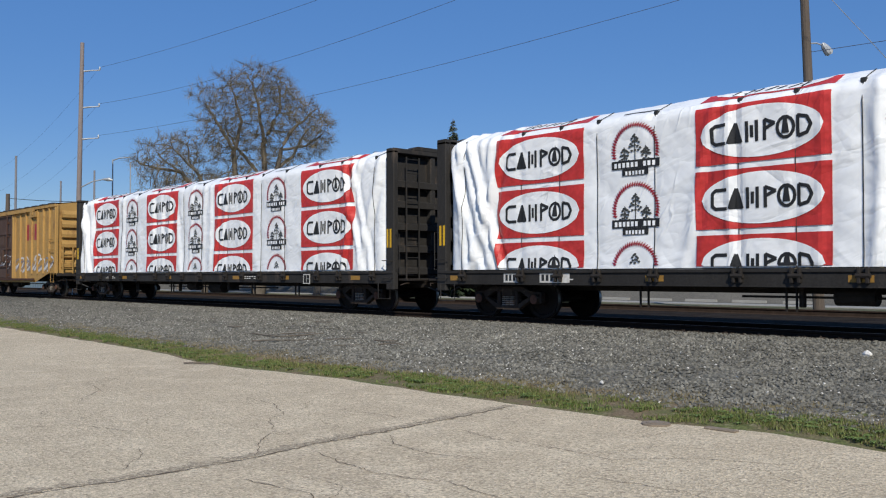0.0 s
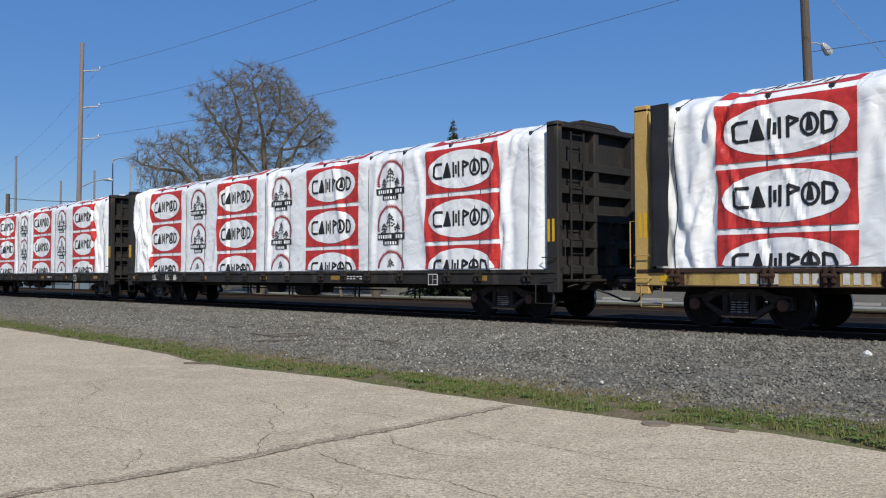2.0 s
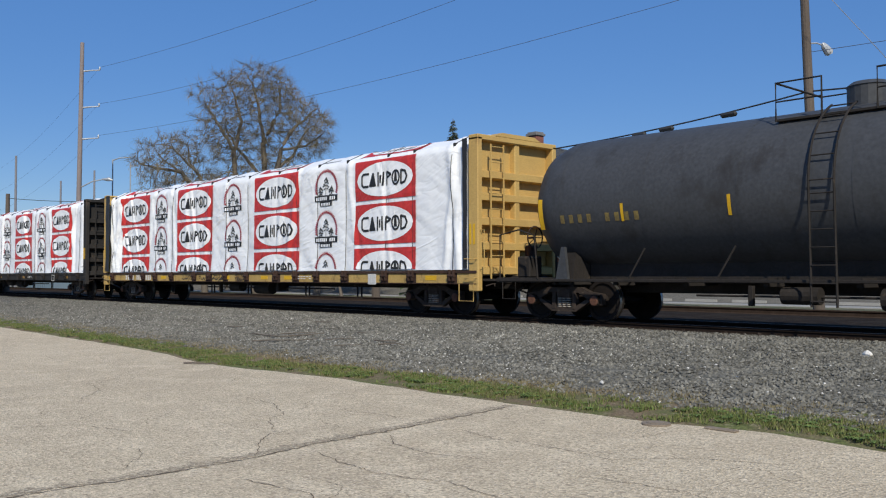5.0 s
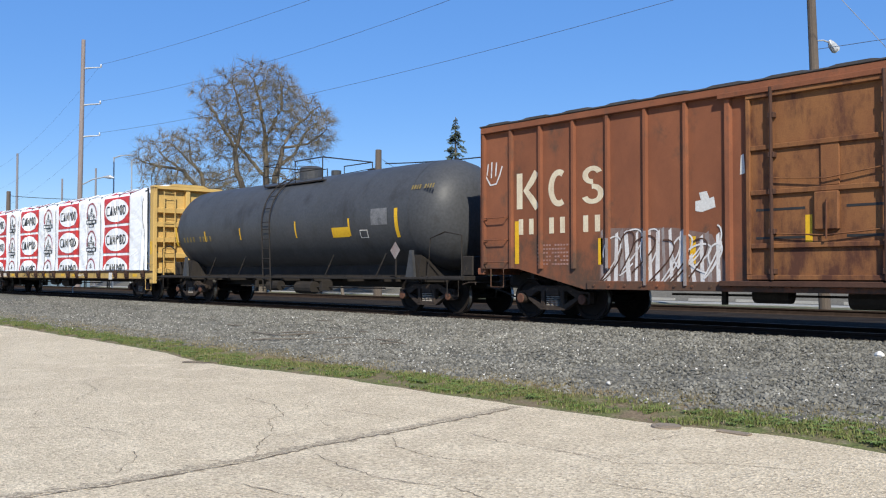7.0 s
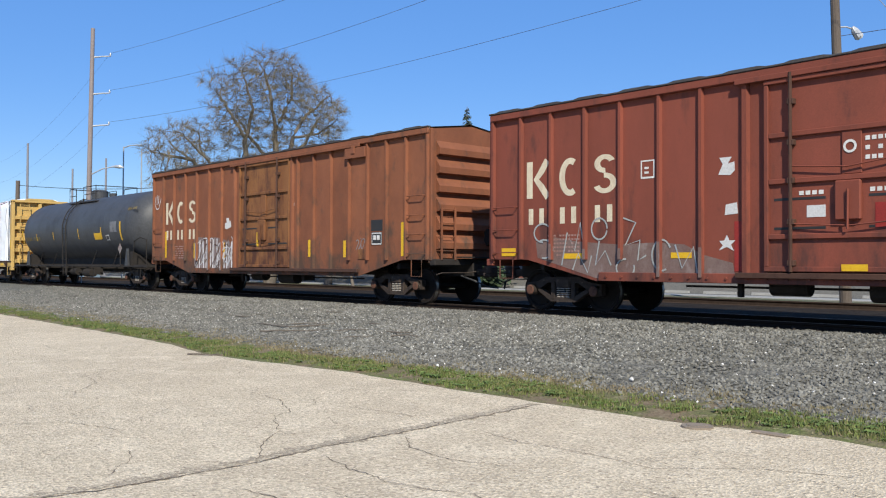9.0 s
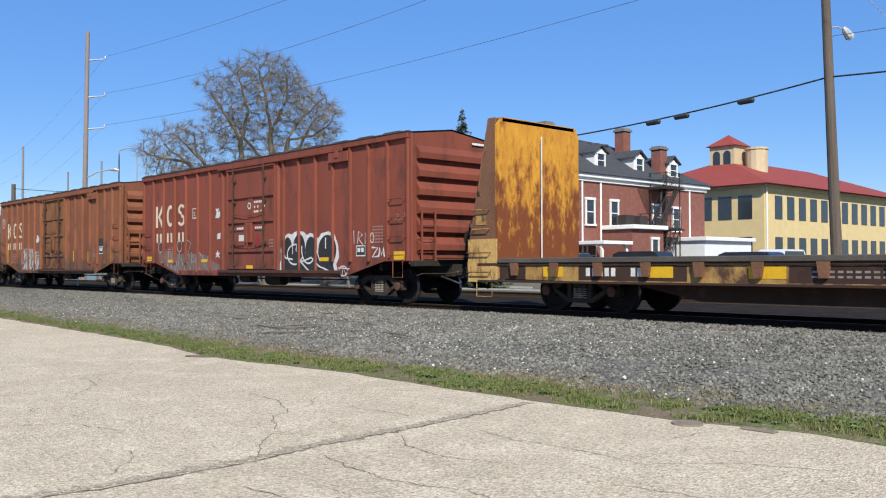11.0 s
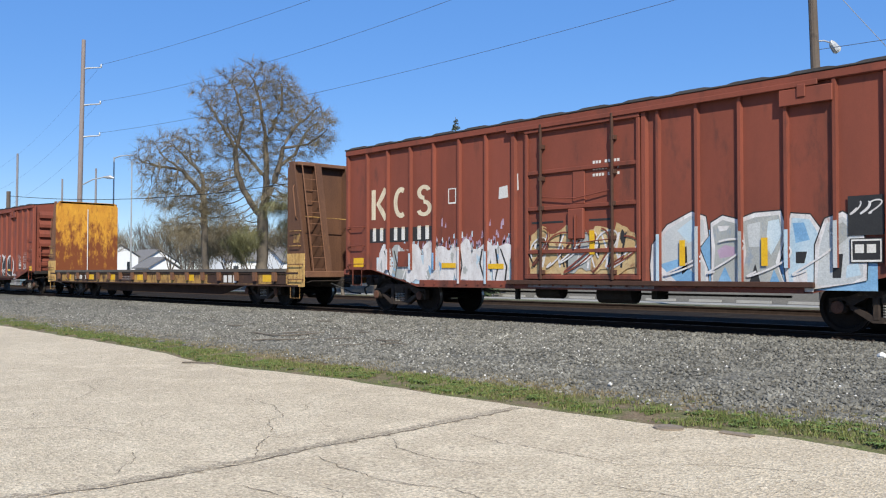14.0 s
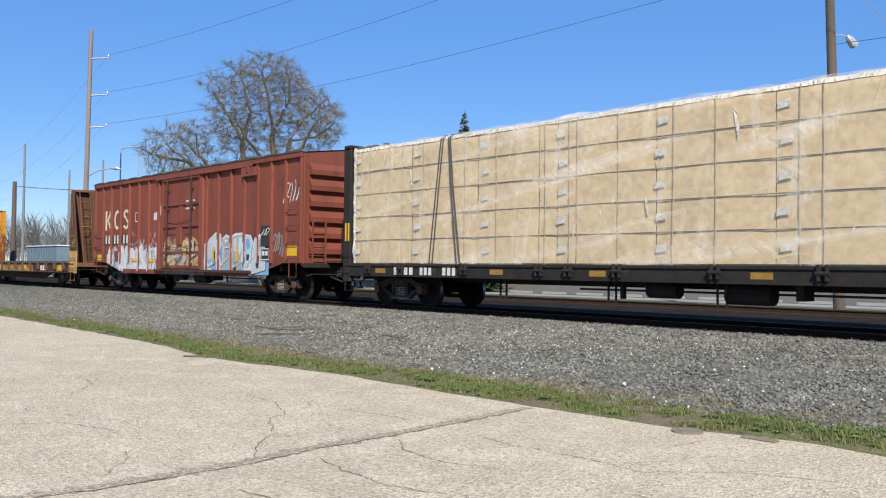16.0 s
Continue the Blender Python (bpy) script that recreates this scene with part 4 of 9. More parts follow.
# ---- trees ----
def tree(label, base, height, seed, twigs, twig_m, spread=0.75, levels=5, limbs=4, trunk=0.45, fork=0.22, droop=0.0, lean=(0, 0), twig_len=(0.5, 1.3), name="tree", leaf=None, leaves=0, crown=None):
    rng = random.Random(seed)
    t = thing(name, label, "tree", base)
    wood, ends = Shape(), []

    def grow(p, d, length, r, lev):
        n = 4 if lev < 3 else 3
        pts, rad = [p], [r]
        for i in range(n):
            d = (d + Vector((rng.gauss(0, 0.13), rng.gauss(0, 0.13), rng.gauss(0.04, 0.1) - droop * 0.12 * lev))).normalized()
            p = p + d * length / n
            if crown and lev > 1 and ((p.x - crown[0]) / crown[3]) ** 2 + ((p.y - crown[1]) / crown[3]) ** 2 + ((p.z - crown[2]) / crown[4]) ** 2 > 1 and len(pts) > 1:
                break
            pts.append(p)
            rad.append(r * (1 - 0.45 * (i + 1) / n))
        n = len(pts) - 1
        wood.tube(pts, rad, 8 if lev < 2 else 5 if lev < 4 else 3, cap=False)
        if lev >= levels - 2:
            ends.extend((q, d) for q in pts[1:])
        if lev < levels:
            k = limbs if lev == 0 else rng.choice((2, 3, 3))
            turn = rng.uniform(0, 6.28)
            for j in range(k):
                a = turn + 6.283 * j / k + rng.uniform(-0.5, 0.5)
                side = Vector((math.cos(a), math.sin(a), 0))
                tilt = rng.uniform(0.45, 0.95) * spread if lev else rng.uniform(0.35, 0.8) * spread
                nd = (d * (1 - tilt * 0.35) + side * tilt + Vector((0, 0, 0.12))).normalized()
                start = pts[-1] if j < 2 or lev == 0 else pts[max(1, n - 1)]
                grow(start, nd, length * rng.uniform(0.62, 0.86) if lev else height * rng.uniform(0.24, 0.32), rad[-1] * rng.uniform(0.62, 0.8), lev + 1)

    grow(Vector((0, 0, -0.2)), Vector((lean[0], lean[1], 1)).normalized(), height * fork, trunk, 0)
    part("trunk", wood, M["bark"], t, smooth=True)
    fine = Shape()
    for i in range(twigs):
        p, d = rng.choice(ends)
        w = (d + Vector((rng.gauss(0, 0.55), rng.gauss(0, 0.55), rng.gauss(0.1, 0.45) - droop))).normalized()
        length = rng.uniform(*twig_len)
        q = p + w * length * 0.5
        w2 = (w + Vector((rng.gauss(0, 0.2), rng.gauss(0, 0.2), 0.15 - droop * 1.2))).normalized()
        e = q + w2 * length * 0.5
        s1 = w.cross(Vector((0.3, 0.2, 1))).normalized() * 0.0085
        u1 = w.cross(s1).normalized() * 0.0085
        fine.add([p + s1, p - s1, p + u1, q + s1 * 0.8, q - s1 * 0.8, q + u1 * 0.8, e], [(0, 1, 4, 3), (1, 2, 5, 4), (2, 0, 3, 5), (3, 4, 6), (4, 5, 6), (5, 3, 6)])
    me = bpy.data.meshes.new("crown")
    me.from_pydata(fine.v, [], fine.f)
    me.materials.append(twig_m)
    part("crown", me, None, t, "fine bare spring twigs")
    if leaf:
        lf = Shape()
        for i in range(leaves):
            p, d = rng.choice(ends)
            p = p + Vector((rng.gauss(0, 0.3), rng.gauss(0, 0.3), rng.gauss(0, 0.3)))
            a, b = Vector((rng.gauss(0, 1), rng.gauss(0, 1), rng.gauss(0, 1))).normalized() * 0.07, Vector((rng.gauss(0, 1), rng.gauss(0, 1), rng.gauss(0, 1))).normalized() * 0.07
            lf.add([p, p + a, p + a + b, p + b], [(0, 1, 2, 3)])
        me = bpy.data.meshes.new("blossom")
        me.from_pydata(lf.v, [], lf.f)
        me.materials.append(leaf)
        tagged(part("blossom", me, None, t, "pale pink spring blossom"), kind="stuff")
    return t


def big_tree(label, base, lobes, limbs, seed, points, twigs, twig_m, girth, turn, twig_len=(0.4, 1.15), reach=0.42):
    """A wide old tree: limbs grow towards points spread through the lobes of its crown. turn: the way its broad side faces."""
    rng = np.random.default_rng(seed)
    t = thing("tree", label, "tree", base, turn=turn)
    goal = []
    size = sum(l[2] * l[3] for l in lobes)
    for u, z, ru, rz in lobes:
        d = rng.normal(size=(int(points * ru * rz / size), 3))
        d *= (rng.uniform(0.15, 1, len(d)) ** (1 / 3) / np.linalg.norm(d, axis=1))[:, None]
        goal.append(np.stack([u + ru * d[:, 0], rng.normal(0, 1.5, len(d)), z + rz * d[:, 2]], 1))
    goal = np.concatenate(goal)
    pts, up = [], []
    for limb in limbs:
        p = np.array(limb[0], float)
        if pts:
            k = int(np.argmin(np.linalg.norm(np.array(pts) - p, axis=1)))
        else:
            pts.append(p)
            up.append(-1)
            k = 0
        for q in limb[1:]:
            q = np.array(q, float)
            n = max(1, int(np.linalg.norm(q - pts[k]) / 0.4))
            a = pts[k]
            for i in range(n):
                pts.append(a + (q - a) * (i + 1) / n + rng.normal(0, 0.035, 3))
                up.append(k)
                k = len(pts) - 1
    dist = np.full(len(goal), 1e9)
    near = np.zeros(len(goal), int)
    first = 0
    for turn_no in range(110):
        fresh = np.array(pts[first:])
        dd = np.linalg.norm(goal[:, None] - fresh[None], axis=2)
        j = dd.argmin(1)
        closer = dd[np.arange(len(goal)), j] < dist
        near[closer] = j[closer] + first
        dist = np.minimum(dist, dd.min(1))
        first = len(pts)
        alive = (dist > reach) & (dist < 6)
        if not alive.any():
            break
        for k in np.unique(near[alive]):
            w = goal[alive & (near == k)] - pts[k]
            w = (w / np.linalg.norm(w, axis=1)[:, None]).mean(0) + rng.normal(0, 0.09, 3)
            pts.append(pts[k] + w / np.linalg.norm(w) * 0.3)
            up.append(int(k))
        if len(pts) > 14000:
            break
    n = len(pts)
    kids = [[] for _ in range(n)]
    for i in range(1, n):
        kids[up[i]].append(i)
    thick = [0.0] * n
    for i in range(n - 1, -1, -1):
        thick[i] = (sum(thick[k] ** 2.15 for k in kids[i]) ** (1 / 2.15)) if kids[i] else 0.009
    top = thick[0]
    thick = [min(r, 0.012) + (max(r, 0.012) - 0.012) * (girth - 0.012) / max(top - 0.012, 1e-6) for r in thick]
    wood = Shape()
    starts = [0]
    while starts:
        i = starts.pop()
        chain = ([up[i]] if up[i] >= 0 else []) + [i]
        while kids[i]:
            main = max(kids[i], key=lambda k: thick[k])
            starts += [k for k in kids[i] if k != main]
            i = main
            chain.append(i)
        r = [thick[k] for k in chain]
        if len(r) > 1:
            r[0] = min(r[0], r[1] * 1.15)
            wood.tube([pts[k] for k in chain], r, 9 if r[1] > 0.12 else 5 if r[1] > 0.04 else 3, cap=False)
    me = bpy.data.meshes.new("trunk")
    me.from_pydata(wood.v, [], wood.f)
    me.materials.append(M["bark_pale"])
    me.polygons.foreach_set("use_smooth", [True] * len(me.polygons))
    part("trunk", me, None, t)
    slim = [i for i in range(1, n) if thick[i] < 0.018]
    fine = Shape()
    rnd = random.Random(seed)
    for i in range(twigs):
        k = rnd.choice(slim)
        p = Vector(pts[k])
        d = (p - Vector(pts[up[k]])).normalized()
        w = (d + Vector((rnd.gauss(0, 0.5), rnd.gauss(0, 0.5), rnd.gauss(0.1, 0.4)))).normalized()
        length = rnd.uniform(*twig_len)
        q = p + w * length * 0.5
        e = q + (w + Vector((rnd.gauss(0, 0.25), rnd.gauss(0, 0.25), rnd.uniform(-0.9, 0.1)))).normalized() * length * 0.5
        s1 = w.cross(Vector((0.3, 0.2, 1))).normalized() * 0.0062
        u1 = w.cross(s1).normalized() * 0.0062
        fine.add([p + s1, p - s1, p + u1, q + s1 * 0.8, q - s1 * 0.8, q + u1 * 0.8, e], [(0, 1, 4, 3), (1, 2, 5, 4), (2, 0, 3, 5), (3, 4, 6), (4, 5, 6), (5, 3, 6)])
    me = bpy.data.meshes.new("crown")
    me.from_pydata(fine.v, [], fine.f)
    me.materials.append(twig_m)
    part("crown", me, None, t, "fine bare spring twigs")
    return t


big_tree("large bare spring tree with forked trunk and tan budding twigs", (-57.0, 34.2, 0),
         [(-3.7, 14.6, 1.0, 0.8), (-3.5, 13.3, 0.9, 1.1), (-2.6, 12.0, 1.3, 1.1), (-2.9, 10.6, 0.8, 0.9), (-1.7, 15.6, 1.1, 1.0), (-0.4, 16.0, 1.2, 0.85), (0.9, 16.1, 1.0, 0.85), (1.9, 15.4, 0.9, 0.9), (0.0, 14.2, 1.6, 1.2), (2.6, 14.0, 1.3, 1.0), (4.0, 13.4, 1.2, 0.8), (4.8, 12.6, 0.8, 0.9), (4.3, 11.4, 0.9, 0.9), (2.6, 12.2, 1.3, 0.9), (3.2, 10.6, 1.2, 0.5), (0.6, 12.2, 1.2, 1.1), (-1.0, 12.3, 0.9, 1.1), (-1.2, 10.8, 1.2, 0.8), (0.7, 10.3, 1.0, 0.7), (2.0, 9.8, 0.8, 0.5), (-3.4, 12.0, 0.9, 1.0), (1.3, 14.6, 1.2, 1.2), (-2.4, 14.4, 0.9, 1.2), (3.6, 12.3, 1.0, 0.9), (-0.3, 9.2, 1.8, 0.7), (-2.6, 8.4, 1.4, 1.1), (2.6, 8.2, 1.2, 0.9), (-4.0, 7.0, 1.4, 1.1), (3.4, 6.8, 1.2, 1.1), (0.9, 7.0, 1.5, 1.0), (-2.2, 5.6, 1.4, 0.9)],
         [[(0, 0, -0.2), (0.1, 0, 3.0), (0.1, 0, 5.5), (0.3, 0, 7.5), (0.4, 0, 9.2), (0.2, 0.2, 11.8), (-0.2, 0.3, 13.9), (-0.6, 0.2, 15.9)], [(0.1, 0, 5.5), (-1.2, -0.3, 7.6), (-1.7, -0.5, 9.2), (-1.8, -0.6, 10.8), (-2.6, -0.8, 12.2), (-3.7, -0.7, 13.9)], [(-1.8, -0.6, 10.8), (-1.1, -1.0, 12.8), (-1.7, -1.2, 15.0)],
          [(0.35, 0, 8.6), (-0.4, 0.5, 9.4), (-1.7, 1.0, 10.9), (-2.9, 1.4, 12.6)], [(0.2, 0, 6.8), (1.1, -0.4, 8.7), (1.7, -0.6, 10.7), (2.6, -0.6, 12.4), (4.4, -0.3, 13.9)], [(0.25, 0.1, 11.3), (1.3, 0.6, 13.9), (1.3, 0.7, 16.1)], [(1.7, -0.6, 10.7), (3.5, -0.2, 11.1), (4.8, 0.2, 12.2)], [(1.3, -0.5, 9.4), (2.4, 0.9, 10.6), (3.2, 1.6, 12.6)]],
         5, 5000, 34000, M["twig"], 0.42, 46.9)
big_tree("bare spreading tree beside the old one", (-60.0, 31.0, 0),
         [(-4.2, 10.0, 0.8, 0.6), (-3.4, 10.9, 0.8, 0.7), (-2.3, 11.4, 0.8, 0.7), (-0.9, 11.5, 0.7, 0.6), (-1.6, 10.2, 1.1, 0.9), (-3.2, 9.4, 1.3, 0.7), (-0.2, 10.2, 0.5, 0.8), (-0.6, 9.0, 0.9, 0.9), (-2.2, 8.4, 1.6, 0.7), (-1.5, 6.8, 1.6, 0.9), (0.8, 6.4, 1.0, 0.9), (-3.2, 7.4, 1.3, 0.7), (0.5, 5.2, 1.0, 0.8), (-1.2, 5.2, 1.2, 0.8), (1.0, 8.2, 0.9, 0.8)],
         [[(0.3, 0, -0.2), (0.2, 0, 4.0), (0.1, 0, 7.0), (-0.1, 0, 8.9), (-1.0, 0, 10.2), (-0.9, 0, 11.6)], [(0.1, 0, 7.3), (-1.5, 0.3, 9.2), (-3.0, 0.4, 10.2), (-3.6, 0.4, 11.0)], [(-1.5, 0.3, 9.2), (-3.0, -0.4, 9.5), (-4.6, -0.4, 9.9)], [(-0.1, 0, 8.8), (-1.4, -0.5, 10.4), (-2.2, -0.5, 11.2)]],
         9, 2000, 13000, M["twig"], 0.26, 46.9)
for base, high, seed in (((-75.0, 40.5, 0), 6.6, 71), ((-81.0, 46.5, 0), 7.0, 72), ((-73.0, 45.5, 0), 6.2, 73), ((-66.0, 44.0, 0), 6.4, 74), ((-88.0, 45.0, 0), 7.2, 75), ((-60.5, 43.0, 0), 6.0, 76), ((-68.0, 37.0, 0), 5.2, 77)):
    tree("low bare grey tree with thin upright twigs", base, high, seed, 3600, M["twig"], spread=0.8, levels=5, limbs=5, trunk=0.13, fork=0.16, twig_len=(0.4, 1.1))
tree("bushy green sprouts round the old tree's foot", (-57.2, 34.0, 0), 4.6, 19, 4200, M["twig_green"], spread=0.5, levels=4, limbs=6, trunk=0.12, fork=0.3, twig_len=(0.3, 0.8))
tree("drooping green-budded willow tree", (-51.2, 35.2, 0), 8.6, 13, 9500, M["twig_green"], spread=0.95, levels=5, limbs=5, trunk=0.3, fork=0.35, droop=0.45, twig_len=(0.7, 1.8))
tree("small ornamental tree in pale pink blossom", (-46.4, 34.0, 0), 4.6, 17, 2500, M["twig"], spread=1.0, levels=5, limbs=4, trunk=0.14, fork=0.25, leaf=M["blossom"], leaves=2600, twig_len=(0.2, 0.6))
tree("bare slim-limbed spring tree", (-57.6, 47.9, 0), 9.5, 23, 4500, M["twig"], spread=0.8, levels=5, limbs=4, trunk=0.22, fork=0.22)
for i, (x, y, h) in enumerate(((-82, 40, 7.5), (-92, 44, 8), (-76, 42, 6.5), (-70, 46, 7), (-100, 38, 7), (-66, 50, 8))):
    tree("bare far tree behind the houses", (x, y, 0), h, 40 + i, 1800, M["twig"], levels=4, limbs=4, trunk=0.2, fork=0.22, twig_len=(0.6, 1.6))


def spruce(label, base, height, width, seed, n, thin=0.0, taper=0.8, m="needles", slump=(0.12, 0.3)):
    """A conifer: a straight trunk, whorls of drooping boughs, each with many needle sprays."""
    rng = random.Random(seed)
    t = thing("spruce_tree", label, "tree", base)
    part("trunk", Shape().tube([(0, 0, -0.1), (0, 0, height * 0.5), (0, 0, height)], [0.22, 0.14, 0.02], 8), M["bark"], t)
    s = Shape()
    for i in range(n):
        q = rng.random() ** 0.8
        z = 0.6 + (height - 0.7) * q
        reach = width * (1 - q) ** taper * rng.uniform(0.35, 1.15) + 0.1
        if thin and q > 0.45 and rng.random() < thin:
            continue
        a = rng.uniform(0, 6.28)
        dx, dy = math.cos(a), math.sin(a)
        drop = rng.uniform(*slump) * reach
        for j in range(5):
            r0, r1 = reach * (0.3 + 0.14 * j), reach * (0.3 + 0.14 * (j + 1.3))
            w = 0.16 * (1 - 0.12 * j) + 0.05
            z0, z1 = z - drop * (0.3 + 0.14 * j) ** 1.2 + rng.uniform(-0.03, 0.03), z - drop * (0.44 + 0.14 * j) ** 1.2 + 0.05 * (j == 4)
            hang = rng.uniform(0.05, 0.22)
            s.add([(dx * r0, dy * r0, z0), (dx * r1 - dy * w, dy * r1 + dx * w, z1 - hang), (dx * r1, dy * r1, z1), (dx * r1 + dy * w, dy * r1 - dx * w, z1 - hang)], [(0, 1, 2), (0, 2, 3)])
    me = bpy.data.meshes.new("crown")
    me.from_pydata(s.v, [], s.f)
    me.materials.append(M[m])
    part("crown", me, None, t, "dark green needle boughs")


spruce("tall dark spruce with thin upper boughs", (-42.4, 40.2, 0), 12.0, 3.4, 3, 520, 0.3, 0.9, "needles_grey", (0.25, 0.55))
spruce("dense dark green conifer before the house", (-41.9, 39.2, 0), 7.4, 2.9, 4, 3000, 0.0, 0.5)


# ---- buildings ----
def window(parent, at, w, h, face, head=0.18, flat=False):
    """A window set on a wall; face: 'f' looks to -y, 'r' to +x."""
    x, y, z = at

    def bx(s, a0, d0, b0, a1, d1, b1):
        if face == "f":
            s.box(x + a0, y - d1, z + b0, x + a1, y - d0, z + b1)
        else:
            s.box(x + d0, y + a0, z + b0, x + d1, y + a1, z + b1)
    s = Shape()
    bx(s, -w / 2 - 0.12, 0, -0.02, -w / 2, 0.1, h + 0.02)
    bx(s, w / 2, 0, -0.02, w / 2 + 0.12, 0.1, h + 0.02)
    bx(s, -w / 2 - 0.16, 0, h, w / 2 + 0.16, 0.12, h + head)
    bx(s, -w / 2, 0.02, h / 2 - 0.03, w / 2, 0.07, h / 2 + 0.03)
    win = part("window", s, M["trim"], parent, "white framed sash window")
    if flat:
        win = parent
    s = Shape()
    bx(s, -w / 2 - 0.18, 0, -0.14, w / 2 + 0.18, 0.16, -0.02)
    part("sill", s, M["trim"], win)
    for b0, b1 in ((0, h / 2 - 0.03), (h / 2 + 0.03, h)):
        s = Shape()
        bx(s, -w / 2, 0.005, b0, w / 2, 0.03, b1)
        part("pane", s, M["window"], win)
    return win


house = thing("brick_house", "two-storey red brick house with dark hipped roof and white trim", "house", (-39.4, 48.6, 0))
L, W, E = 10.0, 16.2, 8.05
for a, b, nm in (((-L, 0), (0, 0.3), "wall"), ((-L, W - 0.3), (0, W), "wall"), ((-L, 0.3), (-L + 0.3, W - 0.3), "wall"), ((-0.3, 0.3), (0, W - 0.3), "wall")):
    part(nm, Shape().box(a[0], a[1], 0, b[0], b[1], E - 0.25), M["brick"], house)
part("cornice", Shape().box(-L - 0.35, -0.35, E - 0.3, 0.35, W + 0.35, E, 0.03).box(-L - 0.15, -0.15, E - 0.55, 0.15, W + 0.15, E - 0.3, 0.02), M["trim"], house)
hip = [(-L - 0.5, -0.5, E), (0.5, -0.5, E), (0.5, W + 0.5, E), (-L - 0.5, W + 0.5, E), (-5.2, 3.9, 11.5), (-4.8, 3.9, 11.5), (-4.8, 9.8, 11.3), (-5.2, 9.8, 11.3)]
roof = part("roof", Shape().add(hip, [(0, 1, 5, 4), (1, 2, 6, 5), (2, 3, 7, 6), (3, 0, 4, 7), (4, 5, 6, 7), (3, 2, 1, 0)]), M["slate"], house)
for i in range(5):
    part("roof_vent", Shape().box(-4.75, 4.4 + i * 1.1, 11.1, -4.35, 4.8 + i * 1.1, 11.3, 0.03), M["slate"], roof)
for x, y, z in ((-5.6, 2.9, 12.6), (-3.3, 9.6, 12.5), (-1.1, 11.4, 11.0)):
    ch = part("chimney", Shape().box(x - 0.45, y - 0.45, 8.6, x + 0.45, y + 0.45, z - 0.3, 0.02), M["brick"], house)
    part("chimney_cap", Shape().box(x - 0.55, y - 0.55, z - 0.3, x + 0.55, y + 0.55, z - 0.12, 0.02).box(x - 0.45, y - 0.45, z - 0.12, x + 0.45, y + 0.45, z, 0.02), M["roof_grey"], ch)


def dormer(x, y, z, w, h, face, count):
    s = Shape()
    back = 2.6
    gable = [(-w / 2, 0), (w / 2, 0), (w / 2, h), (0, h + w * 0.28), (-w / 2, h)]
    if face == "f":
        s.prism([(x + a, z + b) for a, b in gable], y, y + back)
    else:
        s.prism([(y + a, z + b) for a, b in gable], x - back, x, "yz")
    d = part("dormer", s, M["trim"], house)
    o, p = w / 2 + 0.22, h + 0.02
    cap = [(-o, p - 0.1), (0, p + w * 0.28 + 0.12), (o, p - 0.1), (o, p), (0, p + w * 0.28 + 0.24), (-o, p)]
    s = Shape()
    if face == "f":
        s.prism([(x + a, z + b) for a, b in cap], y - 0.22, y + back)
    else:
        s.prism([(y + a, z + b) for a, b in cap], x - back, x + 0.22, "yz")
    part("dormer_roof", s, M["slate"], d)
    for k in range(count):
        off = (k - (count - 1) / 2) * w * 0.95 / count
        window(d, (x + off, y, z + 0.25) if face == "f" else (x, y + off, z + 0.25), w * 0.62 / count, h * 0.72, face, 0.08, True)


dormer(-6.3, 0.6, 8.5, 3.2, 1.35, "f", 3)
dormer(-0.9, 3.6, 8.55, 1.3, 1.3, "r", 1)
dormer(-0.9, 8.4, 8.55, 1.3, 1.3, "r", 1)
dormer(-0.5, 12.4, 8.4, 1.4, 1.25, "r", 1)
for x in (-7.4, -2.85):
    for z, h in ((4.45, 2.1), (1.3, 2.3)):
        win = window(house, (x, 0, z), 1.25, h, "f", 0.3)
        for a in (-0.92, 0.76):
            part("pilaster", Shape().box(x + a, -0.22, z - 0.5, x + a + 0.18, 0, z + h + 0.3, 0.02), M["trim"], win)
        part("apron", Shape().box(x - 0.95, -0.2, z - 0.62, x + 0.95, 0, z - 0.14, 0.02), M["trim"], win)
        part("hood", Shape().box(x - 1.1, -0.34, z + h + 0.32, x + 1.1, 0, z + h + 0.5, 0.03), M["trim"], win)
for y, z, w, h in ((1.2, 4.5, 0.85, 1.7), (4.0, 4.5, 0.8, 1.7), (12.0, 4.3, 0.85, 1.7), (9.3, 4.4, 0.8, 1.7), (1.3, 1.4, 0.85, 1.7)):
    window(house, (0, y, z), w, h, "r")
for x, y in ((0.06, 0.3), (0.06, 2.4), (0.06, 9.9), (0.06, 13.9)):
    part("downpipe", Shape().tube([(x, y, E - 0.4), (x, y, 0.2)], 0.07, 8), M["trim"], house)
for i in range(10):
    part("quoin", Shape().box(-0.02, 0.0, 0.5 + i * 0.72, 0.05, 0.42 if i % 2 else 0.3, 0.95 + i * 0.72).box(-0.42 if i % 2 else -0.3, -0.05, 0.5 + i * 0.72, 0.05, 0.0, 0.95 + i * 0.72), M["brick"], house)
an = part("annex", Shape().box(0, 2.6, 0, 2.6, 6.4, 4.1), M["brick"], house, "one-storey brick annex")
part("annex_roof", Shape().box(0, 2.4, 4.1, 2.9, 6.6, 4.4, 0.03), M["trim"], an)
for y in (3.2, 4.9):
    part("air_unit", Shape().box(0.9, y, 4.4, 1.7, y + 0.9, 5.15, 0.03), M["iron"], an)
window(an, (2.6, 5.3, 1.2), 0.7, 2.2, "r", 0.18, True)
po = part("porch_canopy", Shape().box(-3.0, -1.6, 2.95, 3.4, 1.6, 3.2, 0.03), M["trim"], house, "white flat porch canopy")
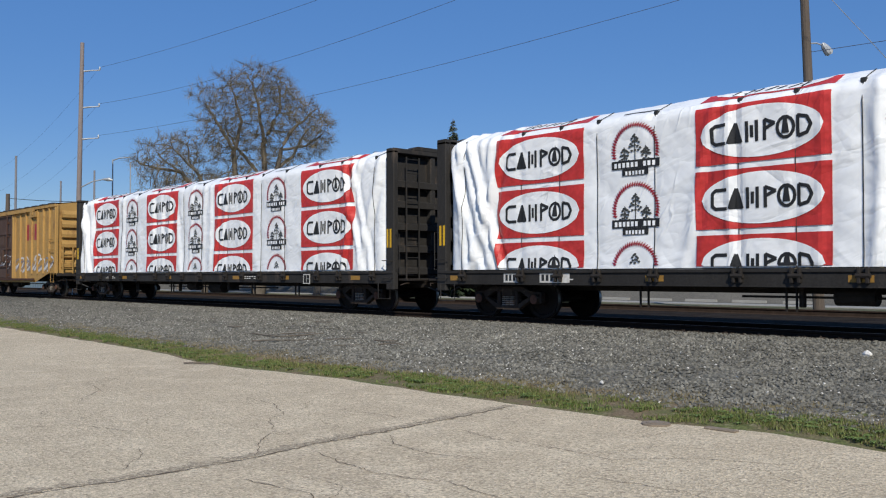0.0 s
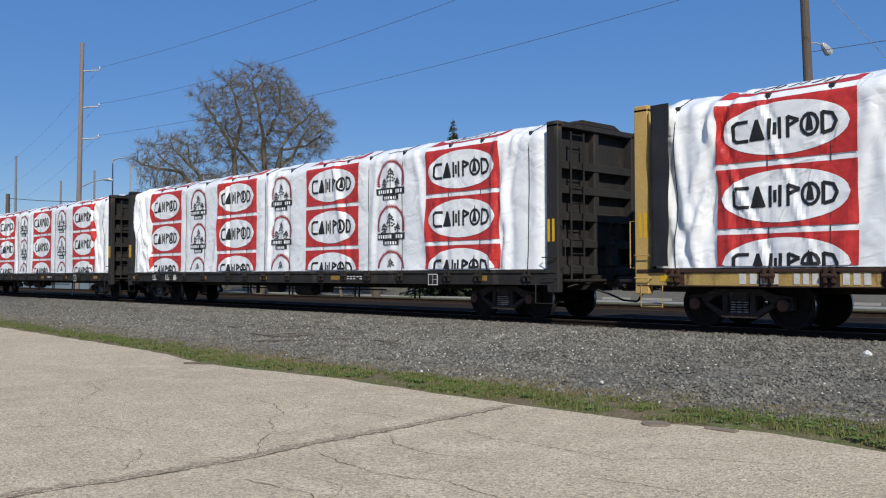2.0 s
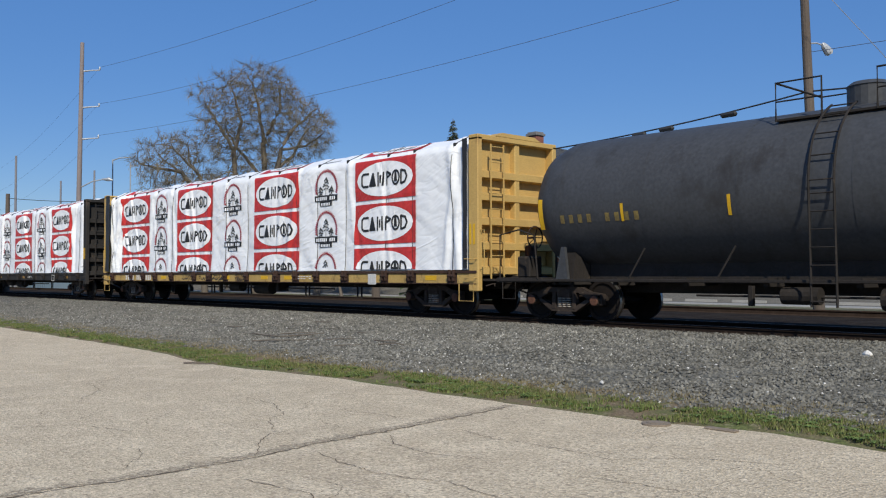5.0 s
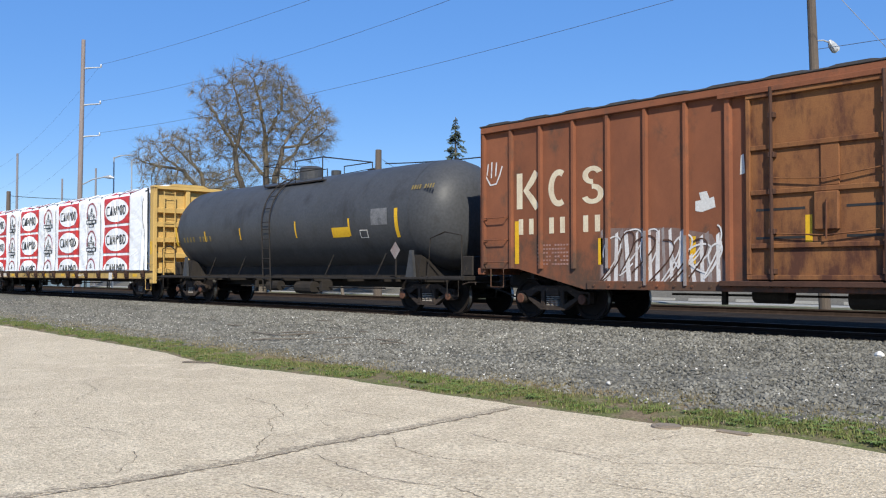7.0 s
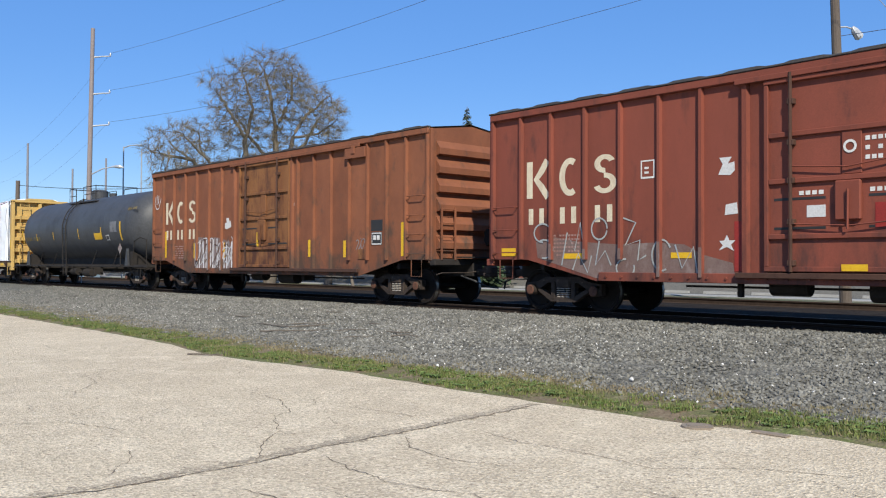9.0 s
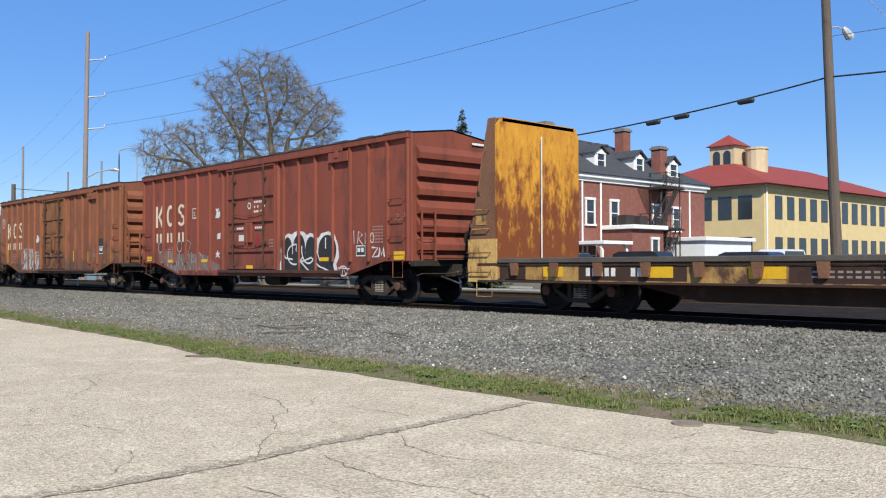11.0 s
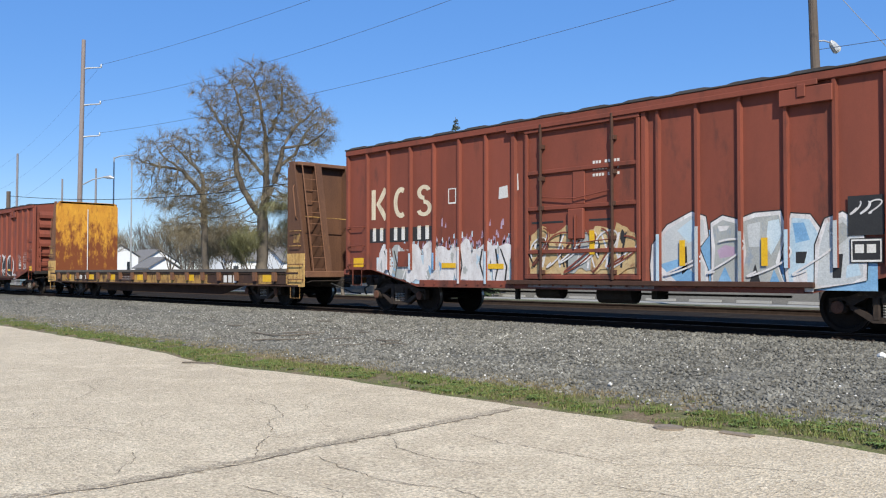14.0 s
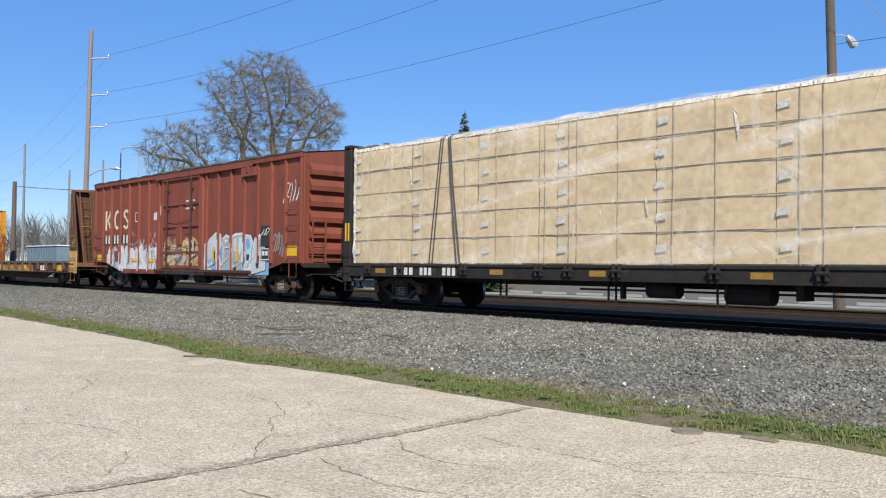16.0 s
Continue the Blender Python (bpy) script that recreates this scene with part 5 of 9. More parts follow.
for x, y in ((-2.7, -1.4), (0.4, -1.4), (3.1, -1.4), (3.1, 1.3)):
    part("porch_post", Shape().tube([(x, y, 0), (x, y, 2.6), (x - 0.3, y, 2.95)], 0.09, 8), M["trim"], po)
part("porch_door", Shape().box(0.0, 0.9, 0.1, 0.06, 1.9, 2.4), M["window"], house)
part("garage", Shape().box(0, 10.6, 0, 3.4, 17.5, 3.4), M["siding"], house, "white low side building")
part("garage_roof", Shape().box(-0.1, 10.4, 3.4, 3.7, 17.7, 3.7, 0.03), M["trim"], house)
fe = part("fire_escape", Shape().box(0.1, 6.9, 4.3, 1.7, 10.2, 4.4), M["iron"], house, "dark iron fire escape")
part("landing", Shape().box(0.1, 8.2, 7.4, 1.7, 10.4, 7.5), M["iron"], fe)
s = Shape()
for y in (7.0, 8.3, 10.1):
    for x in (0.2, 1.6):
        s.tube([(x, y, 0), (x, y, 8.6 if y > 7.5 else 5.4)], 0.05, 6)
part("frame", s, M["iron"], fe)
for (y0, z0), (y1, z1) in (((7.2, 4.4), (9.6, 7.5)), ((9.6, 4.3), (7.4, 0.6))):
    s = Shape()
    for x in (0.9, 1.6):
        s.tube([(x, y0, z0), (x, y1, z1)], 0.06, 6).tube([(x, y0, z0 + 0.95), (x, y1, z1 + 0.95)], 0.03, 6)
    for i in range(14):
        q = (i + 0.5) / 14
        s.box(0.9, y0 + (y1 - y0) * q - 0.11, z0 + (z1 - z0) * q, 1.6, y0 + (y1 - y0) * q + 0.11, z0 + (z1 - z0) * q + 0.03)
    part("stair", s, M["iron"], fe)
for z0, ya, yb in ((4.4, 6.9, 10.2), (7.5, 8.2, 10.4)):
    s = Shape()
    for z in (0.5, 1.0):
        s.tube([(1.68, ya, z0 + z), (1.68, yb, z0 + z)], 0.025, 5).tube([(0.1, ya, z0 + z), (1.68, ya, z0 + z)], 0.025, 5)
    for i in range(12):
        y = ya + (yb - ya) * i / 11
        s.tube([(1.68, y, z0), (1.68, y, z0 + 1.0)], 0.015, 4)
    part("railing", s, M["iron"], fe)

for y in (7.0, 8.3, 10.1):
    part("brace", Shape().tube([(0.2, y, 0.3), (1.6, y, 4.3)], 0.035, 5).tube([(1.6, y, 0.3), (0.2, y, 4.3)], 0.035, 5), M["iron"], fe)
for z in (4.28, 7.38):
    s = Shape()
    for i in range(12):
        s.box(0.1, 6.9 + i * 0.3, z - 0.1, 1.9, 7.0 + i * 0.3, z)
    part("landing_grate", s, M["iron"], fe)
for x in (1.55, 1.75):
    part("stair_side", Shape().prism([(6.2, 4.3), (6.5, 4.3), (9.3, 0.5), (9.0, 0.5)], x, x + 0.06, "yz"), M["iron"], fe)
    part("stair_side", Shape().prism([(7.2, 4.4), (7.5, 4.4), (9.9, 7.5), (9.6, 7.5)], x, x + 0.06, "yz"), M["iron"], fe)

# tan hall with a red roof and a bell tower
hall = thing("hall", "two-storey tan hall with red hipped roof and small tower", "building", (-40.6, 77.0, 0))
part("wall", Shape().box(-16, 0, 0, 0, 34, 9.0), M["yellow_wall"], hall)
part("cornice", Shape().box(-16.2, -0.2, 8.8, 0.2, 34.2, 9.1, 0.03), M["tan_wall"], hall)
part("roof", Shape().add([(-16.9, -0.9, 9.1), (0.9, -0.9, 9.1), (0.9, 34.9, 9.1), (-16.9, 34.9, 9.1), (-8, 7.5, 12.6), (-8, 26, 12.6)], [(0, 1, 4), (1, 2, 5, 4), (2, 3, 5), (3, 0, 4, 5), (3, 2, 1, 0)]), M["red_roof"], hall)
for z, h in ((5.9, 2.2), (1.9, 2.3)):
    for i in range(7):
        part("window", Shape().box(-15.2 + i * 2.1, -0.05, z, -13.8 + i * 2.1, 0.02, z + h), M["window"], hall)
    for i in range(13):
        part("window", Shape().box(-0.02, 2.0 + i * 2.4, z, 0.05, 3.4 + i * 2.4, z + h), M["window"], hall)
part("downpipe", Shape().tube([(0.1, 0.3, 8.9), (0.1, 0.3, 0)], 0.08, 8), M["trim"], hall)
tw = part("tower", Shape().box(-9.2, 6.0, 9.0, -6.4, 8.8, 13.9), M["tan_wall"], hall, "square tan bell tower")
part("tower_roof", Shape().add([(-9.5, 5.7, 13.9), (-6.1, 5.7, 13.9), (-6.1, 9.1, 13.9), (-9.5, 9.1, 13.9), (-7.8, 7.4, 15.2)], [(0, 1, 4), (1, 2, 4), (2, 3, 4), (3, 0, 4), (3, 2, 1, 0)]), M["red_roof"], tw)
for x in (-8.8, -7.6):
    part("arch", Shape().prism([(x, 11.2), (x + 0.8, 11.2), (x + 0.8, 13.0)] + [(x + 0.4 + 0.4 * math.cos(a), 13.0 + 0.4 * math.sin(a)) for a in span(0.3, 2.84, 6)] + [(x, 13.0)], 5.97, 6.02), M["window"], tw)
part("side_stack", Shape().tube([(-5.0, 8, 9.5), (-5.0, 8, 13.4)], 1.1, 14).tube([(-5.0, 8, 13.4), (-5.0, 8, 13.6)], 1.2, 14), M["tan_wall"], hall, "round tan stack beside the tower")
part("roof_vent", Shape().tube([(-12, 3, 10), (-12, 3, 11.2), (-12, 3, 11.6)], [0.5, 0.5, 0.2], 12), M["sign_red"], hall)


def small_house(label, at, w, d, h, m, turn=0):
    b = thing("house", label, "house", at, "far houses", turn)
    part("wall", Shape().box(-w / 2, -d / 2, 0, w / 2, d / 2, h), m, b)
    part("roof", Shape().prism([(-d / 2 - 0.4, h - 0.1), (0, h + d * 0.32), (d / 2 + 0.4, h - 0.1), (d / 2 + 0.4, h + 0.08), (0, h + d * 0.32 + 0.2), (-d / 2 - 0.4, h + 0.08)], -w / 2 - 0.4, w / 2 + 0.4, "yz"), M["roof_grey"], b)
    part("gable", Shape().prism([(-d / 2, h), (d / 2, h), (0, h + d * 0.32)], -w / 2, w / 2, "yz"), m, b)
    for x in (-w * 0.28, w * 0.22):
        part("window", Shape().box(x - 0.45, -d / 2 - 0.04, h * 0.35, x + 0.45, -d / 2 + 0.01, h * 0.75), M["window"], b)
    for y in (-d * 0.2, d * 0.25):
        part("window", Shape().box(w / 2 - 0.01, y - 0.4, h * 0.4, w / 2 + 0.04, y + 0.4, h * 0.8), M["window"], b)


small_house("white two-storey house with grey roof", (-164.0, 66.0, -0.1), 9.5, 7, 4.8, M["siding"])
small_house("small white garage beside a house", (-147.0, 67.5, -0.1), 5.5, 5.5, 2.6, M["siding"])
small_house("cream gabled house with dark roof", (-131.0, 74.0, -0.1), 8, 7.5, 3.9, M["siding"], 90)
small_house("white gabled house with dark roof", (-122.0, 78.5, -0.1), 7, 7, 3.6, M["siding"], 90)
small_house("pale grey gabled house", (-171.0, 77.0, -0.1), 9, 8, 3.8, M["siding"])
small_house("white two-storey house behind the trees", (-103.0, 90.0, -0.1), 14.0, 7.5, 6.0, M["siding"])
bx = thing("storage_shed", "low blue-grey ribbed steel shed with white roof", "shed", (-93.4, 31.9, -0.05))
body = part("body", Shape().box(-4.6, -1.9, 0, 4.6, 1.9, 3.4, 0.03), M["car_blue_box"], bx)
for i in range(18):
    part("rib", Shape().box(-4.5 + i * 0.51, -1.95, 0.15, -4.3 + i * 0.51, -1.9, 3.3), M["car_blue_box"], body)
part("roof", Shape().box(-4.7, -2.0, 3.4, 4.7, 2.0, 3.52, 0.02), M["snow_paint"], bx)
sg = thing("stop_sign", "red octagonal sign on a thin post", "road sign", (-51.6, 18.6, 0.2))
part("post", Shape().tube([(0, 0, 0), (0, 0, 2.6)], 0.03, 6), M["galv"], sg)
part("plate", Shape().tube([(0.02, -0.03, 2.3), (0.04, -0.05, 2.3)], 0.26, 8), M["sign_red"], sg)
part("lettering_bar", Shape().box(-0.12, -0.06, 2.25, 0.2, -0.055, 2.35), M["trim"], sg)


def vehicle(label, at, m, turn=0, length=4.7, tall=1.75, group="parked vehicles"):
    v = thing("parked_car", label, "car", at, group, turn)
    h = length / 2
    prof = [(-h, 0.35), (h, 0.35), (h, 0.75), (h * 0.93, 0.95), (h * 0.55, 1.02), (h * 0.3, tall - 0.05), (h * 0.2, tall), (-h * 0.75, tall), (-h * 0.92, tall - 0.15), (-h * 0.98, 1.0), (-h, 0.9)]
    part("body", Shape().prism(prof, -0.88, 0.88), m, v)
    for y in (-0.885, 0.87):
        part("window", Shape().prism([(-h * 0.85, 1.02), (h * 0.46, 1.02), (h * 0.27, tall - 0.12), (-h * 0.78, tall - 0.12)], y, y + 0.015), M["window"], v)
    for x in (-h * 0.62, h * 0.62):
        for y in (-0.9, 0.7):
            w = part("wheel", Shape().tube([(x, y, 0.34), (x, y + 0.2, 0.34)], 0.34, 16), M["tyre"], v)
            part("rim", Shape().tube([(x, y - 0.01, 0.34), (x, y + 0.21, 0.34)], 0.2, 12), M["galv"], w)
    part("headlight", Shape().box(h - 0.05, -0.8, 0.68, h + 0.01, -0.5, 0.82), M["trim"], v)
    part("headlight", Shape().box(h - 0.05, 0.5, 0.68, h + 0.01, 0.8, 0.82), M["trim"], v)


vehicle("dark sport utility vehicle parked by the porch", (-36.0, 43.8, 0.6), M["car_black"], 5)
vehicle("dark sport utility vehicle parked in the lot", (-31.3, 45.6, 0.6), M["car_black"], 2, 4.9, 1.8)
vehicle("navy estate car parked in the lot", (-24.8, 46.8, 0.6), M["car_blue"], 0, 4.9, 1.7)
vehicle("dark saloon car parked beside the house", (-40.8, 43.6, 0.6), M["car_blue"], 0, 4.6, 1.45)
vehicle("dark saloon car parked at the lot's end", (-19.5, 48.5, 0.6), M["car_black"], 90, 4.6, 1.5)
vehicle("black pickup parked behind the pole", (-46.5, 44.0, 0.6), M["car_black"], 10, 5.2, 1.75)
vehicle("white van parked in the lot", (-29.0, 58.0, 0.6), M["car_white"], 90, 5.0, 2.0)

# far woods as a low uneven belt
rng = np.random.default_rng(5)
fw = Shape()
R2 = random.Random(12)
for i in range(3000):
    a = R2.uniform(95, 186)
    dist = R2.uniform(205, 310)
    x, y = dist * math.cos(radians(a)), dist * math.sin(radians(a))
    h = R2.uniform(8, 13) * dist / 200
    w = R2.uniform(1.2, 3.0)
    fw.add([(x - 0.14, y, -1), (x + 0.14, y, -1), (x + 0.05, y, h * 0.8), (x - 0.05, y, h * 0.8)], [(0, 1, 2, 3)])
    for k in range(16):
        z = h * R2.uniform(0.2, 0.75)
        q, r, top = R2.uniform(-w, w), R2.uniform(-w, w), min(h, z + h * R2.uniform(0.12, 0.4))
        fw.add([(x, y, z), (x + q * 0.55, y + r * 0.5, z + (top - z) * 0.45), (x + q, y + r, top), (x + q * 0.5 + 0.11, y + r * 0.5, z + (top - z) * 0.5)], [(0, 1, 2, 3)])
me = bpy.data.meshes.new("far_woods")
me.from_pydata(fw.v, [], fw.f)
me.materials.append(M["far_wood"])
tagged(new("far_woods", me), "belt of bare hazy woods on the horizon", "woods", kind="stuff")

# lying on the ballast
for line in ([(-18.1, 10.64), (-17.4, 10.58), (-16.8, 10.6), (-16.5, 11.0), (-16.26, 11.41)], [(-15.53, 11.82), (-15.23, 11.84)], [(-13.98, 11.07), (-13.7, 11.1), (-13.45, 11.22)], [(-18.71, 12.87), (-18.13, 12.93)], [(-20.5, 11.3), (-20.1, 11.28), (-19.87, 11.42)], [(-23.1, 12.2), (-23.0, 12.3)]):
    tagged(part("stick", Shape().tube([(x, y, ground_z(y) + 0.075 + 0.01 * hill(x * 5, y)) for x, y in line], [0.016] * (len(line) - 1) + [0.009], 6), M["bark"]), "dark weathered stick lying on the ballast", "twig", "sticks on the ballast")

# on the paving
mh = part("drain_cover", Shape().tube([(0, 0, -0.01), (0, 0, 0.02)], 0.15, 24).tube([(0, 0, 0.02), (0, 0, 0.026)], 0.1, 20), M["iron_cover"], at=(-4.85, 7.62, 0))
tagged(mh, "rusty round iron cover at the paving's edge", "drain cover")
pl = part("iron_plate", Shape().box(-0.17, -0.05, 0, 0.17, 0.05, 0.02, 0.006), M["iron_cover"], at=(-4.2, 7.8, 0))
tagged(pl, "small rusty iron plate on the paving", "metal plate")
tagged(part("stick", Shape().tube([(-14.25, 6.98, 0.015), (-14.0, 7.05, 0.03), (-13.8, 7.2, 0.02), (-13.6, 7.22, 0.05)], [0.014, 0.016, 0.012, 0.006], 6), M["bark"]), "broken dark twig on the paving", "twig")
for pts, r in (([(-16.7, 9.8), (-16.3, 10.05), (-15.9, 10.45), (-15.5, 10.7)], 0.018), ([(-15.3, 10.75), (-15.0, 10.95), (-14.8, 11.2)], 0.012), ([(-13.5, 10.8), (-13.2, 10.95), (-12.95, 11.0)], 0.016), ([(-17.4, 11.0), (-17.0, 11.2), (-16.7, 11.5)], 0.014), ([(-14.2, 10.2), (-13.9, 10.35), (-13.8, 10.6)], 0.01)):
    s = Shape().tube([(x, y, ground_z(y) + 0.055 + 0.02 * (i % 2)) for i, (x, y) in enumerate(pts)], [r * (1 - 0.2 * i) for i in range(len(pts))], 6)
    tagged(part("branch", s, M["bark"]), "dead dark branch lying on the ballast", "branch", "branches on the ballast")
for x, y, r in ((-4.95, 13.3, 0.075), (-6.9, 9.4, 0.035), (-9.8, 8.7, 0.03)):
    s = Shape().tube([(-r, 0, 0.0), (-r * 0.6, 0.01, 0.0), (0, 0, 0.01), (r * 0.7, -0.01, 0.0), (r, 0, 0)], [r * 0.2, r * 0.6, r * 0.75, r * 0.5, r * 0.15], 7)
    tagged(part("white_rock", s, M["stone_white"], at=(x, y, ground_z(y) + 0.05)), "pale limestone lump on the ballast", "rock", "pale rocks")

# ---- the train ----
# in a car's own space: x along it, y from -1.5 (the side towards the viewer) to 1.5, z from the top of the rails
ROLLING, WHEELS = [], []
WR = 0.45

s = Shape()
prof = [(0.0, 0.13), (WR - 0.1, 0.03), (WR - 0.07, 0.055), (WR, 0.06), (WR + 0.025, 0.05)]
for side in (-1, 1):
    k = 28
    rings = [(0.05, 0.1), (0.12, 0.1), (0.14, 0.03), (WR - 0.1, 0.025), (WR - 0.07, 0.065), (WR, 0.065), (WR, -0.045), (WR + 0.025, -0.05), (WR + 0.025, -0.07), (WR - 0.08, -0.07), (0.14, -0.04), (0.05, -0.06)]
    v = [(r * math.cos(2 * math.pi * i / k), side * (0.755 + h), r * math.sin(2 * math.pi * i / k)) for r, h in rings for i in range(k)]
    f = [(a * k + i, a * k + (i + 1) % k, (a + 1) * k + (i + 1) % k, (a + 1) * k + i) for a in range(len(rings) - 1) for i in range(k)]
    s.add(v, f)
s.tube([(0, -1.06, 0), (0, 1.06, 0)], 0.08, 12)
wheel_me = s.mesh("wheelset", M["wheel"])
s = Shape()
for side in (-1, 1):
    k = 28
    v = [((WR + 0.002) * math.cos(2 * math.pi * i / k), side * (0.755 + h), (WR + 0.002) * math.sin(2 * math.pi * i / k)) for h in (-0.035, 0.055) for i in range(k)]
    s.add(v, [(i, (i + 1) % k, k + (i + 1) % k, k + i) for i in range(k)])
    for a in range(3):
        q = a * 2.094
        s.tube([(0.045 * math.cos(q), side * 1.1, 0.045 * math.sin(q)), (0.045 * math.cos(q), side * 1.125, 0.045 * math.sin(q))], 0.016, 6)
tread_me = s.mesh("tread", M["tread"])

s = Shape()
upper = [(-1.06, 0.36), (-1.06, 0.6), (-0.72, 0.64), (-0.48, 0.74), (0.48, 0.74), (0.72, 0.64), (1.06, 0.6), (1.06, 0.36), (0.98, 0.36), (0.98, 0.5), (0.74, 0.5), (0.7, 0.46), (0.42, 0.62), (-0.42, 0.62), (-0.7, 0.46), (-0.74, 0.5), (-0.98, 0.5), (-0.98, 0.36)]
lower = [(-0.74, 0.5), (-0.7, 0.42), (-0.34, 0.2), (0.34, 0.2), (0.7, 0.42), (0.74, 0.5), (0.6, 0.46), (0.3, 0.3), (-0.3, 0.3), (-0.6, 0.46)]
s.prism(upper, -0.07, 0.07).prism(lower, -0.07, 0.07)
s.box(-0.34, -0.08, 0.24, -0.22, 0.08, 0.66, 0.02).box(0.22, -0.08, 0.24, 0.34, 0.08, 0.66, 0.02)
for x in (-0.89, 0.89):
    s.tube([(x, -0.14, WR), (x, 0.05, WR)], 0.115, 14).box(x - 0.13, -0.07, WR + 0.04, x + 0.13, 0.07, WR + 0.13, 0.015)
frame_me = s.mesh("side_frame", M["truck"])
s = Shape()
for x in (-0.13, 0, 0.13):
    for i in range(5):
        s.tube([(x, 0, 0.3 + i * 0.045), (x, 0, 0.322 + i * 0.045)], 0.055, 8)
spring_me = s.mesh("springs", M["spring"])
cap_me = Shape().tube([(0, -0.16, 0), (0, -0.145, 0), (0, -0.06, 0)], [0.09, 0.112, 0.112], 14).tube([(0, -0.165, 0), (0, -0.155, 0)], 0.045, 6).mesh("bearing_cap", M["bearing"])


def truck(car, x):
    b = part("truck", Shape().box(-0.2, -1.08, 0.5, 0.2, 1.08, 0.72, 0.03).box(-0.35, -0.5, 0.6, 0.35, 0.5, 0.86, 0.03), M["truck"], car, at=(x, 0, 0))
    for side in (-1, 1):
        f = part("side_frame", frame_me, None, b, at=(0, side * 1.0, 0))
        if side > 0:
            f.rotation_euler = (0, 0, math.pi)
        part("springs", spring_me, None, b, at=(0, side * 1.03, 0))
        for dx in (-0.89, 0.89):
            q = part("bearing_cap", cap_me, None, b, at=(dx, side * 1.0, WR))
            q.rotation_euler = (0, 0, math.pi if side > 0 else 0)
    for dx in (-0.89, 0.89):
        w = part("wheelset", wheel_me, None, b, at=(dx, 0, WR))
        t = part("running_surface", tread_me, None, b, at=(dx, 0, WR))
        WHEELS.append((w, dx))
        WHEELS.append((t, dx))


def car(name, label, category, x0, trucks, m, half, sill=(0.78, 1.0), deep=0.0):
    """Frame, couplers and trucks that every car has. half: from the middle to the striker."""
    c = thing(name, label, category)
    ROLLING.append((c, x0))
    s = Shape().box(-half, -0.18, sill[0] - 0.1, half, 0.18, sill[1], 0.02)
    for i in range(-4, 5):
        s.box(i * half / 5 - 0.05, -1.3, sill[1] - 0.16, i * half / 5 + 0.05, 1.3, sill[1], 0.0)
    part("centre_sill", s, M["car_dark"], c)
    for sgn in (-1, 1):
        s = Shape().box(min(sgn * half, sgn * (half + 0.42)), -0.08, 0.72, max(sgn * half, sgn * (half + 0.42)), 0.08, 0.9, 0.03)
        s.box(min(sgn * (half + 0.3), sgn * (half + 0.62)), -0.15, 0.68, max(sgn * (half + 0.3), sgn * (half + 0.62)), 0.14, 0.98, 0.05)
        part("coupler", s, M["truck"], c)
        s = Shape().tube([(sgn * (half - 0.1), -0.5, 0.72), (sgn * (half + 0.3), -0.42, 0.6), (sgn * (half + 0.55), -0.2, 0.45), (sgn * (half + 0.75), 0, 0.42)], 0.025, 6)
        part("air_hose", s, M["cable"], c)
        s = Shape().tube([(sgn * half, -1.45, 0.75), (sgn * (half + 0.12), -1.35, 0.8), (sgn * (half + 0.12), -0.5, 0.8), (sgn * (half + 0.4), -0.2, 0.86)], 0.014, 6)
        part("uncoupling_lever", s, M["truck"], c)
        truck(c, sgn * trucks)
    part("brake_gear", Shape().tube([(-1.6, -0.75, 0.62), (-0.9, -0.75, 0.62)], 0.16, 12).tube([(0.2, -0.8, 0.58), (1.1, -0.8, 0.58)], 0.19, 12).tube([(-3.4, -0.75, 0.6), (4.4, -0.7, 0.6)], 0.025, 6).box(1.6, -1.0, 0.5, 1.75, -0.6, 0.8, 0.01).box(-2.2, -0.95, 0.42, -2.1, -0.85, 0.8, 0.01), M["car_dark"], c)
    return c


def step(c, x, z, m, w=0.32, y=-1.47):
    part("step", Shape().tube([(x - w / 2, y, z), (x - w / 2, y, z - 0.42), (x + w / 2, y, z - 0.42), (x + w / 2, y, z)], 0.014, 6), m, c)


def ladder(parent, m, x0, x1, z0, z1, n, y=-1.56, rails=False, name="ladder"):
    for i in range(n):
        z = z0 + (z1 - z0) * i / (n - 1)
        part("ladder_rung", Shape().tube([(x0, y + 0.12, z), (x0, y, z), (x1, y, z), (x1, y + 0.12, z)], 0.014, 6), m, parent)


def disc(cx, cz, rx, rz, n=28, a0=0.0, a1=2 * math.pi):
    return [(cx + rx * math.cos(a0 + (a1 - a0) * i / n), cz + rz * math.sin(a0 + (a1 - a0) * i / n)) for i in range(n if a1 - a0 > 6.2 else n + 1)]


def sheet(outline, y, t=0.004):
    return Shape().prism(outline, y - t, y)


def rect(x0, z0, x1, z1):
    return [(x0, z0), (x1, z0), (x1, z1), (x0, z1)]


def stroke(pts, w, y, t=0.004, close=False):
    """A painted line of width w through points in the plane of a side."""
    s = Shape()
    pts = list(pts) + (list(pts[:2]) if close else [])
    v = []
    for i, (a, b) in enumerate(pts):
        p, q = pts[max(0, i - 1)], pts[min(len(pts) - 1, i + 1)]
        h = math.hypot(q[0] - p[0], q[1] - p[1]) or 1
        nx, nz = -(q[1] - p[1]) / h * w / 2, (q[0] - p[0]) / h * w / 2
        if close:
            nx, nz = nx * 1.35, nz * 1.35
        yy = y - t - 0.00012 * i
        v += [(a + nx, yy, b + nz), (a - nx, yy, b - nz)]
    return s.add(v, [(2 * i, 2 * i + 2, 2 * i + 3, 2 * i + 1) for i in range(len(pts) - 1)])


def merge(*shapes):
    s = Shape()
    for k in shapes:
        s.add(k.v, k.f)
    return s


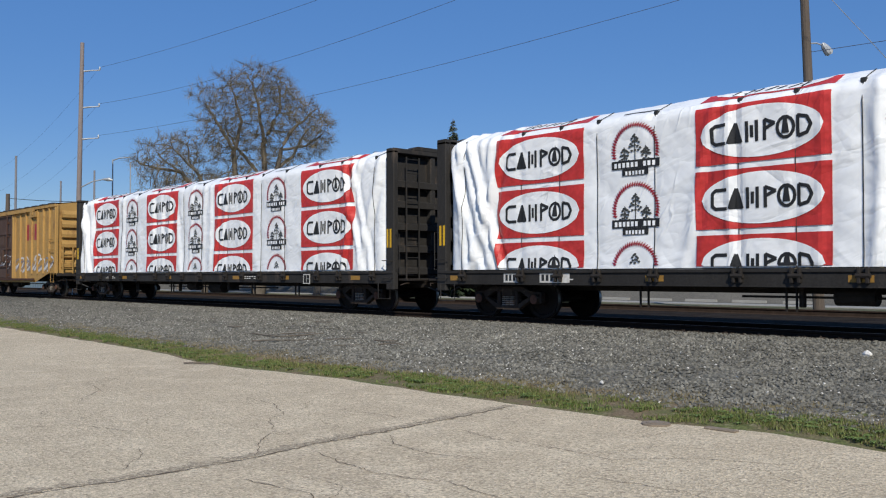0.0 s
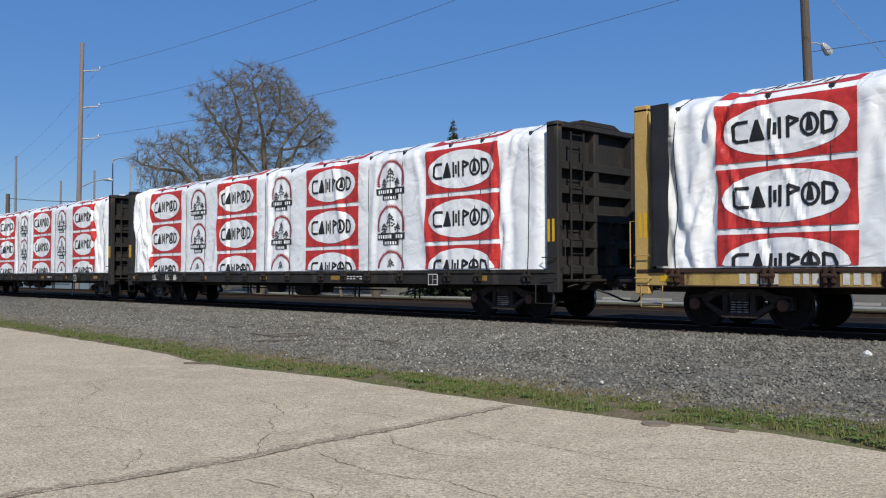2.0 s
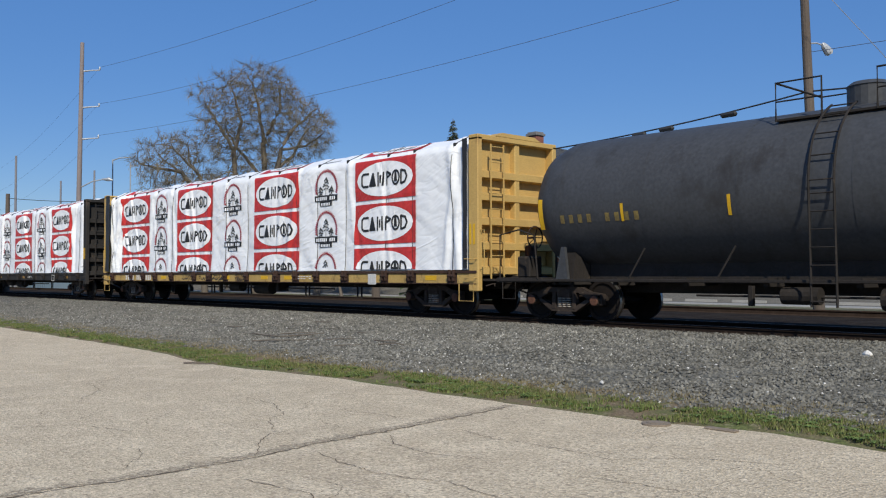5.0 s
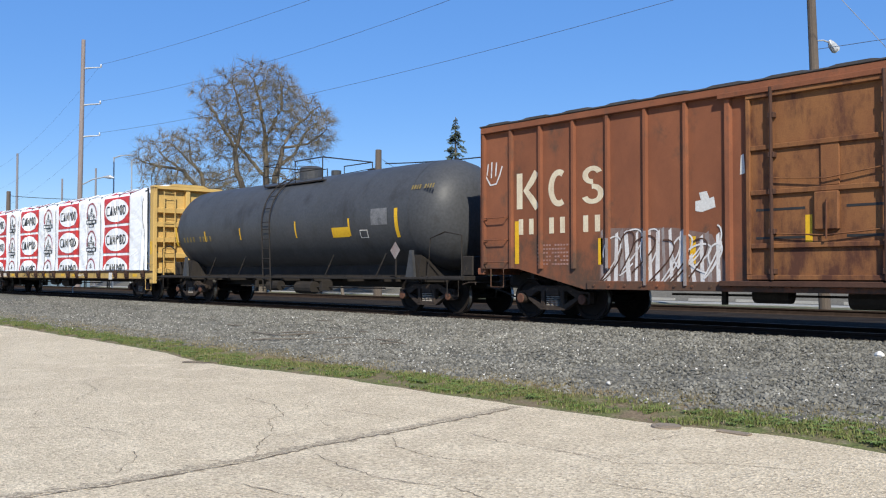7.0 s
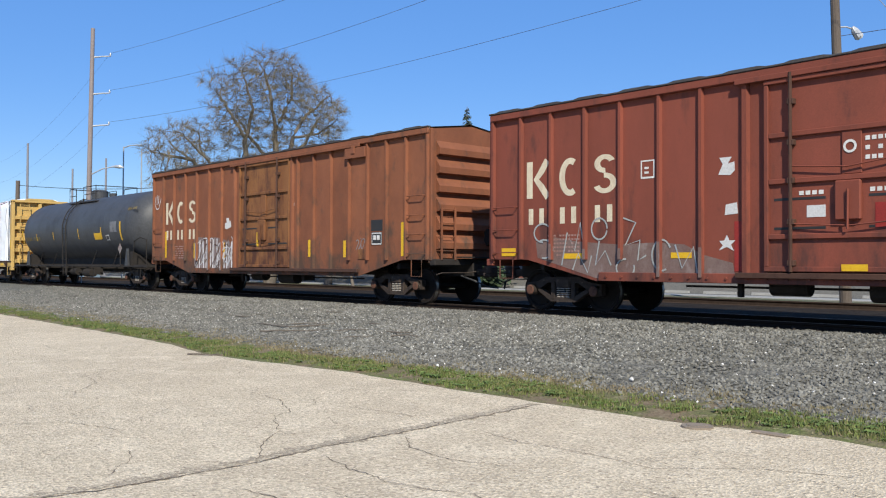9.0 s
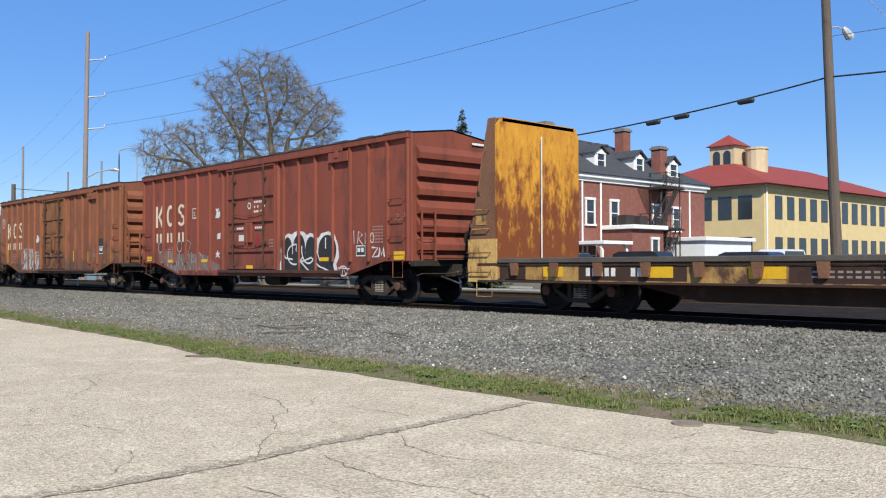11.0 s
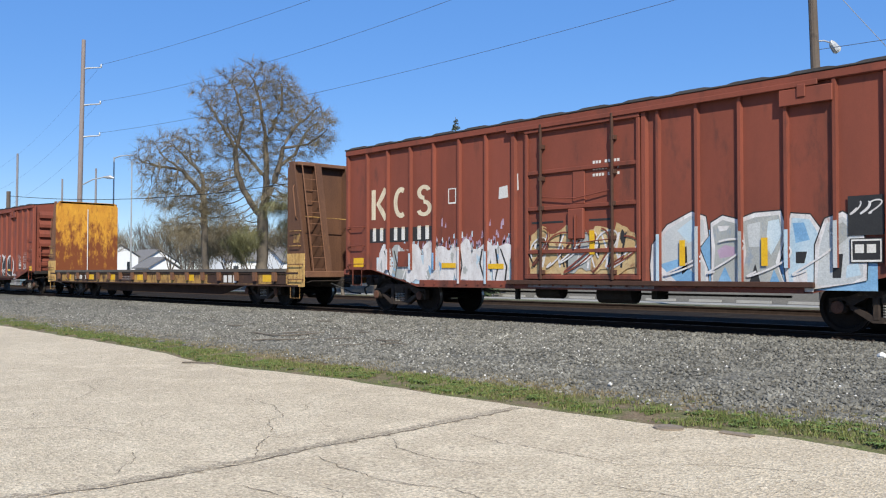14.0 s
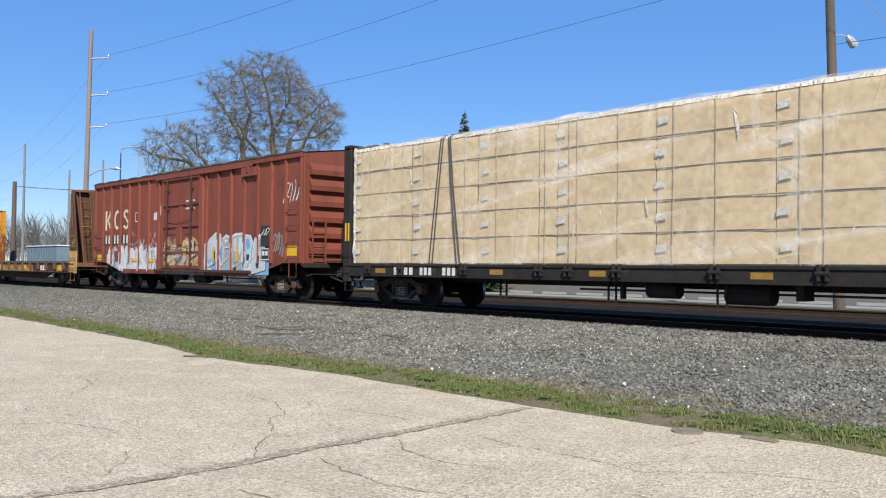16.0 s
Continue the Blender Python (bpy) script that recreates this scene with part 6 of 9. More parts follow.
def blocks(x0, x1, z0, z1, n, y, seed, gap=0.3, rows=1):
    """Bars that stand for small unreadable stencils."""
    rng = random.Random(seed)
    s = Shape()
    for r in range(rows):
        za = z0 + (z1 - z0) * r / rows
        zb = za + (z1 - z0) / rows * (0.45 if rows > 1 else 1)
        w = (x1 - x0) / n
        for i in range(n):
            if rng.random() < 0.12 and n > 4:
                continue
            s.prism(rect(x0 + i * w, za, x0 + (i + 1 - gap) * w, zb), y - 0.004, y)
    return s


POSTS = [-8.06, -7.17, -6.29, -5.36, -4.46, -3.54, -2.63, 2.1, 2.95, 3.83, 4.7, 5.55, 6.38, 7.2, 8.06]
PY = -1.44  # face of the side sheets


def low(x):
    """Lower edge of a boxcar side."""
    a = abs(x)
    return 0.68 if a < 5.1 else 1.12 if a > 7.0 else 0.68 + 0.44 * (a - 5.1) / 1.9


def boxcar(label, x0, paint, door_paint, roof_paint, seed, roof_label, tall=4.42):
    c = car("boxcar", label, "boxcar", x0, 6.3, M["car_dark"], 8.35, (0.8, 1.05))
    rng = random.Random(seed)
    # sides in sheets between the posts
    lines = POSTS[:7] + [-1.74, 1.75] + POSTS[7:]
    for a, b in zip(lines, lines[1:]):
        if a == -1.74:
            part("door_jamb", Shape().box(-1.74, PY, 0.68, -1.36, PY + 0.03, tall), paint, c)
            part("door_jamb", Shape().box(1.69, PY, 0.68, 1.76, PY + 0.03, tall), paint, c)
            part("door_head", Shape().box(-1.36, PY, tall - 0.25, 1.69, PY + 0.03, tall), paint, c)
            continue
        for ys in ((PY, PY + 0.03),):
            o = [(a, low(a)), (b, low(b)), (b, tall), (a, tall)]
            for brk in (5.1, 7.0, -5.1, -7.0):
                if a < brk < b:
                    o.insert(1, (brk, low(brk)))
            part("side_sheet", Shape().prism(o, *ys), paint, c)
    part("far_side", Shape().prism([(-8.1, 1.12), (-7, 1.12), (-5.1, 0.68), (5.1, 0.68), (7, 1.12), (8.1, 1.12), (8.1, tall), (-8.1, tall)], 1.41, 1.44), paint, c)
    for x in POSTS + [-1.74, 1.78]:
        w = 0.048 if x in POSTS else 0.075
        z = low(abs(x) + w) + 0.01 if abs(x) < 8 else 1.13
        xx = max(-8.04, min(8.04, x))
        s = Shape().prism([(xx - w, PY), (xx - w * 0.6, PY - 0.078), (xx + w * 0.6, PY - 0.078), (xx + w, PY)], max(z, 1.12) if abs(x) > 4 else z + 0.1, tall - 0.1, "xy")
        part("post", s, paint, c)
    part("top_rail", Shape().box(-8.1, PY - 0.1, tall - 0.13, 8.1, PY + 0.02, tall + 0.02, 0.015), paint, c)
    s = Shape()
    s.box(-5.0, PY - 0.05, 0.68, 5.0, PY + 0.02, 0.86, 0.01)
    for i in range(26):
        s.tube([(-4.8 + i * 0.385, PY - 0.045, 0.77), (-4.8 + i * 0.385, PY - 0.075, 0.77)], 0.025, 6)
    part("side_sill", s, paint, c)
    # ends with pressed ribs
    for sgn in (1, -1):
        e = 8.08 * sgn
        gable = [(-1.44, 1.05), (1.44, 1.05), (1.44, tall), (0, tall + 0.2), (-1.44, tall)]
        end = part("end_wall", Shape().prism(gable, min(e, e - sgn * 0.04), max(e, e - sgn * 0.04), "yz"), paint, c)
        for i in range(6):
            z = 1.5 + i * (tall - 1.75) / 5.6
            s = Shape().prism([(e, z - 0.12), (e + sgn * 0.13, z - 0.09), (e + sgn * 0.14, z + 0.06), (e, z + 0.25)], -1.22, 1.22)
            part("rib", s, paint, end)
        for y in (-1.44, 1.4):
            part("corner_post", Shape().box(min(e, e + sgn * 0.1), y - 0.02, 1.1, max(e, e + sgn * 0.1), y + 0.06, tall, 0.015), paint, end)
        part("end_sill", Shape().box(min(e, e + sgn * 0.22), -1.44, 0.98, max(e, e + sgn * 0.22), 1.44, 1.14, 0.02), M["car_dark"] if sgn > 0 else paint, end)
        if sgn > 0:
            part("stencil", Shape().box(e + 0.045, 0.75, tall - 0.12, e + 0.05, 1.25, tall - 0.06), M["white_paint"], end, "white stencilled marks as bars")
            s = Shape()
            for z in (1.35, 1.7, 2.05, 2.4):
                s.tube([(e, -1.2, z), (e + 0.2, -1.2, z), (e + 0.2, -0.75, z), (e, -0.75, z)], 0.013, 6)
            s.box(e + 0.19, -1.23, 1.1, e + 0.22, -1.18, 2.45).box(e + 0.19, -0.77, 1.1, e + 0.22, -0.72, 2.45)
            part("end_ladder", s, paint, end)
            s = Shape().tube([(e + 0.1, 0.55, 2.0), (e + 0.42, 0.55, 2.0)], 0.03, 8).box(e + 0.05, 0.4, 1.5, e + 0.3, 0.75, 1.95, 0.04)
            ring = [(e + 0.42, 0.55 + 0.27 * math.cos(a * 0.349), 2.0 + 0.27 * math.sin(a * 0.349)) for a in range(19)]
            s.tube(ring, 0.018, 6)
            for a in range(5):
                s.tube([(e + 0.42, 0.55, 2.0), (e + 0.42, 0.55 + 0.27 * math.cos(a * 1.257), 2.0 + 0.27 * math.sin(a * 1.257))], 0.012, 5)
            part("brake_wheel", s, M["car_dark"], end)
            s = Shape().box(e, -1.3, 1.98, e + 0.25, 1.3, 2.0)
            for y in (-1.2, 0, 1.2):
                s.tube([(e, y, 1.85), (e + 0.25, y, 2.0)], 0.012, 5)
            part("crossover_step", Shape().box(e + 0.05, -0.7, 1.18, e + 0.4, 1.3, 1.21).tube([(e + 0.05, 1.2, 1.0), (e + 0.36, 1.2, 1.18)], 0.012, 5), M["car_dark"], end)
    # roof
    s = Shape().grid(span(-8.12, 8.12, 2), [-1.5, -1.46, 0, 1.46, 1.5], lambda x, y: (x, y, tall + 0.03 + 0.2 * (1 - abs(y) / 1.5) - (0.06 if abs(y) > 1.48 else 0)))
    roof = part("roof", s, roof_paint, c, roof_label)
    for i in range(14):
        x = -7.5 + i * 15 / 13
        s = Shape().grid([x - 0.34, x - 0.2, x + 0.2, x + 0.34], [-1.5, -1.47, 0, 1.47], lambda u, y: (u, y, tall + 0.035 + 0.2 * (1 - abs(y) / 1.5) + (0.017 if abs(u - x) < 0.25 and y > -1.49 else 0.0)))
        part("roof_rib", s, roof_paint, roof)
    s = Shape().box(-8.12, PY - 0.115, tall + 0.022, 8.12, PY + 0.01, tall + 0.06, 0.01)
    for i in range(14):  # seam caps that rise over the edge
        x = -7.5 + i * 15 / 13
        s.prism([(x - 0.42, tall + 0.058), (x + 0.42, tall + 0.058), (x + 0.28, tall + 0.085), (x - 0.28, tall + 0.085)], PY - 0.11, PY + 0.3)
    part("roof_edge", s, M["roof_dark"], roof, "dark roof edge strip with seam caps")
    # plug door
    d = part("door", Shape().box(-1.36, PY - 0.03, 0.9, 1.7, PY + 0.02, tall - 0.2, 0.01), door_paint, c, "boxcar plug door with lock rods")
    bars = [(-1.36, tall - 0.28, 1.7, tall - 0.2, 0.11), (-1.36, 0.9, 1.7, 0.99, 0.1), (-1.36, 0.99, -1.28, tall - 0.28, 0.1), (1.62, 0.99, 1.7, tall - 0.28, 0.1), (-0.02, 2.5, 0.3, 3.25, 0.062)]
    bars += [(-1.28, z - 0.045, 1.62, z + 0.045, 0.085) for z in (1.5, 2.45, 3.25)]
    for x0_, z0_, x1_, z1_, out in bars:
        part("stiffener", Shape().box(x0_, PY - out, z0_, x1_, PY - 0.03, z1_, 0.01), door_paint, d)
    for x in (-0.86, 1.06):
        s = Shape().tube([(x, PY - 0.13, 0.9), (x, PY - 0.13, tall - 0.12)], 0.032, 8)
        for z in (1.05, 1.75, 2.45, 3.1, 3.8):
            s.box(x - 0.06, PY - 0.15, z - 0.05, x + 0.06, PY - 0.03, z + 0.05, 0.01)
        part("lock_rod", s, M["rod"], d)
    s = Shape().box(-0.12, PY - 0.12, 1.75, 0.3, PY - 0.03, 2.4, 0.02).tube([(0.1, PY - 0.14, 1.6), (0.12, PY - 0.16, 2.25)], 0.02, 6)
    s.tube([(-0.9, PY - 0.1, 2.7), (0.1, PY - 0.12, 2.62), (1.1, PY - 0.1, 2.75)], 0.013, 5).tube([(-0.9, PY - 0.1, 1.72), (0.1, PY - 0.12, 1.66), (1.1, PY - 0.1, 1.74)], 0.013, 5)
    part("door_lock", s, door_paint, d)
    # black strips laid on the door as shadow lines of its gaps
    for xa, xb, z in ((-1.2, -0.3, 2.12), (0.4, 1.0, 2.12), (-1.2, -0.3, 1.62), (0.4, 1.5, 1.62)):
        part("door_slot", Shape().box(xa, PY - 0.034, z, xb, PY - 0.029, z + 0.045), M["black_paint"], d, "black strip drawn as the shade of a door gap")
    part("door_track", Shape().box(-1.9, PY - 0.13, 0.78, 5.2, PY - 0.05, 0.88, 0.01), M["rod"], c)
    part("door_guide", Shape().box(-1.9, PY - 0.14, tall - 0.2, 5.3, PY - 0.1, tall - 0.1, 0.01).box(4.62, PY - 0.135, tall - 0.5, 5.55, PY - 0.085, tall - 0.215, 0.01).box(4.95, PY - 0.16, tall - 0.38, 5.1, PY - 0.1, tall - 0.16, 0.01), paint, c)
    ladder(c, paint, 7.33, 7.93, 1.28, 2.75, 4)
    ladder(c, paint, -7.95, -7.3, 1.28, 2.3, 3)
    for x in (7.62, -7.62):
        step(c, x, 1.12, paint, 0.4)
    # stencils
    k = PY - 0.001
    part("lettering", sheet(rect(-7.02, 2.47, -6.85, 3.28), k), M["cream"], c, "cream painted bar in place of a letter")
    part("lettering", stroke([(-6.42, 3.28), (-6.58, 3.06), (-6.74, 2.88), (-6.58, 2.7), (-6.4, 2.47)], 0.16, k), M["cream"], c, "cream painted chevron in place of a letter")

    def arc(cx, cz, rx, rz, a0, a1, wx, wz):
        return Shape().grid(span(radians(a0), radians(a1), 18), (0, 1), lambda q, j: (cx + (rx - wx * j) * math.cos(q), k - 0.003, cz + (rz - wz * j) * math.sin(q)))
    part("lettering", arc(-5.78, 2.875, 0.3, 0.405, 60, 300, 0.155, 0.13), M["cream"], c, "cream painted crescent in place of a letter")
    for z, r, a0, a1 in ((3.085, 0.19, 20, 275), (2.685, 0.21, -160, 95)):
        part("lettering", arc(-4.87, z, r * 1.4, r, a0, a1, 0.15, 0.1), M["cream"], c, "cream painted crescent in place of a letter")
    for x in (-6.96, -6.06, -5.12):
        part("number_print", blocks(x, x + 0.62, 1.89, 2.24, 2, k, seed, 0.58), M["cream"], c, "cream bars in place of a number")
    part("stencil_print", blocks(-6.4, -5.5, 1.2, 1.7, 11, k, seed + 1, 0.35, 6), M["spray_pink"], c, "small faded stencil bars")
    return c


def over_posts(c, x0, x1, z0, z1, m, rest=()):
    """Paint that runs on over the posts."""
    for i, x in enumerate(POSTS):
        if x0 < x < x1:
            m = M[rest[i % len(rest)]] if rest else m
            z1 += 0.12 * (i % 3 - 1)
            part("painted_post", Shape().box(x - 0.034, PY - 0.0825, max(z0, low(abs(x)) + 0.1, 1.12 if abs(x) > 4 else 0), x + 0.034, PY - 0.0785, z1 - 0.06), m, c)


def yellow(c, x, z0, z1, w=0.12, y=PY - 0.001, m="yellow_mark"):
    part("reflector", sheet(rect(x - w / 2, z0, x + w / 2, z1), y), M[m], c)


def panel_card(c, x, z, w, h, y=PY - 0.002):
    p = part("data_panel", sheet(rect(x, z, x + w, z + h), y), M["black_paint"], c, "black stencil panel with white frame")
    part("frame", merge(stroke(rect(x + 0.03, z + 0.03, x + w - 0.03, z + h - 0.03), 0.025, y - 0.004, close=True), blocks(x + 0.08, x + w - 0.06, z + h * 0.4, z + h * 0.75, 2, y - 0.004, 3, 0.25)), M["white_paint"], p)


def sticker(c, x, z, w, h):
    part("paper_tag", sheet([(x, z), (x + w, z + 0.02), (x + w - 0.02, z + h), (x + 0.02, z + h - 0.03)], PY - 0.002), M["tag"], c)


def scribble(c, x0, x1, z0, z1, n, m, seed, w=0.028, y=PY - 0.006):
    rng = random.Random(seed)
    s = Shape()
    for i in range(n):
        x = x0 + (x1 - x0) * (i + 0.5) / n
        a, b = rng.uniform(0.3, 0.6) * (x1 - x0) / n * 1.3, rng.uniform(0.3, 0.5) * (z1 - z0)
        zc = (z0 + z1) / 2 + rng.uniform(-0.1, 0.1) * (z1 - z0)
        ph = rng.uniform(0, 6.28)
        s = merge(s, stroke([(x + a * math.sin(1.3 * q + ph), zc + b * math.cos(q * 0.9 + ph * 0.7)) for q in [j * 0.22 for j in range(rng.randint(17, 27))]], w, y - 0.0006 * i))
    part("painted_line", s, m, c, "sprayed line of paint")


def piece(c, x0, x1, z0, z1, n, fills, outline, seed, y=PY - 0.002, round_=0.0, shade=None):
    """Abstract graffiti: overlapping sprayed shapes with outlines, highlights and drips."""
    rng = random.Random(seed)
    w = (x1 - x0) / n
    for i in range(n):
        cx, cz = x0 + w * (i + 0.5), (z0 + z1) / 2 + rng.uniform(-0.05, 0.05) * (z1 - z0)
        o = []
        m = 18
        ph = rng.uniform(0, 6.28)
        for q in range(m):
            a = 6.283 * q / m
            r = 1 + (0.08 if round_ else 0.26) * math.sin(3 * a + ph) * (0.8 if round_ else rng.uniform(0.4, 1)) + (0 if round_ else rng.uniform(-0.06, 0.06))
            sq = 1 / max(abs(math.cos(a)), abs(math.sin(a))) if not round_ else 1 / max(abs(math.cos(a)), abs(math.sin(a))) ** 0.35
            u, v = cx + 0.56 * w * r * math.cos(a) * sq * 0.86, cz + 0.5 * (z1 - z0) * r * math.sin(a) * sq * 0.86
            o.append((u, max(v, low(u) + 0.03)))
        yy = y - 0.005 * i
        if outline:
            wide = [(cx + (u - cx) * 1.2, max(cz + (v - cz) * 1.13, low(u) + 0.02)) for u, v in o]
            edge_o = [(cx + (u - cx) * 1.3, max(cz + (v - cz) * 1.18, low(u) + 0.02)) for u, v in o]
            part("painted_outline", sheet(edge_o, yy + 0.0012, 0.0008), M["rod"], c, "dark sprayed edge")
            part("painted_outline", sheet(wide, yy, 0.001), M[outline], c, "sprayed white outline")
        p = part("painted_shape", sheet(o, yy - 0.0012, 0.0012), M[rng.choice(fills)], c, "sprayed patch of colour")
        for k in range(5):
            a, b = cx + rng.uniform(-0.38, 0.38) * w, cz + rng.uniform(-0.36, 0.36) * (z1 - z0)
            h, g = rng.uniform(0.06, 0.2) * (z1 - z0), rng.uniform(0.05, 0.16) * w
            blob = [(a + g * math.cos(t) * rng.uniform(0.35, 1.2), max(low(a) + 0.03, b + h * math.sin(t) * rng.uniform(0.35, 1.2))) for t in [6.283 * j / 9 for j in range(9)]]
            part("painted_shape", sheet(blob, yy - 0.0026 - 0.0003 * k, 0.0005), M[rng.choice(shade or fills)], p)
        for k in range(2):
            a = cx + rng.uniform(-0.4, 0.4) * w
            e = rng.uniform(-0.18, 0.18)
            ln = [(a, cz - 0.36 * (z1 - z0)), (a + e, cz + rng.uniform(-0.1, 0.1)), (a + rng.uniform(-0.15, 0.15), cz + 0.34 * (z1 - z0))]
            ln = [(u - 0.03, v) for u, v in ln] + [(u + 0.03 * rng.random(), v) for u, v in ln[::-1]]
            part("painted_streak", sheet([(u, max(v, low(u) + 0.03)) for u, v in ln], yy - 0.0045 - 0.0002 * k, 0.0004), M["black_paint"] if rng.random() < 0.5 else M["spray_white"], p)


def fade(c, x0, x1, z0, z1, m, seed, n=70):
    """Soft sprayed edge: many small flecks."""
    rng = random.Random(seed)
    s = Shape()
    for i in range(n):
        x, z = rng.uniform(x0, x1), z0 + (z1 - z0) * rng.random() ** 2
        s.prism([(x - 0.03, z), (x + 0.03, z), (x + 0.02, z + rng.uniform(0.06, 0.22)), (x - 0.015, z + rng.uniform(0.04, 0.18))], PY - 0.002, PY - 0.0008)
    tagged(part("overspray", s, M[m], c), kind="stuff")


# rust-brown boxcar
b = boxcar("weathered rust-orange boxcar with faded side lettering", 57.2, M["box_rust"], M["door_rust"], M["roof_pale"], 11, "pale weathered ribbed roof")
for x, z0, z1 in ((-7.02, 1.23, 2.2), (-4.67, 1.2, 1.75), (-2.5, 1.2, 1.72), (-0.24, 1.55, 2.02), (2.69, 1.22, 1.72), (4.47, 1.2, 1.67), (7.03, 1.22, 2.1)):
    yellow(b, x, z0, z1, 0.12, PY - 0.03 if -1.36 < x < 1.7 else PY - 0.001)
panel_card(b, 5.71, 1.52, 0.46, 0.35)
part("data_panel", sheet(rect(5.69, 1.9, 6.19, 2.2), PY - 0.002), M["black_paint"], b)
part("paper_tag", sheet([(-2.44, 2.2), (-2.3, 2.17), (-2.02, 2.25), (-2.05, 2.45), (-2.14, 2.42), (-2.2, 2.56), (-2.36, 2.54), (-2.32, 2.4), (-2.44, 2.38)], PY - 0.002), M["tag"], b, "torn white paper tag")
sticker(b, -1.52, 2.81, 0.1, 0.38)
sticker(b, 1.76, 2.74, 0.1, 0.31)
part("painted_base", sheet([(-4.7, 0.76), (-1.8, 0.73), (-1.82, 1.2), (-2.1, 1.75), (-2.9, 1.9), (-4.5, 1.95), (-4.68, 1.5)], PY - 0.001, 0.001), M["spray_worn"], b, "worn grey sprayed ground")
rng = random.Random(66)
for i in range(17):  # upright bars of a faded piece
    x = -4.62 + i * 0.166
    z1 = 1.93 - 0.03 * (i % 3) - (0.5 if i in (12, 13) else 0.12 if i > 13 else 0)
    w = rng.uniform(0.03, 0.06)
    lean = rng.uniform(-0.08, 0.08)
    part("painted_streak", sheet([(x - w, 0.78 + 0.05 * rng.random()), (x + w, 0.78), (x + w * 0.6 + lean, z1), (x - w + lean, z1 - 0.05)], PY - 0.004 - 0.0004 * (i % 3), 0.001), M["spray_white"] if i % 3 else M["spray_grey"], b, "worn sprayed bar")
scribble(b, -4.6, -1.85, 0.8, 1.9, 6, M["spray_white"], 3, 0.03, PY - 0.009)
scribble(b, -2.9, -1.85, 0.85, 1.75, 3, M["spray_white"], 5, 0.035, PY - 0.011)
scribble(b, -4.6, -2.2, 0.8, 1.85, 6, M["rod"], 6, 0.03, PY - 0.013)
over_posts(b, -4.6, -1.8, 0.7, 1.8, M["spray_grey"])
part("painted_line", merge(stroke([(-8.0, 3.3), (-7.85, 3.08), (-7.66, 3.1), (-7.55, 3.3)], 0.04, PY - 0.006), stroke([(-7.96, 3.32), (-7.92, 3.58)], 0.04, PY - 0.007), stroke([(-7.82, 3.25), (-7.8, 3.62)], 0.04, PY - 0.008), stroke([(-7.68, 3.28), (-7.65, 3.6)], 0.04, PY - 0.009), stroke([(-7.55, 3.3), (-7.47, 3.5)], 0.04, PY - 0.006)), M["spray_white"], b, "sprayed line of paint")
scribble(b, 5.0, 5.4, 1.35, 1.75, 3, M["spray_grey"], 9)
part("side_patch", Shape().box(5.13, PY - 0.02, 1.14, 5.46, PY, 1.42, 0.006), M["door_rust"], b, "rusty bolted patch plate")

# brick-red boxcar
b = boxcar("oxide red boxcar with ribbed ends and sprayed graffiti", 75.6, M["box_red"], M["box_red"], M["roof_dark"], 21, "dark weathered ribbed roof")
for x, z, w in ((-7.57, 1.2, 0.44), (-5.7, 1.14, 0.5), (-3.07, 1.14, 0.45), (0.2, 0.92, 0.42), (4.28, 1.14, 0.42)):
    yellow(b, x, z, z + (0.18 if x < -7 else 0.11), w, PY - 0.11 if x == 0.2 else PY - 0.02 if x > 4 else PY - 0.008)
yellow(b, 7.65, 1.16, 1.38, 0.44)
part("paper_tag", sheet([(-2.29, 2.66), (-2.05, 2.64), (-1.96, 2.72), (-1.97, 2.88), (-2.1, 2.85), (-2.02, 2.97), (-2.27, 2.97), (-2.2, 2.85)], PY - 0.002), M["tag"], b, "torn white paper tag")
sticker(b, -2.16, 1.92, 0.26, 0.22)
part("paper_tag", sheet([(-2.28, 1.28), (-2.12, 1.34), (-1.98, 1.27), (-2.04, 1.38), (-1.95, 1.46), (-2.07, 1.46), (-2.12, 1.56), (-2.17, 1.46), (-2.27, 1.45), (-2.2, 1.37)], PY - 0.002), M["tag"], b, "torn white paper tag")
part("paper_tag", sheet(rect(-0.62, 1.82, -0.3, 2.02), PY - 0.031), M["tag"], b)
part("stencil_print", blocks(0.35, 1.05, 2.72, 3.18, 7, PY - 0.034, 7, 0.3, 3), M["white_paint"], b, "small white stencil bars")
part("stencil_print", stroke(disc(0.12, 2.95, 0.09, 0.09, 14), 0.03, PY - 0.07, close=True), M["white_paint"], b, "small white painted ring")
part("stencil_print", blocks(-0.75, -0.3, 2.2, 2.27, 4, PY - 0.034, 3, 0.3), M["white_paint"], b, "small white stencil bars")
part("stencil_print", blocks(0.42, 0.86, 2.2, 2.27, 4, PY - 0.034, 4, 0.3), M["white_paint"], b, "small white stencil bars")
part("stencil_print", blocks(1.28, 1.55, 1.6, 1.9, 3, PY - 0.034, 5, 0.3, 3), M["spray_pink"], b, "small faded stencil bars")
part("data_panel", stroke(rect(-3.97, 2.72, -3.68, 3.05), 0.03, PY - 0.002, close=True), M["white_paint"], b)
part("stencil_print", blocks(-3.9, -3.76, 2.8, 2.98, 1, PY - 0.002, 4, 0.3, 2), M["white_paint"], b)
panel_card(b, 5.77, 1.25, 0.46, 0.33)
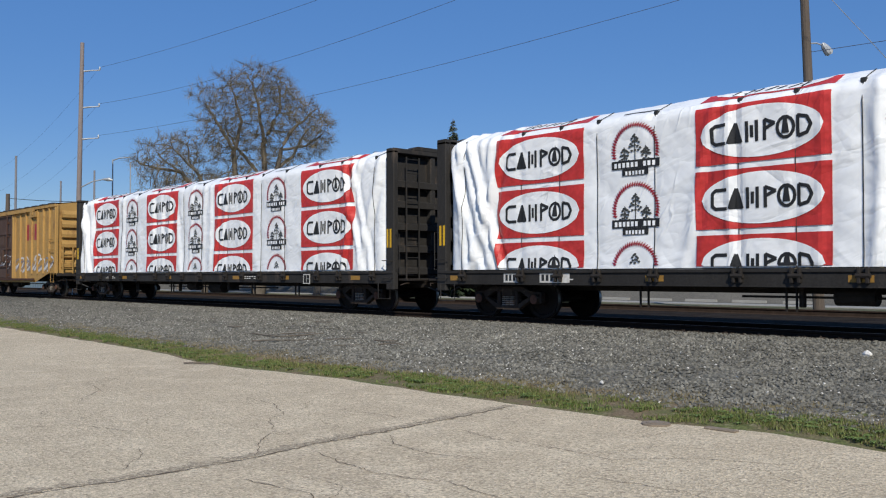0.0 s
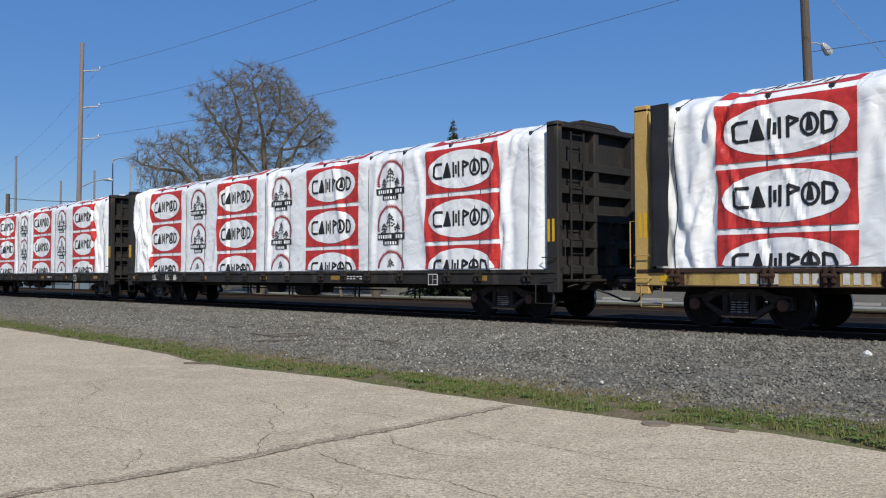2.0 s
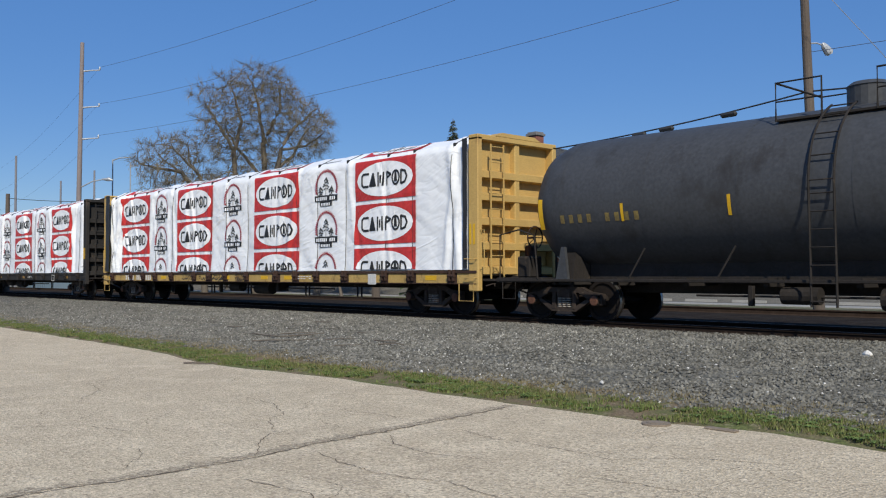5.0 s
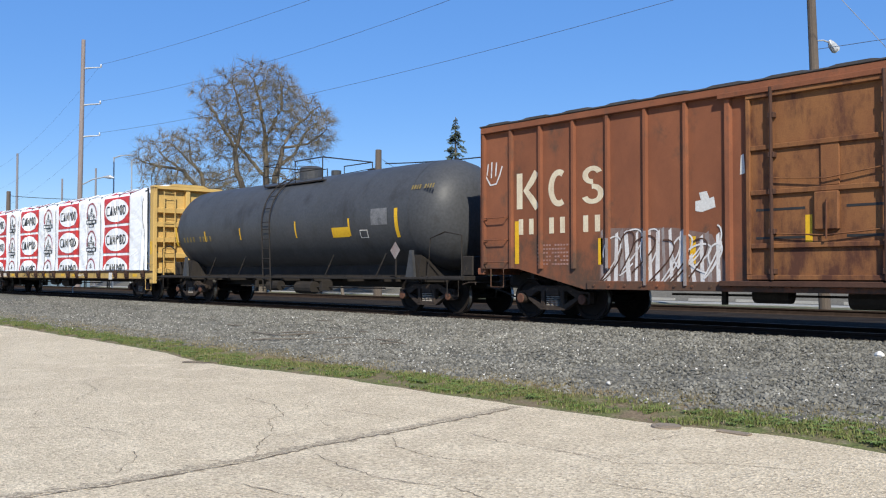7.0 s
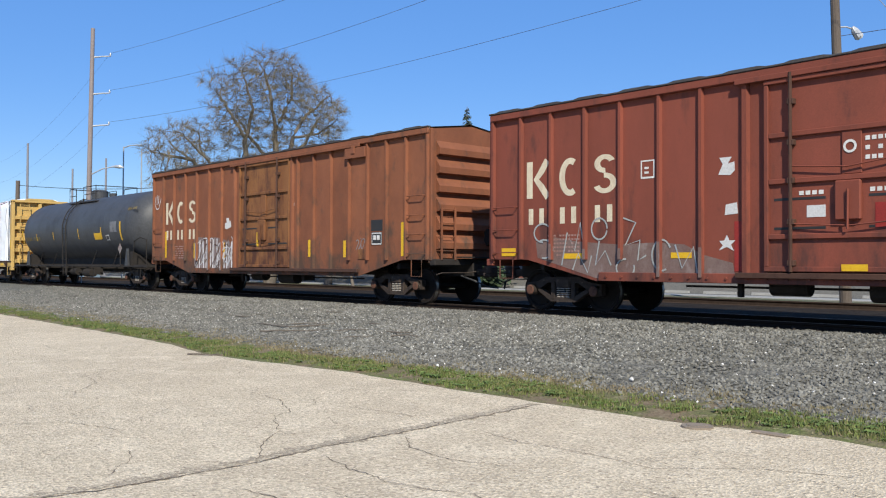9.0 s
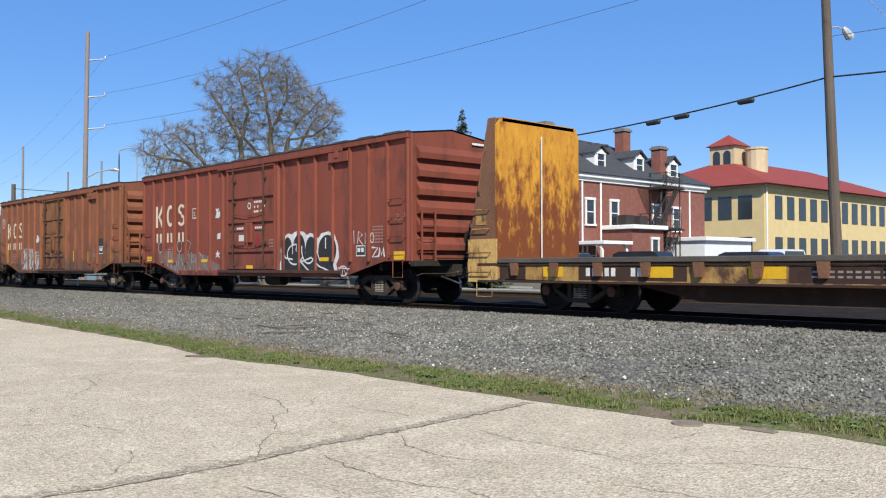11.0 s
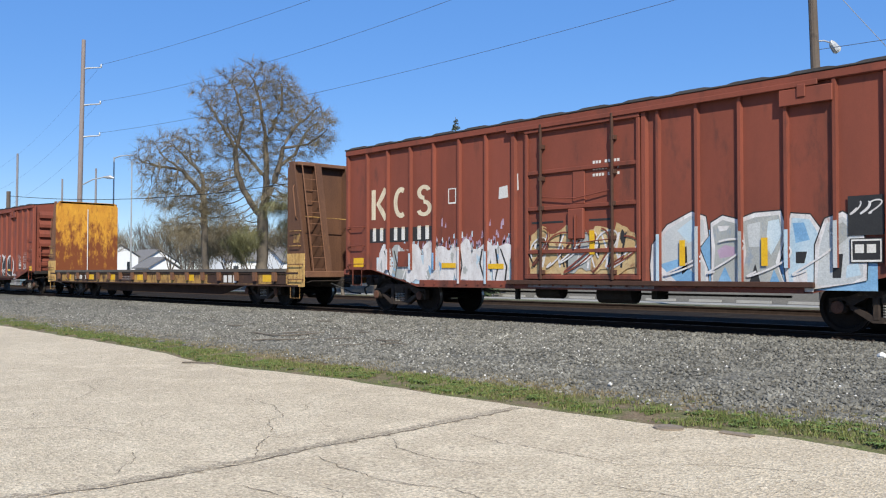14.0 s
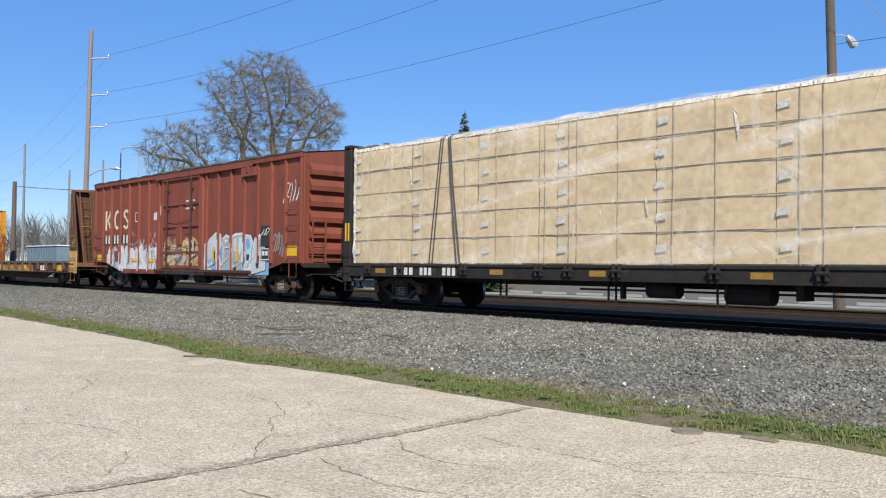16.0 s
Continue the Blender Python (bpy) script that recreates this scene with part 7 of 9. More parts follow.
for x0, x1, z0, z1 in ((7.06, 7.14, 1.3, 2.26), (-1.97, -1.8, 0.9, 1.8), (0.5, 0.66, 1.62, 2.02)):
    part("paint_patch", sheet(rect(x0, z0, x1, z1), PY - (0.034 if x0 == 0.5 else 0.0015)), M["fresh_red"], b, "fresh bright red touch-up paint")
part("stencil_print", blocks(6.52, 7.0, 1.62, 2.12, 4, PY - 0.002, 12, 0.3, 6), M["spray_pink"], b, "small faded stencil bars")
# sprayed bubble shapes: pale halo, black bubbles, thin pale lines
halo = [(1.7, 0.72), (1.82, 1.0), (1.92, 1.2), (1.9, 1.5), (2.04, 1.86), (2.31, 2.0), (2.55, 1.96), (2.68, 2.03), (2.91, 2.06), (3.18, 2.02), (3.34, 1.92), (3.5, 1.98), (3.76, 1.93), (3.93, 1.8), (4.1, 1.95), (4.46, 2.0), (4.76, 1.9), (4.92, 1.62), (4.98, 1.25), (4.84, 1.05), (4.97, 0.69)]
part("painted_outline", sheet(halo, PY - 0.002, 0.001), M["spray_white"], b, "white sprayed outline")
for i, (cx, cz, rx, rz) in enumerate(((2.3, 1.46, 0.26, 0.42), (2.93, 1.48, 0.34, 0.48), (3.56, 1.45, 0.29, 0.42), (4.4, 1.46, 0.45, 0.44))):
    part("painted_letter", sheet(disc(cx, cz, rx, rz), PY - 0.005 - 0.0004 * i, 0.001), M["black_paint"], b, "black spray-painted bubble")
part("painted_letter", sheet([(1.93, 0.75), (4.82, 0.72), (4.68, 1.05), (4.8, 1.3), (4.0, 1.4), (2.1, 1.35), (2.02, 1.0)], PY - 0.007, 0.001), M["black_paint"], b, "black spray-painted bubble")
for pts in (disc(2.72, 1.35, 0.42, 0.3, 22, 1.2, 6.0), disc(3.45, 1.5, 0.36, 0.42, 18, 2.9, 6.4), [(2.95, 1.98), (2.78, 1.5), (3.05, 1.12), (3.4, 0.9), (3.75, 0.72)], [(3.05, 1.12), (3.6, 1.25), (3.98, 1.0), (4.5, 0.86), (4.85, 0.72)], [(3.95, 1.75), (3.9, 1.4), (4.05, 1.15)], [(4.33, 1.82), (4.33, 1.5)], [(2.0, 1.5), (2.2, 1.25), (2.6, 1.2)]):
    part("painted_line", stroke(pts, 0.05, PY - 0.012), M["spray_white"], b, "white sprayed line")
over_posts(b, 1.9, 5.0, 0.7, 1.85, M["black_paint"])
part("painted_base", sheet([(-6.7, 1.16), (-5.1, 0.74), (-1.95, 0.74), (-2.0, 1.05), (-2.6, 1.2), (-3.0, 1.4), (-3.6, 1.45), (-4.5, 1.42), (-5.6, 1.5), (-6.2, 1.6), (-6.75, 1.5)], PY - 0.001, 0.001), M["spray_worn"], b, "worn grey sprayed ground")
over_posts(b, -6.6, -2.6, 0.75, 1.4, M["spray_worn"])
for pts in (disc(-6.55, 1.7, 0.24, 0.2, 14, 0.3, 4.8), disc(-6.5, 1.35, 0.25, 0.2, 14, -1.8, 2.2), [(-6.0, 1.0), (-5.85, 1.7), (-5.65, 1.3), (-5.5, 1.9), (-5.35, 1.1)], disc(-5.0, 1.75, 0.2, 0.22, 16, 0, 6.1), [(-5.0, 1.5), (-5.1, 1.0), (-4.85, 1.3), (-4.7, 1.0)], [(-4.4, 1.95), (-4.1, 1.85), (-4.35, 1.4), (-4.0, 1.5), (-4.05, 1.1), (-3.85, 1.2)],
            disc(-3.5, 1.2, 0.22, 0.3, 16, 0.5, 5.2), [(-3.2, 1.4), (-3.05, 0.95), (-2.8, 1.35), (-2.72, 0.85)], disc(-4.35, 0.95, 0.22, 0.18, 14, 1.5, 6.6), [(-5.7, 0.9), (-5.55, 1.25), (-5.3, 0.85), (-5.2, 1.2)]):
    part("painted_line", stroke(pts, 0.036, PY - 0.009), M["spray_pale"], b, "pale sprayed line")
for pts in ([(5.68, 1.98), (5.7, 1.62)], [(5.85, 1.62), (5.9, 1.95), (6.08, 1.85), (5.9, 1.75), (6.1, 1.58)], [(6.2, 1.6), (6.2, 1.9), (6.36, 1.62), (6.36, 1.9)], disc(6.5, 1.76, 0.08, 0.13, 12, 0, 6.1)):
    part("painted_line", stroke(pts, 0.026, PY - 0.006), M["spray_white"], b, "white chalk mark")
for pts in ([(6.5, 1.5), (6.75, 1.48), (6.52, 1.24), (6.8, 1.26)], [(6.8, 1.25), (6.84, 1.48), (6.92, 1.3), (7.0, 1.48), (7.04, 1.24)]):
    part("painted_line", stroke(pts, 0.06, PY - 0.006), M["spray_white"], b, "white chalk mark")
part("painted_line", merge(stroke(disc(5.25, 0.86, 0.2, 0.14, 16, 0, 6.1), 0.03, PY - 0.053), stroke([(5.0, 0.95), (5.55, 0.92)], 0.03, PY - 0.056), stroke([(5.2, 0.7), (5.25, 1.0), (5.38, 0.75)], 0.03, PY - 0.058)), M["spray_white"], b, "white chalk mark")
scribble(b, 7.45, 7.85, 2.15, 2.4, 2, M["spray_pink"], 31, 0.02)

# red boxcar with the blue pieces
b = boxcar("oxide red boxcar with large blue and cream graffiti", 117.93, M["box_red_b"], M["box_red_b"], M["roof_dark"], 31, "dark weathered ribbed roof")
part("number_panel", sheet(rect(-7.1, 1.85, -4.55, 2.22), PY - 0.0005, 0.003), M["black_paint"], b, "black number panel")
for x in (-6.96, -6.06, -5.12):
    part("number_print", blocks(x, x + 0.62, 1.89, 2.19, 2, PY - 0.005, 5, 0.58), M["white_paint"], b, "white bars in place of a number")
yellow(b, -7.6, 1.2, 1.45, 0.45)
yellow(b, 7.5, 1.35, 1.65, 0.6)
part("painted_base", sheet([(-6.8, 1.15), (-5.2, 0.76), (-1.85, 0.72), (-1.85, 1.5), (-3.0, 1.6), (-5.0, 1.5), (-6.8, 1.45)], PY - 0.001, 0.001), M["spray_blue"], b, "pale blue sprayed ground")
piece(b, -6.75, -1.85, 0.72, 1.8, 8, ("spray_blue", "spray_white", "spray_pale", "spray_white"), None, 61, shade=("spray_white", "spray_pale", "spray_blue", "spray_white", "spray_deep"))
fade(b, -5.0, -1.9, 1.65, 2.2, "spray_lilac", 62)
fade(b, -6.7, -1.9, 1.45, 1.95, "spray_blue", 63, 90)
over_posts(b, -6.8, -1.9, 0.75, 1.6, M["spray_blue"], ("spray_blue", "spray_deep", "spray_white"))
part("data_panel", sheet(rect(-5.85, 1.2, -5.3, 1.6), PY - 0.05), M["box_red_b"], b)
yellow(b, -3.9, 1.16, 1.28, 0.5, PY - 0.05)
yellow(b, -2.3, 1.13, 1.25, 0.5, PY - 0.05)
yellow(b, 0.51, 1.42, 1.92, 0.13, PY - 0.08)
yellow(b, 2.63, 1.17, 1.66, 0.12, PY - 0.045)
yellow(b, 4.29, 1.16, 1.66, 0.12, PY - 0.045)
part("painted_base", sheet([(-1.25, 1.02), (1.6, 1.02), (1.6, 1.8), (0.5, 1.95), (-1.25, 1.75)], PY - 0.0305, 0.001), M["spray_tan"], b, "cream sprayed ground")
piece(b, -1.25, 1.6, 1.02, 2.05, 5, ("spray_tan", "spray_tan", "spray_pale"), None, 64, PY - 0.031, shade=("spray_tan", "spray_white", "box_red_b", "black_paint", "spray_tan"))
scribble(b, -1.2, 1.55, 1.1, 1.95, 6, M["spray_white"], 71, 0.035, PY - 0.06)
scribble(b, -1.2, 1.55, 1.02, 2.0, 5, M["box_red_b"], 72, 0.035, PY - 0.068)
part("painted_band", sheet(rect(-1.3, 0.72, 2.0, 0.88), PY - 0.052), M["spray_grey"], b, "worn grey paint on the sill")
part("painted_base", sheet([(2.0, 0.74), (6.2, 0.74), (6.2, 1.5), (5.6, 1.8), (2.4, 1.85), (2.0, 1.4)], PY - 0.001, 0.001), M["spray_deep"], b, "blue sprayed ground")
scribble(b, 2.3, 5.6, 0.9, 1.7, 4, M["spray_white"], 81, 0.035, PY - 0.036)
def bubble(c, o, fill, y, patches=()):
    """One sprayed letter-like bubble: dark rim, white outline, fill and patches."""
    cx, cz = sum(p[0] for p in o) / len(o), sum(p[1] for p in o) / len(o)

    def grow(d):
        q = []
        for u, v in o:
            h = math.hypot(u - cx, v - cz)
            q.append((u + (u - cx) / h * d, max(low(u) + 0.02, v + (v - cz) / h * d)))
        return q
    part("painted_outline", sheet(grow(0.075), y + 0.0012, 0.0008), M["black_paint"], c, "dark sprayed edge")
    part("painted_outline", sheet(grow(0.05), y, 0.001), M["spray_white"], c, "sprayed white outline")
    p = part("painted_shape", sheet(grow(-0.03), y - 0.0012, 0.0012), M[fill], c, "sprayed patch of colour")
    for k, (m, pts) in enumerate(patches):
        part("painted_shape", sheet(pts, y - 0.0026 - 0.0004 * k, 0.0004), M[m], p)


bubble(b, [(1.95, 0.8), (1.93, 1.2), (1.98, 1.58), (2.3, 1.92), (2.8, 2.15), (3.08, 2.05), (3.12, 1.7), (2.92, 1.5), (3.1, 1.15), (3.14, 0.8)], "spray_silver", PY - 0.004,
       [("spray_deep", [(2.1, 1.2), (2.5, 1.3), (2.9, 1.0), (2.95, 0.85), (2.3, 0.85)]), ("spray_blue", [(2.5, 1.85), (2.8, 2.05), (3.0, 1.95), (3.0, 1.75), (2.75, 1.6)]), ("black_paint", [(2.55, 1.45), (2.7, 1.55), (2.72, 1.1), (2.6, 1.0)]), ("spray_white", [(2.05, 1.1), (2.15, 1.15), (2.5, 0.85), (2.35, 0.82)])])
bubble(b, [(3.24, 0.78), (3.28, 1.5), (3.24, 1.92), (3.46, 2.04), (3.75, 1.96), (3.8, 1.3), (3.72, 0.78)], "spray_pale", PY - 0.009,
       [("spray_lilac", [(3.35, 1.45), (3.5, 1.55), (3.7, 1.5), (3.7, 1.35), (3.4, 1.3)]), ("spray_deep", [(3.35, 0.85), (3.65, 0.85), (3.5, 1.15)]), ("spray_white", [(3.36, 1.9), (3.6, 1.9), (3.55, 1.82), (3.4, 1.8)])])
bubble(b, [(3.8, 0.76), (3.9, 1.4), (3.84, 1.98), (4.1, 2.06), (4.56, 2.08), (4.66, 1.7), (4.5, 1.2), (4.66, 0.76)], "spray_pale", PY - 0.014,
       [("spray_blue", [(4.35, 1.95), (4.55, 1.98), (4.6, 1.7), (4.4, 1.35), (4.3, 1.5)]), ("spray_silver", [(3.95, 1.9), (4.2, 1.95), (4.2, 1.5), (3.98, 1.5)]), ("black_paint", [(3.98, 0.85), (4.2, 0.85), (4.1, 1.2)]), ("spray_deep", [(4.35, 0.82), (4.58, 0.82), (4.45, 1.1)])])
bubble(b, [(4.72, 0.76), (4.66, 1.4), (4.78, 2.02), (5.1, 1.98), (5.28, 1.7), (5.22, 1.2), (5.14, 0.76)], "spray_blue", PY - 0.019,
       [("spray_deep", [(4.8, 1.9), (5.0, 1.9), (5.1, 1.6), (4.85, 1.55)]), ("black_paint", [(4.85, 1.4), (5.05, 1.4), (5.0, 1.2), (4.85, 1.2)]), ("spray_white", [(4.8, 1.0), (5.05, 1.05), (5.05, 0.85), (4.8, 0.85)])])
bubble(b, [(5.2, 0.8), (5.24, 1.5), (5.38, 1.9), (5.66, 2.0), (5.92, 1.82), (6.0, 1.4), (6.0, 0.95), (5.8, 0.84)], "spray_silver", PY - 0.024,
       [("spray_pale", [(5.4, 1.75), (5.66, 1.88), (5.85, 1.7), (5.6, 1.5)]), ("black_paint", [(5.48, 0.95), (5.62, 0.95), (5.66, 1.35), (5.5, 1.35)]), ("spray_blue", [(5.7, 0.95), (5.95, 1.0), (5.9, 1.2), (5.72, 1.15)])])
over_posts(b, 2.0, 6.1, 0.75, 1.85, M["spray_blue"], ("spray_pale", "spray_blue", "spray_silver"))
part("painted_panel", sheet(rect(5.75, 1.65, 6.32, 2.3), PY - 0.036), M["black_paint"], b, "black painted square")
scribble(b, 5.8, 6.27, 1.95, 2.25, 3, M["spray_white"], 44, 0.025, PY - 0.042)
panel_card(b, 5.78, 1.2, 0.52, 0.4, PY - 0.037)
scribble(b, 7.0, 7.9, 2.95, 3.65, 5, M["spray_white"], 45, 0.03)
scribble(b, 6.5, 7.1, 1.3, 2.1, 5, M["spray_grey"], 46, 0.06)
sticker(b, -2.25, 2.75, 0.3, 0.3)
sticker(b, -1.72, 2.9, 0.1, 0.4)
part("stencil_print", blocks(0.5, 1.2, 3.05, 3.45, 9, PY - 0.031, 8, 0.3, 3), M["white_paint"], b, "small white stencil bars")
part("data_panel", stroke(rect(-3.95, 2.75, -3.7, 3.1), 0.03, PY - 0.002, close=True), M["white_paint"], b)

# yellow boxcar with a brown door, ahead of the others
b = boxcar("faded yellow boxcar with brown door and white roof", -50.9, M["box_yellow"], M["brown_door"], M["snow_paint"], 51, "white painted roof")
scribble(b, 2.2, 7.6, 1.2, 2.0, 9, M["spray_white"], 52, 0.1)
scribble(b, 2.2, 7.6, 1.2, 1.9, 8, M["spray_grey"], 53, 0.1)
scribble(b, -1.2, 1.6, 1.3, 2.2, 4, M["spray_white"], 54, 0.05, PY - 0.04)
part("painted_mark", merge(sheet(rect(3.8, 2.8, 4.2, 3.6), PY - 0.002), sheet(rect(4.4, 2.8, 4.8, 3.6), PY - 0.002), sheet(rect(5.0, 2.8, 5.4, 3.6), PY - 0.002)), M["print_maroon"], b, "faded dark red mark")


def bulkhead(c, sgn, m, half=11.3, tall=4.42, label=""):
    """End frame of a lumber car: side columns, recessed sheet, shelves, ladder."""
    e, i = sgn * half, sgn * (half - 0.33)
    lo, hi = min(e, i), max(e, i)
    b = part("bulkhead", Shape().box(min(i, i + sgn * 0.1), -1.3, 1.0, max(i, i + sgn * 0.1), 1.3, tall - 0.05, 0.01), m, c, label)
    for y in (-1.46, 1.3):
        part("column", Shape().box(lo, y, 0.62, hi, y + 0.16, tall - 0.06, 0.02), m, b)
    part("column", Shape().box(lo + 0.05, -0.09, 0.95, hi - 0.05, 0.09, tall - 0.1, 0.02), m, b)
    part("top_beam", Shape().box(lo, -1.46, tall - 0.14, hi, 1.46, tall, 0.02).prism([(-0.85, tall), (-0.6, tall + 0.1), (0.6, tall + 0.1), (0.85, tall)], lo, hi, "yz"), m, b)
    for z in (1.05, 1.65, 2.25, 2.85, 3.4):
        part("shelf", Shape().prism([(i, z - 0.06), (e - sgn * 0.03, z - 0.02), (e - sgn * 0.03, z + 0.14), (i, z + 0.22)], -1.3, 1.3), m, b)
    s = Shape()
    x = e + sgn * 0.04
    for k in range(9):
        s.tube([(x, -1.05, 1.1 + k * 0.38), (x, -0.62, 1.1 + k * 0.38)], 0.013, 6)
    s.box(min(x, x + 0.02), -1.08, 0.9, max(x, x + 0.02), -1.04, 4.2).box(min(x, x + 0.02), -0.63, 0.9, max(x, x + 0.02), -0.59, 4.2)
    part("ladder", s, m, b)
    for z in (0.95, 1.4):
        part("grab_iron", Shape().tube([(e - sgn * 0.4, -1.46, z), (e - sgn * 0.4, -1.54, z), (e - sgn * 0.05, -1.54, z), (e - sgn * 0.05, -1.46, z)], 0.013, 6), m, b)
    part("grab_iron", Shape().tube([(e, -1.4, 1.15), (e + sgn * 0.15, -1.4, 1.15), (e + sgn * 0.15, -1.4, 2.1), (e, -1.4, 2.1)], 0.013, 6), m, b)
    if sgn > 0:
        s = Shape().tube([(e, 0.35, 1.95), (e + 0.22, 0.35, 1.95)], 0.03, 8)
        s.tube([(e + 0.22, 0.35 + 0.28 * math.cos(a * 0.349), 1.95 + 0.28 * math.sin(a * 0.349)) for a in range(19)], 0.018, 6)
        for a in range(5):
            s.tube([(e + 0.22, 0.35, 1.95), (e + 0.22, 0.35 + 0.28 * math.cos(a * 1.257), 1.95 + 0.28 * math.sin(a * 1.257))], 0.012, 5)
        s.box(e, 0.2, 1.2, e + 0.18, 0.5, 1.75, 0.03).tube([(e + 0.1, 0.35, 1.2), (e + 0.1, 0.4, 0.75)], 0.02, 6)
        part("brake_wheel", s, M["rust_deep"] if m == M["yellow_end"] else m, b)
    part("end_platform", Shape().box(min(e, e + sgn * 0.5), -1.3, 0.86, max(e, e + sgn * 0.5), 1.3, 0.92, 0.01), M["car_dark"], b)
    return b


STRAPS = [-10.35, -9.0]
for left, mid in zip((-9.3, -3.95, 1.5, 6.9), (-5.35, 0.1, 5.5, 10.4)):
    STRAPS += [left + 0.85, left + 1.95] + ([mid - 0.95, mid + 0.45] if mid < 10 else [mid])
STRAPS = sorted(x for x in STRAPS if x != -9.0)


def lumber_car(label, x0, m, marks, plate=None, strap_at=None):
    c = car("lumber_car", label, "flat car", x0, 9.25, m, 11.55, (0.75, 1.0))
    for y in (-1.45, 1.35):
        part("side_sill", Shape().box(-11.25, y, 0.8, 11.25, y + 0.1, 1.1, 0.012), m, c)
        part("sill_flange", Shape().box(-11.25, y - 0.03, 1.05, 11.25, y + 0.12, 1.12, 0.008).box(-11.25, y - 0.015, 0.785, 11.25, y + 0.08, 0.81, 0.004), M["rust_deep"] if m == M["car_yellow"] else m, c)
    part("deck", Shape().box(-11.2, -1.35, 1.0, 11.2, 1.35, 1.11), M["deck"], c)
    for sgn in (-1, 1):
        b = bulkhead(c, sgn, M["yellow_end"] if m == M["car_yellow"] else m)
        x = sgn * 11.1
        part("reflector", sheet(rect(x - 0.1, 1.75, x - 0.03, 2.25), -1.461), M["yellow_mark"], b)
        part("reflector", sheet(rect(x + 0.03, 1.75, x + 0.1, 2.25), -1.461), M["yellow_mark"], b)
        step(c, sgn * 10.9, 0.8, m, 0.5)
    for x in strap_at or STRAPS:
        s = Shape().box(x - 0.1, -1.53, 0.86, x - 0.04, -1.45, 1.14, 0.01).box(x + 0.04, -1.53, 0.86, x + 0.1, -1.45, 1.14, 0.01).tube([(x - 0.12, -1.5, 0.99), (x + 0.12, -1.5, 0.99)], 0.045, 8)
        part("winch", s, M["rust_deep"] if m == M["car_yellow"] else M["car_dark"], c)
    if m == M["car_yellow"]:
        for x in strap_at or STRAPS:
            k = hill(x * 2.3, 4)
            part("paint_patch", sheet(rect(x - 0.2 - 0.12 * k, 0.8, x + 0.17 + 0.1 * k, 1.05), -1.4505, 0.001), M["rust_deep"], c, "very dark brown patch on the sill")
    for x in marks:
        yellow(c, x, 0.88, 1.0, 0.42, -1.451, "amber" if m != M["car_yellow"] else "yellow_mark")
    if plate != "letters":
        part("stencil_print", blocks(-7.9, -6.9, 0.9, 1.02, 6, -1.451, 5, 0.3, 2), M["white_paint"], c, "small white stencil bars")
    part("stencil_print", blocks(3.4, 4.3, 0.9, 1.02, 6, -1.451, 6, 0.3, 2), M["white_paint"], c, "small white stencil bars")
    if plate == "white":
        for a, b in ((-9.0, -8.55), (-7.9, -7.05)):
            p = part("number_plate", sheet(rect(a, 0.84, b, 1.06), -1.452), M["white_paint"], c, "white plate with dark bars")
            part("number_print", blocks(a + 0.06, b - 0.04, 0.88, 1.02, int((b - a) / 0.13), -1.457, 3, 0.4), M["black_paint"], p)
    if plate == "letters":
        part("number_print", blocks(-9.02, -8.2, 0.84, 1.03, 4, -1.455, 9, 0.35), M["white_paint"], c, "white bars in place of lettering")
        part("number_print", blocks(-7.99, -7.5, 0.84, 1.03, 3, -1.455, 10, 0.35), M["white_paint"], c, "white bars in place of lettering")
        part("number_print", blocks(-7.14, -6.62, 0.84, 1.03, 3, -1.455, 12, 0.35), M["white_paint"], c, "white bars in place of lettering")
    p = part("data_panel", sheet(rect(7.03, 0.76, 7.39, 1.05), -1.465), M["white_paint"], c, "framed data plate")
    part("frame", merge(sheet(rect(7.06, 0.785, 7.2, 1.02), -1.47), sheet(rect(7.22, 0.785, 7.36, 0.9), -1.47), sheet(rect(7.22, 0.915, 7.36, 1.02), -1.47)), M["car_grey"] if m != M["car_yellow"] else M["tag"], p)
    for x in (-5.4, -2.3, 0.2, 3.6, 6.2):
        part("stake_pocket", Shape().box(x - 0.03, -1.2, 0.35, x + 0.0, -1.16, 0.8).box(x + 0.16, -1.2, 0.35, x + 0.19, -1.16, 0.8), M["car_dark"], c)
    return c


def soft(x):
    return 0.5 * (1 + math.tanh(x))


